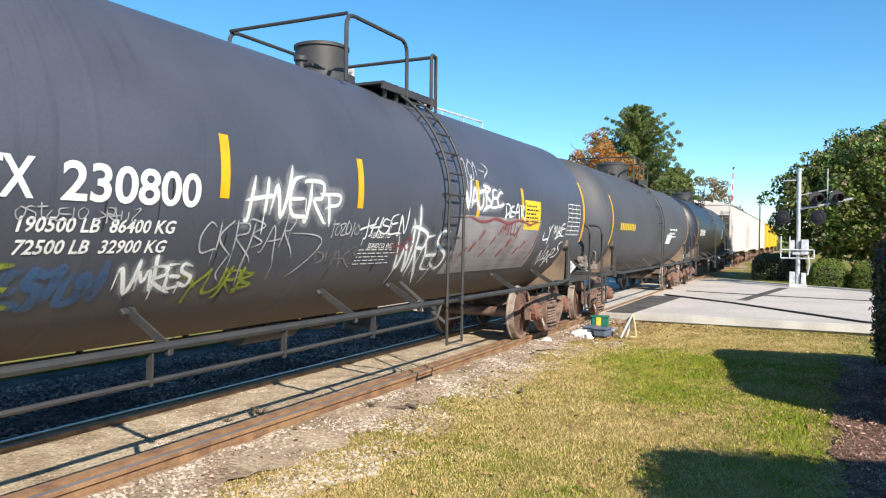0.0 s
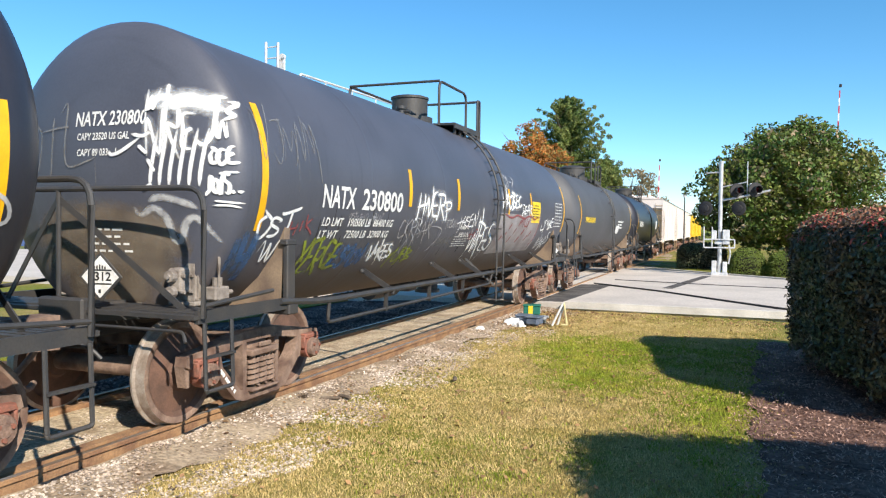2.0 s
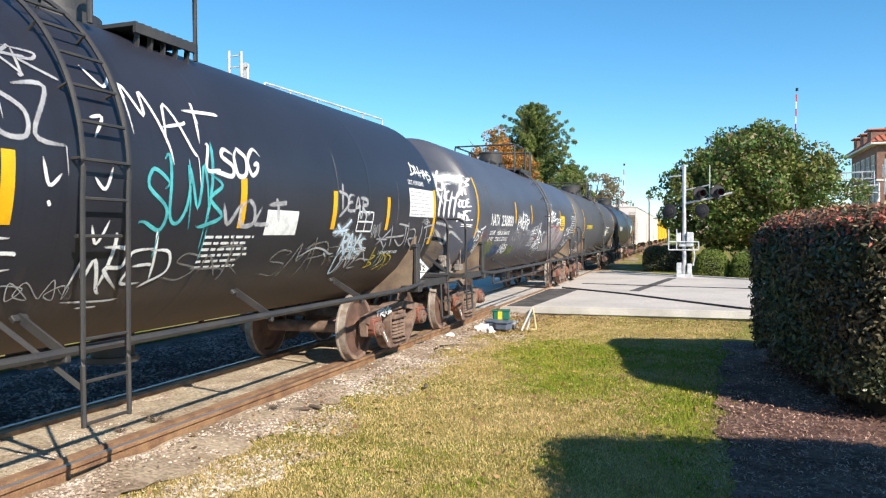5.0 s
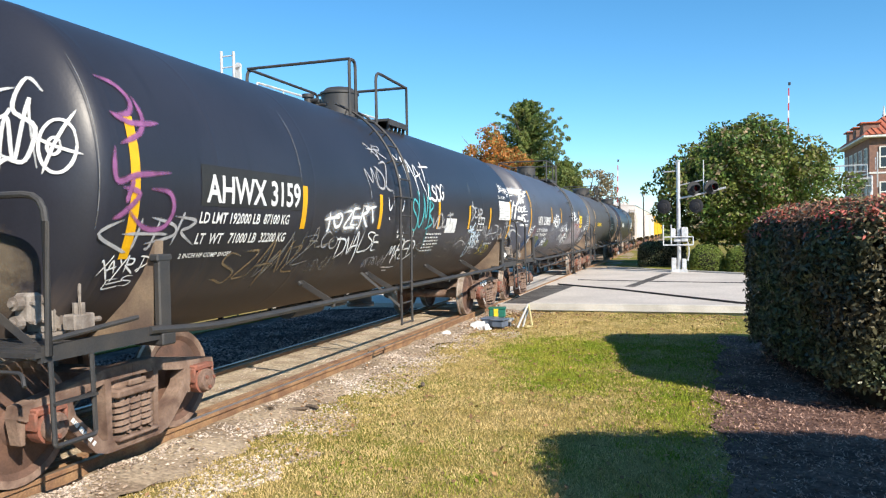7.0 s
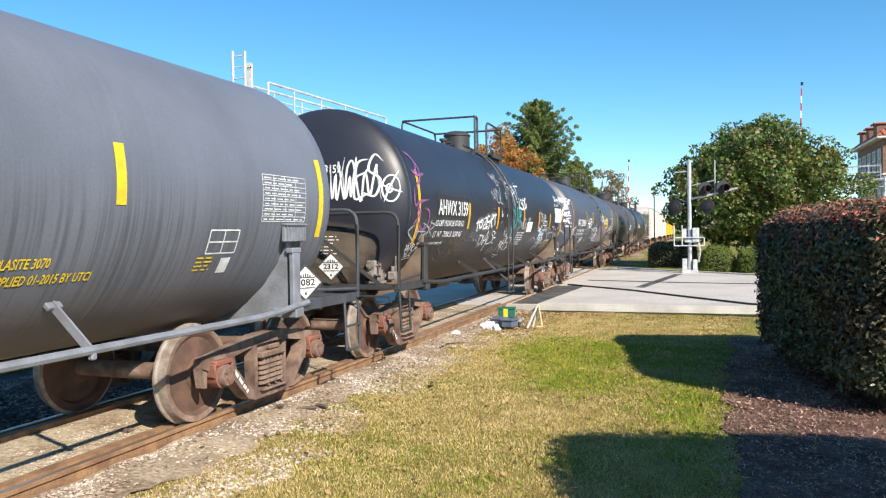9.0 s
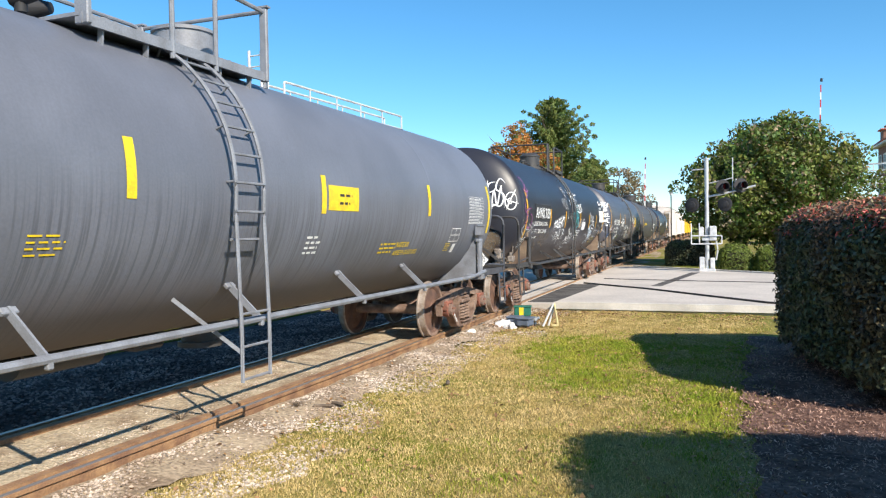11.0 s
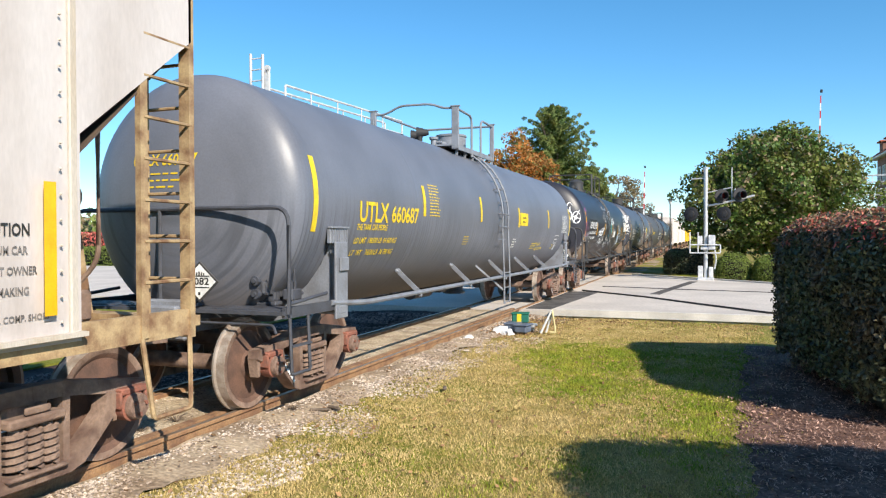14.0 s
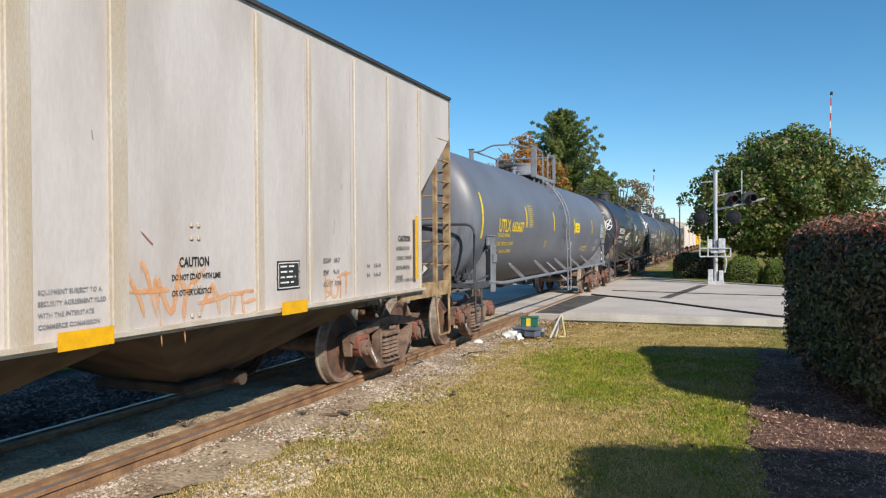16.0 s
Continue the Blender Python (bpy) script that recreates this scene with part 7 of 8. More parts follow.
clipped("box_shrub", 2.4, 3.9, 34.6, 36.3, 1.1, 5000, 0.045, [LEAF_BOX], 14, "green rounded clipped shrub beyond the road", 0.7, 0, -0.12)
clipped("red_shrub", -54, -46, 44, 46.5, 2.4, 5000, 0.12, [LEAF_RED], 15, "red-leaved shrub row across the street", 0.7)
clipped("box_shrub", -50, -40, 41, 43, 1.3, 5000, 0.1, [LEAF_BOX], 17, "green shrub row across the street", 0.5)

rng = np.random.default_rng(21)
n = 16000
pts = np.c_[rng.uniform(-260, 200, n), rng.uniform(165, 200, n), np.zeros(n)]
pts[:, 2] = rng.random(n) ** 1.3 * (4.2 + 1.6 * np.sin(pts[:, 0] * 0.13) + 1.2 * np.sin(pts[:, 0] * 0.041 + 2))
u, w = leaf_axes(rng, n, np.tile([0, -1.0, 0.4], (n, 1)), 0.9, 0.7, 0.7)
tagged(new("far_woods", quads("far_woods", pts, u, w, [LEAF_PINE, LEAF_BARE], (rng.random(n) < 0.35).astype(int))),
       "low distant line of mixed woods", "woods", kind="stuff")
pts = np.c_[rng.uniform(-200, -150, n), rng.uniform(-60, 190, n), np.zeros(n)]
pts[:, 2] = rng.random(n) ** 1.2 * (8 + 2 * np.sin(pts[:, 1] * 0.1))
u, w = leaf_axes(rng, n, np.tile([1.0, 0, 0.4], (n, 1)), 1.0, 0.7, 0.7)
tagged(new("far_woods", quads("far_woods", pts, u, w, [LEAF_PINE, LEAF_BARE], (rng.random(n) < 0.35).astype(int))),
       "distant line of mixed woods across the street", "woods", kind="stuff")


# ---- mulch bed, grass, gravel, litter ----
def bed_edge(y):
    return (0.14 + 0.26 * noise.noise(Vector((2.0, y * 0.55, 1.0))) + 0.12 * noise.noise(Vector((2.0, y * 2.3, 4.0))) + 0.05 * noise.noise(Vector((5.0, y * 11.0, 2.0)))
            + 0.22 * smooth01((y - 10) / 3))


uneven("mulch_bed", MULCH, lambda y: (bed_edge(y) + 0.9 * smooth01((2.2 - y) / 1.6), 6.0 - 1.2 * smooth01((2.2 - y) / 1.6)), 0.6, 14.0, 24, 240,
       lambda x, y: lawn_z(x, y) + 0.022 + 0.02 * noise.noise(Vector((x * 4, y * 4, 3))), "bare reddish-brown bark mulch bed under the hedge", "mulch")
n = 26000
pts = np.c_[rng.uniform(-0.1, 3.2, n), 3.5 + 10.3 * rng.random(n) ** 1.2, np.zeros(n)]
pts = pts[pts[:, 0] > np.array([bed_edge(y) for y in pts[:, 1]]) - 0.10 + rng.normal(0, 0.2, n)]
pts[:, 2] = [lawn_z(x, y) + 0.04 for x, y in pts[:, :2]]
u, w = leaf_axes(rng, len(pts), np.tile([0, 0, 1.0], (len(pts), 1)), 0.019, 0.3, 0.6)
tagged(new("bark_chips", quads("bark_chips", pts, u, w, [CHIP])), "loose bark chips scattered on the bed", "bark chips", kind="stuff")


n = 3500
pts = np.c_[rng.uniform(-0.2, 3.2, n), 3.5 + 9.0 * rng.random(n) ** 1.2, np.zeros(n)]
pts = pts[pts[:, 0] > np.array([bed_edge(y) for y in pts[:, 1]]) - 0.05 + rng.normal(0, 0.2, n)]
pts[:, 2] = [lawn_z(x, y) + 0.045 for x, y in pts[:, :2]]
u, w = leaf_axes(rng, len(pts), np.tile([0, 0, 1.0], (len(pts), 1)), 0.032, 0.10, 0.35)
tagged(new("dry_needles", quads("dry_needles", pts, u, w, [CHIP])), "dry pale needles and stalks strewn on the mulch", "needles", kind="stuff")


def greenness(x, y):
    g = noise.noise(Vector((x * 0.42, y * 0.30, 5.0))) * 0.9 + 0.35 * noise.noise(Vector((x * 1.7, y * 1.4, 1.0)))
    g += 0.30 * noise.noise(Vector((x * 5.0, y * 5.0, 2.0)))
    g += 0.20 * math.exp(-((x + 1.6) / 1.2) ** 2 - ((y - 10.4) / 2.6) ** 2) + 0.30 * math.exp(-((x + 0.3) / 0.5) ** 2 - ((y - 8.2) / 1.5) ** 2)
    g += 0.75 * math.exp(-((x + 1.7) / 0.8) ** 2 - ((y - 9.5) / 1.0) ** 2) + 0.30 * math.exp(-((x + 2.4) / 1.4) ** 2 - ((y - 12.2) / 1.8) ** 2)
    g += 0.35 * smooth01((x + 1.3) / 1.5) - 0.35 * smooth01((y - 14.5) / 1.2) - 0.25 * smooth01((-2.9 - x) / 0.8) - 0.30 * smooth01((7.6 - y) / 2.0)
    return g


def grass(count, seed):
    rng = np.random.default_rng(seed)
    y = 3.4 + 14.2 * rng.random(count) ** 1.7
    x = rng.uniform(-4.4, 1.6, count)
    edge = np.array([gravel_edge(v) for v in y]) + rng.normal(0, 0.5, count)
    bed = np.array([bed_edge(v) for v in y]) + rng.normal(0, 0.24, count)
    keep = (x > edge) & (x < bed)
    x, y = x[keep], y[keep]
    n = len(x)
    z = np.array([lawn_z(a, b) for a, b in zip(x, y)])
    g = np.array([greenness(a, b) for a, b in zip(x, y)]) + rng.normal(0, 0.22, n)
    hgt = rng.uniform(0.012, 0.034, n) * np.where(g > 0.40, 1.25, 0.9)
    a = rng.uniform(0, math.tau, n)
    wd = rng.uniform(0.002, 0.0042, n) * (1 + y / 9)
    lean = rng.uniform(0.1, 1.1, n) * hgt
    b = rng.uniform(0, math.tau, n)
    v = np.empty((n, 3, 3))
    v[:, 0] = np.c_[x - np.cos(a) * wd, y - np.sin(a) * wd, z - 0.004]
    v[:, 1] = np.c_[x + np.cos(a) * wd, y + np.sin(a) * wd, z - 0.004]
    v[:, 2] = np.c_[x + np.cos(b) * lean, y + np.sin(b) * lean, z + hgt]
    me = bpy.data.meshes.new("grass")
    me.from_pydata(v.reshape(-1, 3).tolist(), [], np.arange(n * 3).reshape(-1, 3).tolist())
    me.materials.append(BLADE_DRY), me.materials.append(BLADE_GREEN)
    me.polygons.foreach_set("material_index", (g > 0.40).astype(np.int32))
    return tagged(new("grass", me), "short mown grass blades, straw-dry and green in patches", "grass", kind="stuff")


grass(340000, 31)


def stones(name, xs, ys, zs, size, mat, seed, label, category):
    """Loose broken stones, each a small uneven lump."""
    rng = np.random.default_rng(seed)
    n = len(xs)
    base = np.array([(1, 0, 0), (-1, 0, 0), (0, 1, 0), (0, -1, 0), (0, 0, 1), (0, 0, -1)], float)
    tri = np.array([(0, 2, 4), (2, 1, 4), (1, 3, 4), (3, 0, 4), (2, 0, 5), (1, 2, 5), (3, 1, 5), (0, 3, 5)])
    a = rng.uniform(0, math.tau, n)
    s = size * rng.uniform(0.5, 1.5, n)[:, None, None]
    v = base[None] * rng.uniform(0.55, 1.2, (n, 6, 1)) + rng.normal(0, 0.18, (n, 6, 3))
    v[:, :, 2] *= 0.6
    c, sn = np.cos(a)[:, None], np.sin(a)[:, None]
    v = np.stack([v[:, :, 0] * c - v[:, :, 1] * sn, v[:, :, 0] * sn + v[:, :, 1] * c, v[:, :, 2]], 2) * s
    v += np.stack([xs, ys, zs], 1)[:, None, :]
    me = bpy.data.meshes.new(name)
    me.from_pydata(v.reshape(-1, 3).tolist(), [], (tri[None] + 6 * np.arange(n)[:, None, None]).reshape(-1, 3).tolist())
    me.materials.append(mat)
    return tagged(new(name, me), label, category, kind="stuff")


n = 30000
ys = 2.5 + 15 * rng.random(n) ** 1.35
ed = np.array([gravel_edge(v) for v in ys])
xs = np.array([XC + bend(v) + 0.86 for v in ys]) + rng.random(n) ** 1.1 * (ed + 0.75 - np.array([XC + bend(v) + 0.86 for v in ys]))
patchy = np.array([noise.noise(Vector((a * 1.6, b * 1.1, 6.0))) + 0.5 * noise.noise(Vector((a * 4, b * 4, 2.0))) for a, b in zip(xs, ys)]) + rng.normal(0, 0.25, n) > 0.02
xs, ys, ed = xs[patchy], ys[patchy], ed[patchy]
stones("ballast_stones", xs, ys, np.array([max(ballast_z(a, b), lawn_z(a, b) if a > e else -1) + 0.006 for a, b, e in zip(xs, ys, ed)]), 0.015, STONE, 32,
       "pale broken stones scattered beside the rail", "stones")
n = 5000
ys = rng.uniform(-9.0, 2.6, n)
xs = XC + 0.86 + rng.random(n) * 0.8
stones("ballast_stones", xs, ys, np.array([ballast_z(a, b) + 0.006 for a, b in zip(xs, ys)]), 0.015, STONE, 35, "pale broken stones scattered beside the rail", "stones")
n = 20000
ys = 1.5 + 16 * rng.random(n) ** 1.2
xs = XC + np.array([bend(v) for v in ys]) + rng.uniform(-0.56, 0.56, n)
stones("ballast_stones", xs, ys, np.full(n, -0.055), 0.013, STONE, 33, "pale broken stones between the rails", "stones")
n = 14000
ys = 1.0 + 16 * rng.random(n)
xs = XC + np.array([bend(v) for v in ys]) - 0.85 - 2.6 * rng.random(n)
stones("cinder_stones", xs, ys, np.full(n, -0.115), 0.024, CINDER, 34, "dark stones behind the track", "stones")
n = 1500
pts = np.c_[rng.uniform(-4.5, 0.6, n), rng.uniform(3.6, 17.4, n), np.zeros(n)]
more = np.c_[rng.normal(-4.0, 0.45, 1300), rng.normal(15.6, 1.2, 1300), np.zeros(1300)]
far = np.c_[rng.uniform(-4.2, 2.5, 900), rng.normal(16.9, 0.5, 900), np.zeros(900)]
pts = np.r_[pts, more, far]
pts = pts[(pts[:, 1] < 17.6) & (pts[:, 0] > np.array([XC + bend(v) + 0.85 for v in pts[:, 1]]))]
pts[:, 2] = [max(lawn_z(a, b) + 0.03, ballast_z(a, b) + 0.02 if a < gravel_edge(b) else -1) for a, b in pts[:, :2]]
u, w = leaf_axes(rng, len(pts), np.tile([0, 0, 1.0], (len(pts), 1)), 0.026, 0.6, 0.4)
tagged(new("fallen_leaves", quads("fallen_leaves", pts, u, w, [LEAF_FALLEN])), "dry brown leaves scattered over lawn and gravel", "leaves", kind="stuff")


# ---- level-crossing signal beyond the road ----
def crossing_signal():
    sig = tagged(new("crossing_signal"), "galvanised railway crossing signal with black light discs beside the road", "crossing signal")
    sig.matrix_basis = pose(-0.85, 33.0, -0.06)
    bm = bmesh.new()
    rod(bm, (0, 0, 0.1), (0, 0, 4.72), 0.085, 14)
    rod(bm, (0, 0, 4.72), (0, 0, 4.78), 0.12, 14)
    part("mast", done("mast", bm, GALV, True), sig)
    bm = bmesh.new()
    box(bm, (0, 0, 0.06), (0.66, 0.5, 0.16), None, 0.03)
    box(bm, (-0.21, -0.05, 0.38), (0.20, 0.24, 0.50), None, 0.02)
    box(bm, (0.21, -0.05, 0.36), (0.18, 0.24, 0.46), None, 0.02)
    part("base", done("base", bm, ALU), sig)
    bm = bmesh.new()
    box(bm, (0.24, -0.10, 1.62), (0.28, 0.34, 0.62), None, 0.03)
    box(bm, (-0.22, -0.10, 1.70), (0.18, 0.26, 0.40), None, 0.03)
    box(bm, (0.05, -0.16, 1.38), (0.50, 0.16, 0.14), None, 0.02)
    part("gate_mechanism", done("gate_mechanism", bm, ALU), sig, None, "pale grey gate mechanism box")
    bm = bmesh.new()
    for z in (1.18, 1.52):
        pipe(bm, [(-0.62, -0.3, z), (0.58, -0.3, z)], 0.028)
    for x in (-0.62, -0.30, 0.58):
        pipe(bm, [(x, -0.3, 1.18), (x, -0.3, 2.05 if x < 0.5 else 1.52)], 0.026)
    part("counterweight_arm", done("counterweight_arm", bm, ALU), sig)
    bm = bmesh.new()
    pipe(bm, [(0.35, -0.05, 0.5), (0.42, -0.05, 0.9), (0.36, -0.05, 1.3)], 0.035)
    part("cable_conduit", done("cable_conduit", bm, GALV), sig)
    bm = bmesh.new()
    pipe(bm, [(0, 0, 3.15), (0.6, -0.1, 3.25), (1.9, -0.1, 3.55)], 0.045)
    pipe(bm, [(0, 0, 3.7), (1.0, -0.05, 3.9)], 0.025)
    pipe(bm, [(-0.6, 0, 4.30), (0, 0, 4.33)], 0.025)
    pipe(bm, [(1.02, 0, 3.2), (1.02, 0, 4.75)], 0.022)
    part("light_bracket", done("light_bracket", bm, GALV), sig)
    for x, z in ((0.62, 3.55), (1.32, 3.58), (-0.60, 2.82), (0.70, 2.82)):
        bm = bmesh.new()
        lathe(bm, [(1e-5, -0.05), (0.29, -0.05), (0.305, -0.03), (0.29, -0.02), (0.16, -0.02), (0.15, 0.05), (1e-5, 0.07)], 26, "Y")
        hood = [(0.14, -0.05), (0.155, -0.35), (0.145, -0.35), (0.13, -0.05)]
        lathe(bm, hood, 20, "Y")
        d = part("light_disc", done("light_disc", bm, SIGNAL_BLACK, True), sig, pose(x, -0.12, z, 0, 0, 25 if z > 3 else 160), "black round signal light with hood")
        bm = bmesh.new()
        lathe(bm, [(1e-5, -0.075), (0.09, -0.07), (0.14, -0.055)], 18, "Y")
        part("lens", done("lens", bm, LENS_RED, True), d)
    bm = bmesh.new()
    rod(bm, (1.15, -0.1, 3.55), (1.15, -0.1, 3.85), 0.10, 10, 0.04)
    part("bell", done("bell", bm, GALV), sig)


crossing_signal()


def raised_gate(x, y, z0, h, label):
    gate = tagged(new("crossing_gate"), label, "crossing gate")
    gate.matrix_basis = pose(x, y, 0)
    bm = bmesh.new()
    rod(bm, (0, 0, -0.1), (0, 0, z0), 0.09, 12)
    part("mast", done("mast", bm, GALV, True), gate)
    n = int((h - z0) / 0.42)
    for k in range(n):
        bm = bmesh.new()
        box(bm, (0.02 * k * 0.45, 0, z0 + 0.42 * (k + 0.5)), (0.11 - 0.05 * k / n, 0.05, 0.42))
        part("arm_section", done("arm_section", bm, GATE_RED if k % 2 else WHITE), gate)
    bm = bmesh.new()
    rod(bm, (0.01 * n, 0, h - 0.05), (0.01 * n + 0.02, 0, h + 0.12), 0.07, 8)
    part("arm_light", done("arm_light", bm, SIGNAL_BLACK), gate)


raised_gate(4.75, 46.5, 3.0, 9.95, "raised red and white crossing gate arm behind the tree")
raised_gate(-6.15, 60, 3.6, 7.3, "raised red and white crossing gate arm beyond the train")


def lamp_post(x, y, h, label):
    lamp = tagged(new("street_lamp"), label, "street lamp")
    lamp.matrix_basis = pose(x, y, -0.1)
    bm = bmesh.new()
    rod(bm, (0, 0, 0), (0, 0, h), 0.06, 10, 0.045)
    rod(bm, (0, 0, 0), (0, 0, 0.25), 0.12, 10)
    part("post", done("post", bm, SIGNAL_BLACK, True), lamp)
    bm = bmesh.new()
    rod(bm, (0, 0, h), (0, 0, h + 0.28), 0.10, 10, 0.17)
    part("lantern", done("lantern", bm, ALU, True), lamp)
    bm = bmesh.new()
    rod(bm, (0, 0, h + 0.28), (0, 0, h + 0.42), 0.30, 12, 0.05)
    part("cap", done("cap", bm, SIGNAL_BLACK, True), lamp)


lamp_post(3.1, 32.0, 2.2, "short black post lamp by the shrubs")
lamp_post(-4.3, 62, 4.6, "black post lamp far beyond the road")


# ---- cantilever signal bridges ----
def cantilever(x, y, z, length, turn, label):
    """A mast with an aluminium walkway arm out over the road."""
    br = tagged(new("cantilever_signal"), label, "signal bridge")
    br.matrix_basis = pose(x, y, -0.1, 0, 0, turn)
    bm = bmesh.new()
    rod(bm, (0, 0, 0), (0, 0, z + 0.2), 0.14, 14)
    rod(bm, (-0.35, -0.4, z - 0.6), (-0.35, -0.4, z + 1.75), 0.04, 10)
    rod(bm, (0.05, -0.4, z - 0.6), (0.05, -0.4, z + 1.7), 0.04, 10)
    for k in range(8):
        rod(bm, (-0.35, -0.4, z - 0.5 + 0.3 * k), (0.05, -0.4, z - 0.5 + 0.3 * k), 0.02, 6)
    box(bm, (0.12, -0.3, z + 0.95), (0.20, 0.06, 0.75), None, 0.03)
    rod(bm, (0.12, -0.27, z + 1.32), (0.12, -0.33, z + 1.32), 0.10, 14)
    part("mast", done("mast", bm, ALU, True), br)
    bm = bmesh.new()
    for a in (-0.35, 0.35):
        pipe(bm, [(a, 0, z), (a, length, z)], 0.05)
        pipe(bm, [(a, 0, z - 0.5), (a, length, z - 0.25)], 0.04)
        n = int(length / 0.8)
        for k in range(n):
            f = length * k / n
            rod(bm, (a, f, z), (a, f + length / n, z - 0.45), 0.025, 6)
    for k in range(int(length / 0.12)):
        box(bm, (0, 0.12 * k, z + 0.04), (0.7, 0.05, 0.03))
    part("arm", done("arm", bm, ALU), br, None, "trussed aluminium walkway arm")
    bm = bmesh.new()
    for a in (-0.35, 0.35):
        pipe(bm, [(a, 0.2, z), (a, 0.2, z + 0.95), (a, length, z + 0.95), (a, length, z)], 0.034, 6, 0.05)
        pipe(bm, [(a, 0.2, z + 0.5), (a, length, z + 0.5)], 0.022, 6)
        for k in range(1, 5):
            rod(bm, (a, length * k / 5, z), (a, length * k / 5, z + 0.95), 0.022, 6)
    part("railing", done("railing", bm, ALU), br)
    for f in (length * 0.72, length * 0.95):
        bm = bmesh.new()
        lathe(bm, [(1e-5, -0.05), (0.29, -0.05), (0.30, 0.0), (0.16, 0.0), (1e-5, 0.1)], 20, "X")
        part("light_disc", done("light_disc", bm, SIGNAL_BLACK, True), br, pose(0.55, f, z + 0.15), "black round signal light")


cantilever(-11.75, 17.3, 5.15, 7.2, -3, "white aluminium cantilever signal bridge behind the train")
cantilever(11.0, 57.0, 5.1, 4.6, 80, "white aluminium cantilever signal bridge by the brick building")


# ---- brick building ----
def building():
    b = tagged(new("brick_building"), "three-storey brown brick building with a red tiled hip roof", "building")
    b.matrix_basis = pose(15.6, 81.3, -0.2)
    W, D, H = 24.0, 13.0, 10.5
    bm = bmesh.new()
    box(bm, (W / 2, D / 2, H / 2), (W, D, H))
    part("wall", done("wall", bm, BRICK_BROWN), b)
    for z in (3.7, 7.1):
        bm = bmesh.new()
        box(bm, (W / 2, D / 2, z), (W + 0.12, D + 0.12, 0.18), None, 0.02)
        part("string_course", done("string_course", bm, TRIM_WHITE), b, None, "pale stone string course")
    bm = bmesh.new()
    box(bm, (W / 2, D / 2, H + 0.12), (W + 1.3, D + 1.3, 0.26), None, 0.05)
    part("eave", done("eave", bm, TRIM_WHITE), b, None, "wide white boxed eave")
    o, z, top = 0.7, H + 0.26, H + 2.9
    bm = bmesh.new()
    e = [bm.verts.new(p) for p in ((-o, -o, z), (W + o, -o, z), (W + o, D + o, z), (-o, D + o, z))]
    r = [bm.verts.new((2.6, D / 2, top)), bm.verts.new((W - 2.6, D / 2, top))]
    for f in ((e[0], e[1], r[1], r[0]), (e[1], e[2], r[1]), (e[2], e[3], r[0], r[1]), (e[3], e[0], r[0])):
        bm.faces.new(f)
    bm.faces.new(e[::-1])
    roof = part("roof", done("roof", bm, ROOF_RED), b, None, "red clay tile roof")
    foot, head = [Vector((x, -o, z + 0.03)) for x in np.arange(0.0, W, 0.55)], D / 2
    for p in foot:                                # rolls of tile running up the front slope
        k = min(1.0, (p.x + o) / (2.6 + o), (W + o - p.x) / (2.6 + o))
        bm = bmesh.new()
        rod(bm, p, p + Vector((0, (head + o) * k * 0.99, (top - z) * k * 0.99)), 0.07, 6)
        part("tile_row", done("tile_row", bm, ROOF_RED), roof)
    bm = bmesh.new()
    rod(bm, (2.6, D / 2, top), (2.6, D / 2, top + 1.1), 0.16, 8, 0.02)
    part("finial", done("finial", bm, TRIM_WHITE), roof)
    for k in range(3):
        bm = bmesh.new()
        box(bm, (0.5, 2.4 + 3.6 * k, z + 0.75), (1.5, 1.5, 1.2), None, 0.05)
        d = part("dormer", done("dormer", bm, BRICK_BROWN), roof)
        bm = bmesh.new()
        box(bm, (0.45, 2.4 + 3.6 * k, z + 1.42), (1.9, 1.9, 0.16), None, 0.04)
        part("dormer_roof", done("dormer_roof", bm, ROOF_RED), d)
    for fl in (0.9, 4.2, 7.6):
        for side, count, gap in ((0, 9, 2.6), (1, 5, 2.5)):
            for k in range(count):
                x, y = (1.5 + gap * k, -0.02) if side == 0 else (-0.02, 1.5 + gap * k)
                win = part("window", None, b, pose(x, y, fl, 0, 0, 0 if side == 0 else -90))
                bm = bmesh.new()
                for dx in (-0.62, 0.62):
                    box(bm, (dx, 0, 1.0), (0.14, 0.14, 2.1), None, 0.02)
                for dz in (0.0, 1.05, 2.0):
                    box(bm, (0, 0, dz), (1.36, 0.13, 0.13), None, 0.02)
                box(bm, (0, 0.0, 1.0), (0.08, 0.12, 2.0))
                part("frame", done("frame", bm, TRIM_WHITE), win)
                for i in (-0.30, 0.30):
                    for j in (0.53, 1.53):
                        bm = bmesh.new()
                        box(bm, (i, -0.01, j), (0.56, 0.03, 0.95))
                        part("pane", done("pane", bm, GLASS_DARK), win)


building()


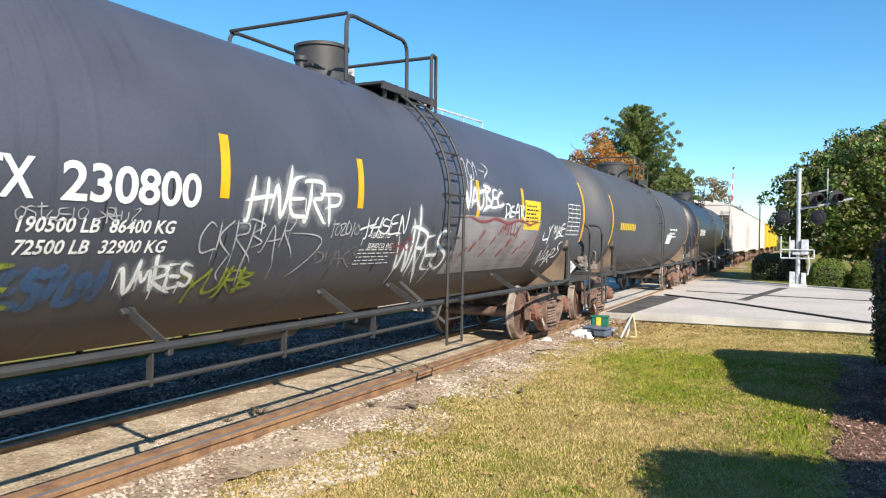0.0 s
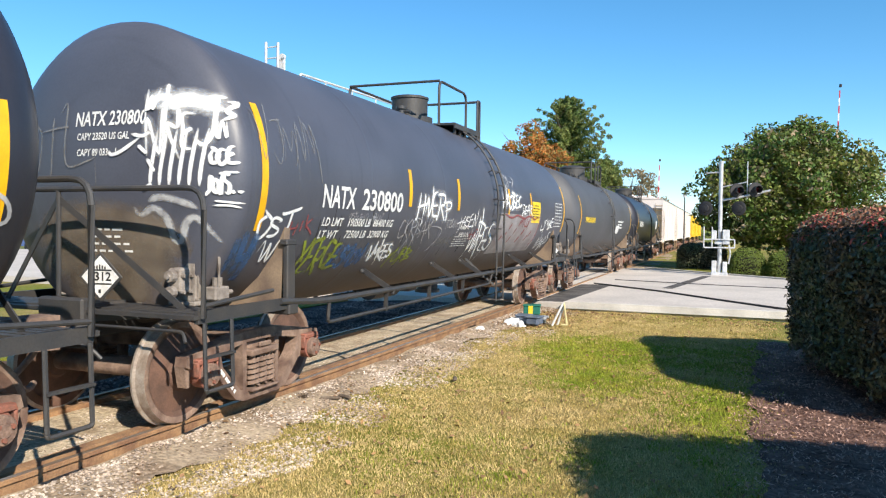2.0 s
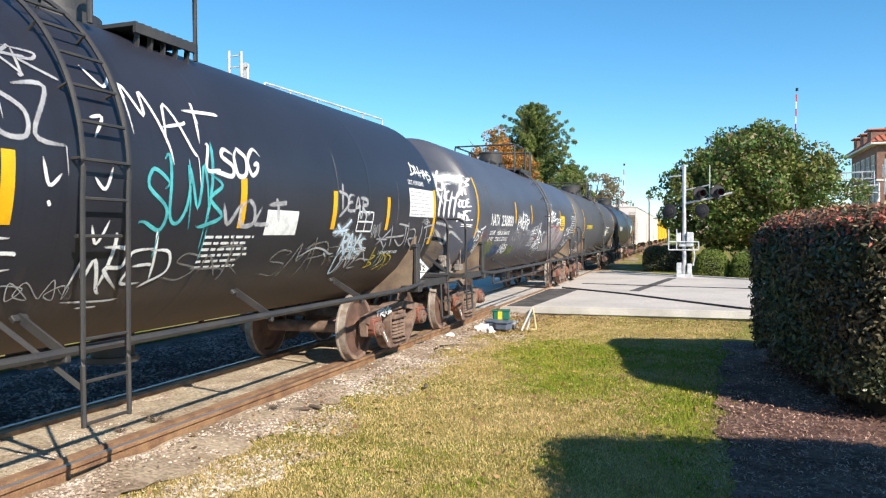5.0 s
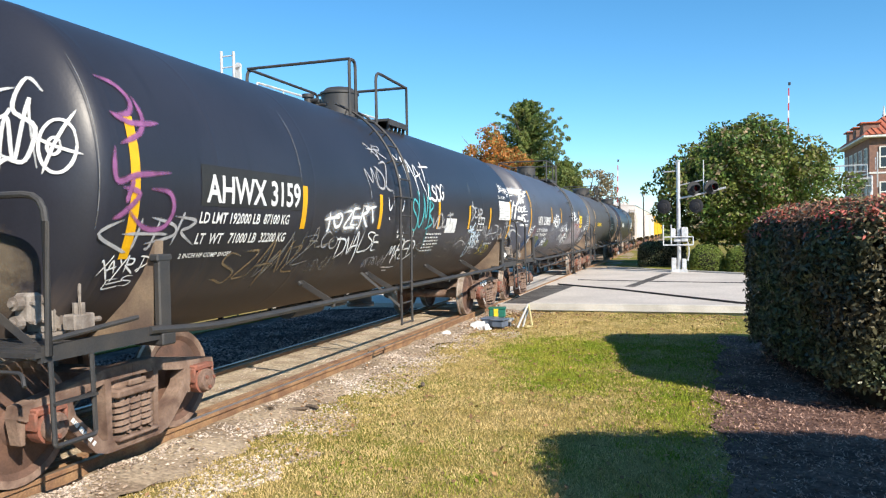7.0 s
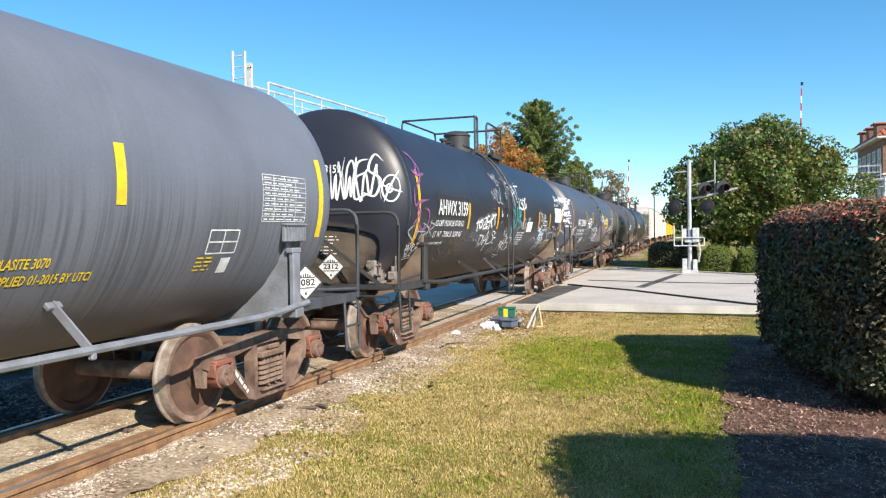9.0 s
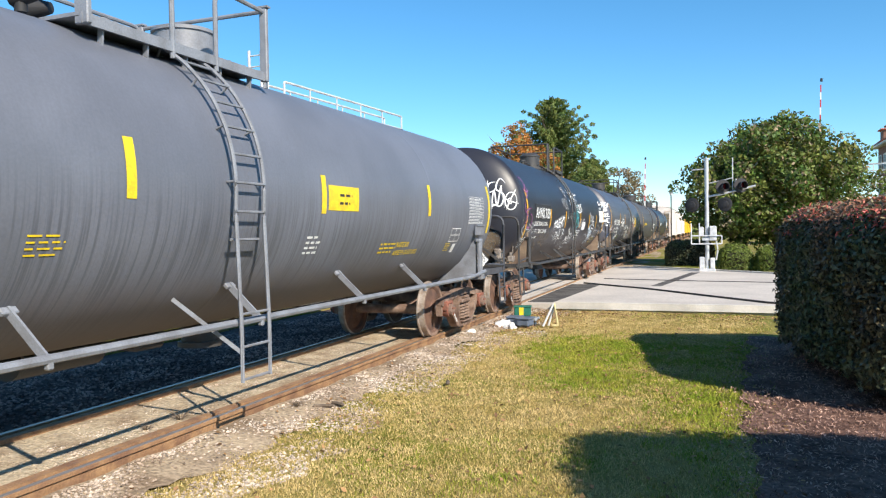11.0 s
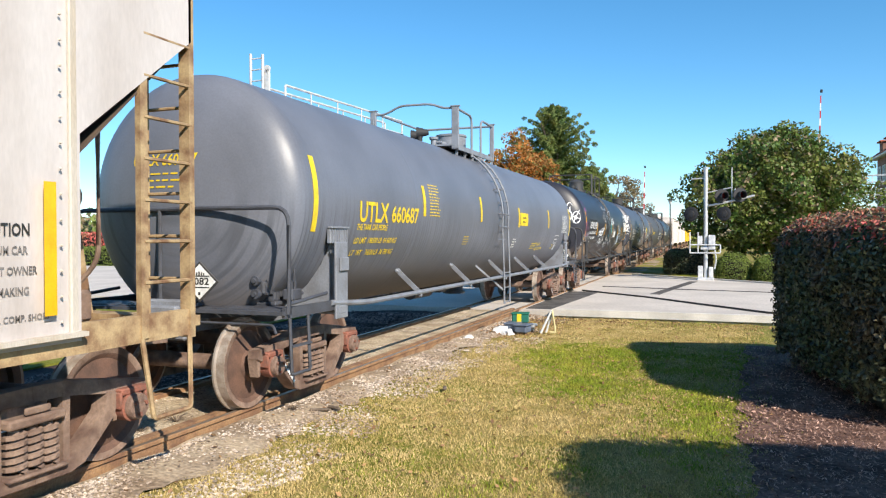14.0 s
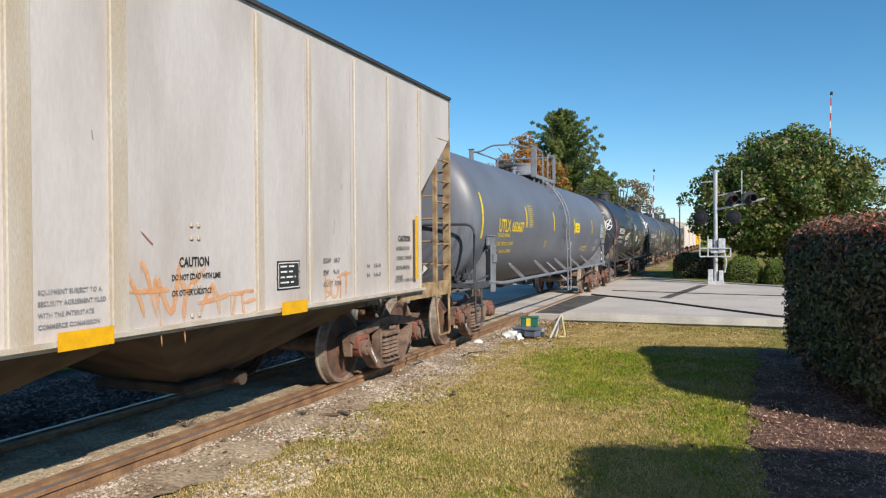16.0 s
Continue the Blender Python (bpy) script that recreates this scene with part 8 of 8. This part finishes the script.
# ---- things left by the track ----
def junk():
    bm = bmesh.new()
    box(bm, (0, 0, 0.10), (0.34, 0.24, 0.18), None, 0.02)
    tote = tagged(new("tote_box"), "green plastic tote with a yellow strap, set on the gravel", "box")
    tote.matrix_basis = pose(-3.98, 14.75, 0.02, 0, 0, 12)
    gm = material("green_plastic", (0.02, 0.16, 0.11), 0.45)
    part("body", done("body", bm, gm), tote)
    bm = bmesh.new()
    box(bm, (-0.02, -0.126, 0.10), (0.09, 0.012, 0.19))
    part("strap", done("strap", bm, LEMON), tote)
    bm = bmesh.new()
    box(bm, (0, 0, 0.20), (0.37, 0.27, 0.03), None, 0.01)
    part("lid", done("lid", bm, gm), tote)
    blue = material("blue_grey_plastic", (0.12, 0.15, 0.21), 0.5)
    for x, y, w, h, m, lab in ((-3.82, 14.35, 0.26, 0.15, blue, "grey-blue plastic bin lying on the gravel"),
                               (-4.06, 14.45, 0.26, 0.16, blue, "grey-blue plastic bin lying on the gravel")):
        bin_ = tagged(new("storage_bin"), lab, "bin")
        bin_.matrix_basis = pose(x, y, -0.13, 0, 0, random.Random(x).uniform(-20, 20))
        bm = bmesh.new()
        box(bm, (0, 0, h / 2), (w, 0.3, h), None, 0.03)
        part("body", done("body", bm, m), bin_)
        bm = bmesh.new()
        box(bm, (0, 0, h + 0.01), (w + 0.04, 0.34, 0.035), None, 0.012)
        part("rim", done("rim", bm, m), bin_)
    plank = tagged(new("plank"), "short grey board bridging the bins under the tote", "board")
    plank.matrix_basis = pose(-3.95, 14.70, -0.02)
    bm = bmesh.new()
    box(bm, (0, 0, 0), (0.6, 0.36, 0.05), None, 0.008)
    box(bm, (-0.2, 0.1, -0.07), (0.08, 0.1, 0.10))
    box(bm, (0.2, 0.1, -0.07), (0.08, 0.1, 0.10))
    plank_ob = part("board", done("board", bm, GALV), plank)
    for k, (x, y, s) in enumerate(((-4.22, 14.25, 0.17), (-4.05, 14.12, 0.12), (-4.33, 14.4, 0.12), (-4.55, 13.1, 0.10))):
        rnd = random.Random(k)
        bm = bmesh.new()
        bmesh.ops.create_icosphere(bm, subdivisions=3, radius=s)
        for v in bm.verts:
            v.co *= 1 + 0.5 * noise.noise(v.co * 9 + Vector((k * 7, 0, 0)))
            v.co.z = max(v.co.z * 0.75, -0.02)
        bag = tagged(new("plastic_bag", done("plastic_bag", bm, WHITE, True)), "crumpled white plastic bag on the gravel", "bag", group="bags by the track")
        bag.matrix_basis = pose(x, y, -0.13, 0, 0, 40 * k)
    fr = tagged(new("folding_frame"), "white folding tube frame leaning open on the grass", "frame")
    fr.matrix_basis = pose(-3.30, 14.45, -0.15)
    bm = bmesh.new()
    pipe(bm, [(-0.17, -0.05, 0.02), (0.03, 0, 0.46), (0.05, 0, 0.47)], 0.022)
    pipe(bm, [(-0.10, 0.12, 0.02), (0.04, 0.05, 0.44)], 0.022)
    part("leg", done("leg", bm, WHITE), fr)
    bm = bmesh.new()
    pipe(bm, [(0.05, 0, 0.48), (0.11, 0.05, 0.03), (0.0, 0.05, 0.03)], 0.02, 8, 0.03)
    part("stay", done("stay", bm, material("cream_plastic", (0.72, 0.62, 0.33), 0.5)), fr, None, "cream yellow stay")
    for k, (x, y) in enumerate(((-4.18, 7.05), (-4.08, 7.2), (-3.3, 8.6), (-4.4, 9.6))):
        bm = bmesh.new()
        box(bm, (0, 0, 0), (0.22 - 0.03 * k, 0.05, 0.03), None, 0.012)
        ob = tagged(new("wood_scrap", done("wood_scrap", bm, BARK)), "dark splinter of old tie wood on the gravel", "wood scrap", group="wood scraps")
        ob.matrix_basis = pose(x, y, lawn_z(x, y) + 0.045, 0, 0, 30 - 50 * k)


junk()


# ---- dry weeds at the rail ----
def dry_weed(x, y, size, seed):
    """A tuft of wiry dead stems."""
    rnd = random.Random(seed)
    bm = bmesh.new()
    for k in range(34):
        a, r = rnd.uniform(0, math.tau), rnd.uniform(0.3, 1.0) * size
        tip = Vector((math.cos(a) * r, math.sin(a) * r, rnd.uniform(0.2, 0.7) * size))
        mid = tip * 0.5 + Vector((0, 0, 0.2 * size))
        rod(bm, (0, 0, 0), mid, 0.003, 4, 0.002)
        rod(bm, mid, tip, 0.002, 4, 0.001)
    ob = tagged(new("dry_weed", done("dry_weed", bm, BARK)), "wiry dead brown weed growing beside the rail", "weed", group="weeds by the rail")
    ob.matrix_basis = pose(x, y, -0.06 if x < XC + 0.7 else ballast_z(x, y) - 0.005)


dry_weed(-5.10, 5.85, 0.15, 1)
dry_weed(-5.16, 5.45, 0.09, 2)
dry_weed(-4.42, 6.9, 0.10, 3)


# ---- parked car across the street ----
def parked_car(x, y, turn):
    car = tagged(new("parked_car"), "blue and white car parked across the street", "car")
    car.matrix_basis = pose(x, y, -0.2, 0, 0, turn)
    blue = material("blue_car_paint", (0.10, 0.16, 0.36), 0.25)
    bm = bmesh.new()
    plate(bm, [(-2.2, 0.35), (2.2, 0.35), (2.25, 0.75), (1.3, 0.92), (-1.9, 0.95), (-2.25, 0.8)], -0.85, 0.85)
    part("body", done("body", bm, blue), car)
    bm = bmesh.new()
    plate(bm, [(-1.7, 0.93), (1.1, 0.93), (0.45, 1.42), (-1.2, 1.45)], -0.72, 0.72)
    part("cabin", done("cabin", bm, GLASS_DARK), car)
    bm = bmesh.new()
    plate(bm, [(-1.25, 1.44), (0.45, 1.41), (0.4, 1.48), (-1.15, 1.50)], -0.74, 0.74)
    part("roof", done("roof", bm, WHITE), car)
    for a in (-1.35, 1.35):
        for s in (-0.8, 0.8):
            bm = bmesh.new()
            rod(bm, (s - 0.1, a, 0.33), (s + 0.1, a, 0.33), 0.33, 18)
            part("wheel", done("wheel", bm, SIGNAL_BLACK, True), car)


parked_car(-47.5, 39.6, 80)


# ---- what moves ----
def rolled(t):
    """Metres rolled at t, eased through the keyed values."""
    ts = [a for a, _ in ROLLED]
    ss = [b for _, b in ROLLED]
    i = min(max(0, int(t / 0.5)), len(ts) - 2)
    p0, p1, p2, p3 = ss[max(i - 1, 0)], ss[i], ss[i + 1], ss[min(i + 2, len(ss) - 1)]
    m1 = (p2 - p0) / 2 if i else p2 - p1
    m2 = (p3 - p1) / 2 if i + 2 < len(ss) else p2 - p1
    u = (t - ts[i]) / 0.5
    return (2 * u ** 3 - 3 * u * u + 1) * p1 + (u ** 3 - 2 * u * u + u) * m1 + (-2 * u ** 3 + 3 * u * u) * p2 + (u ** 3 - u * u) * m2


def car_pose(yr, yf, s):
    a, b = on_track(yr + s), on_track(yf + s)
    mid = (a + b) / 2
    return pose(mid.x, mid.y, 0, 0, 0, math.degrees(math.atan2(-(b.x - a.x), b.y - a.y)))


def motions():
    for car, yr, yf in CARS:
        walk(car, [(t, car_pose(yr, yf, s)) for t, s in ROLLED])
    for wheelset, d in SPINNING:
        rows = []
        for k in range(81):
            t = k * 0.2
            rows.append((t, pose(0, d, WHEEL_R, -math.degrees(rolled(t) / WHEEL_R), 0, 0)))
        walk(wheelset, rows)


motions()
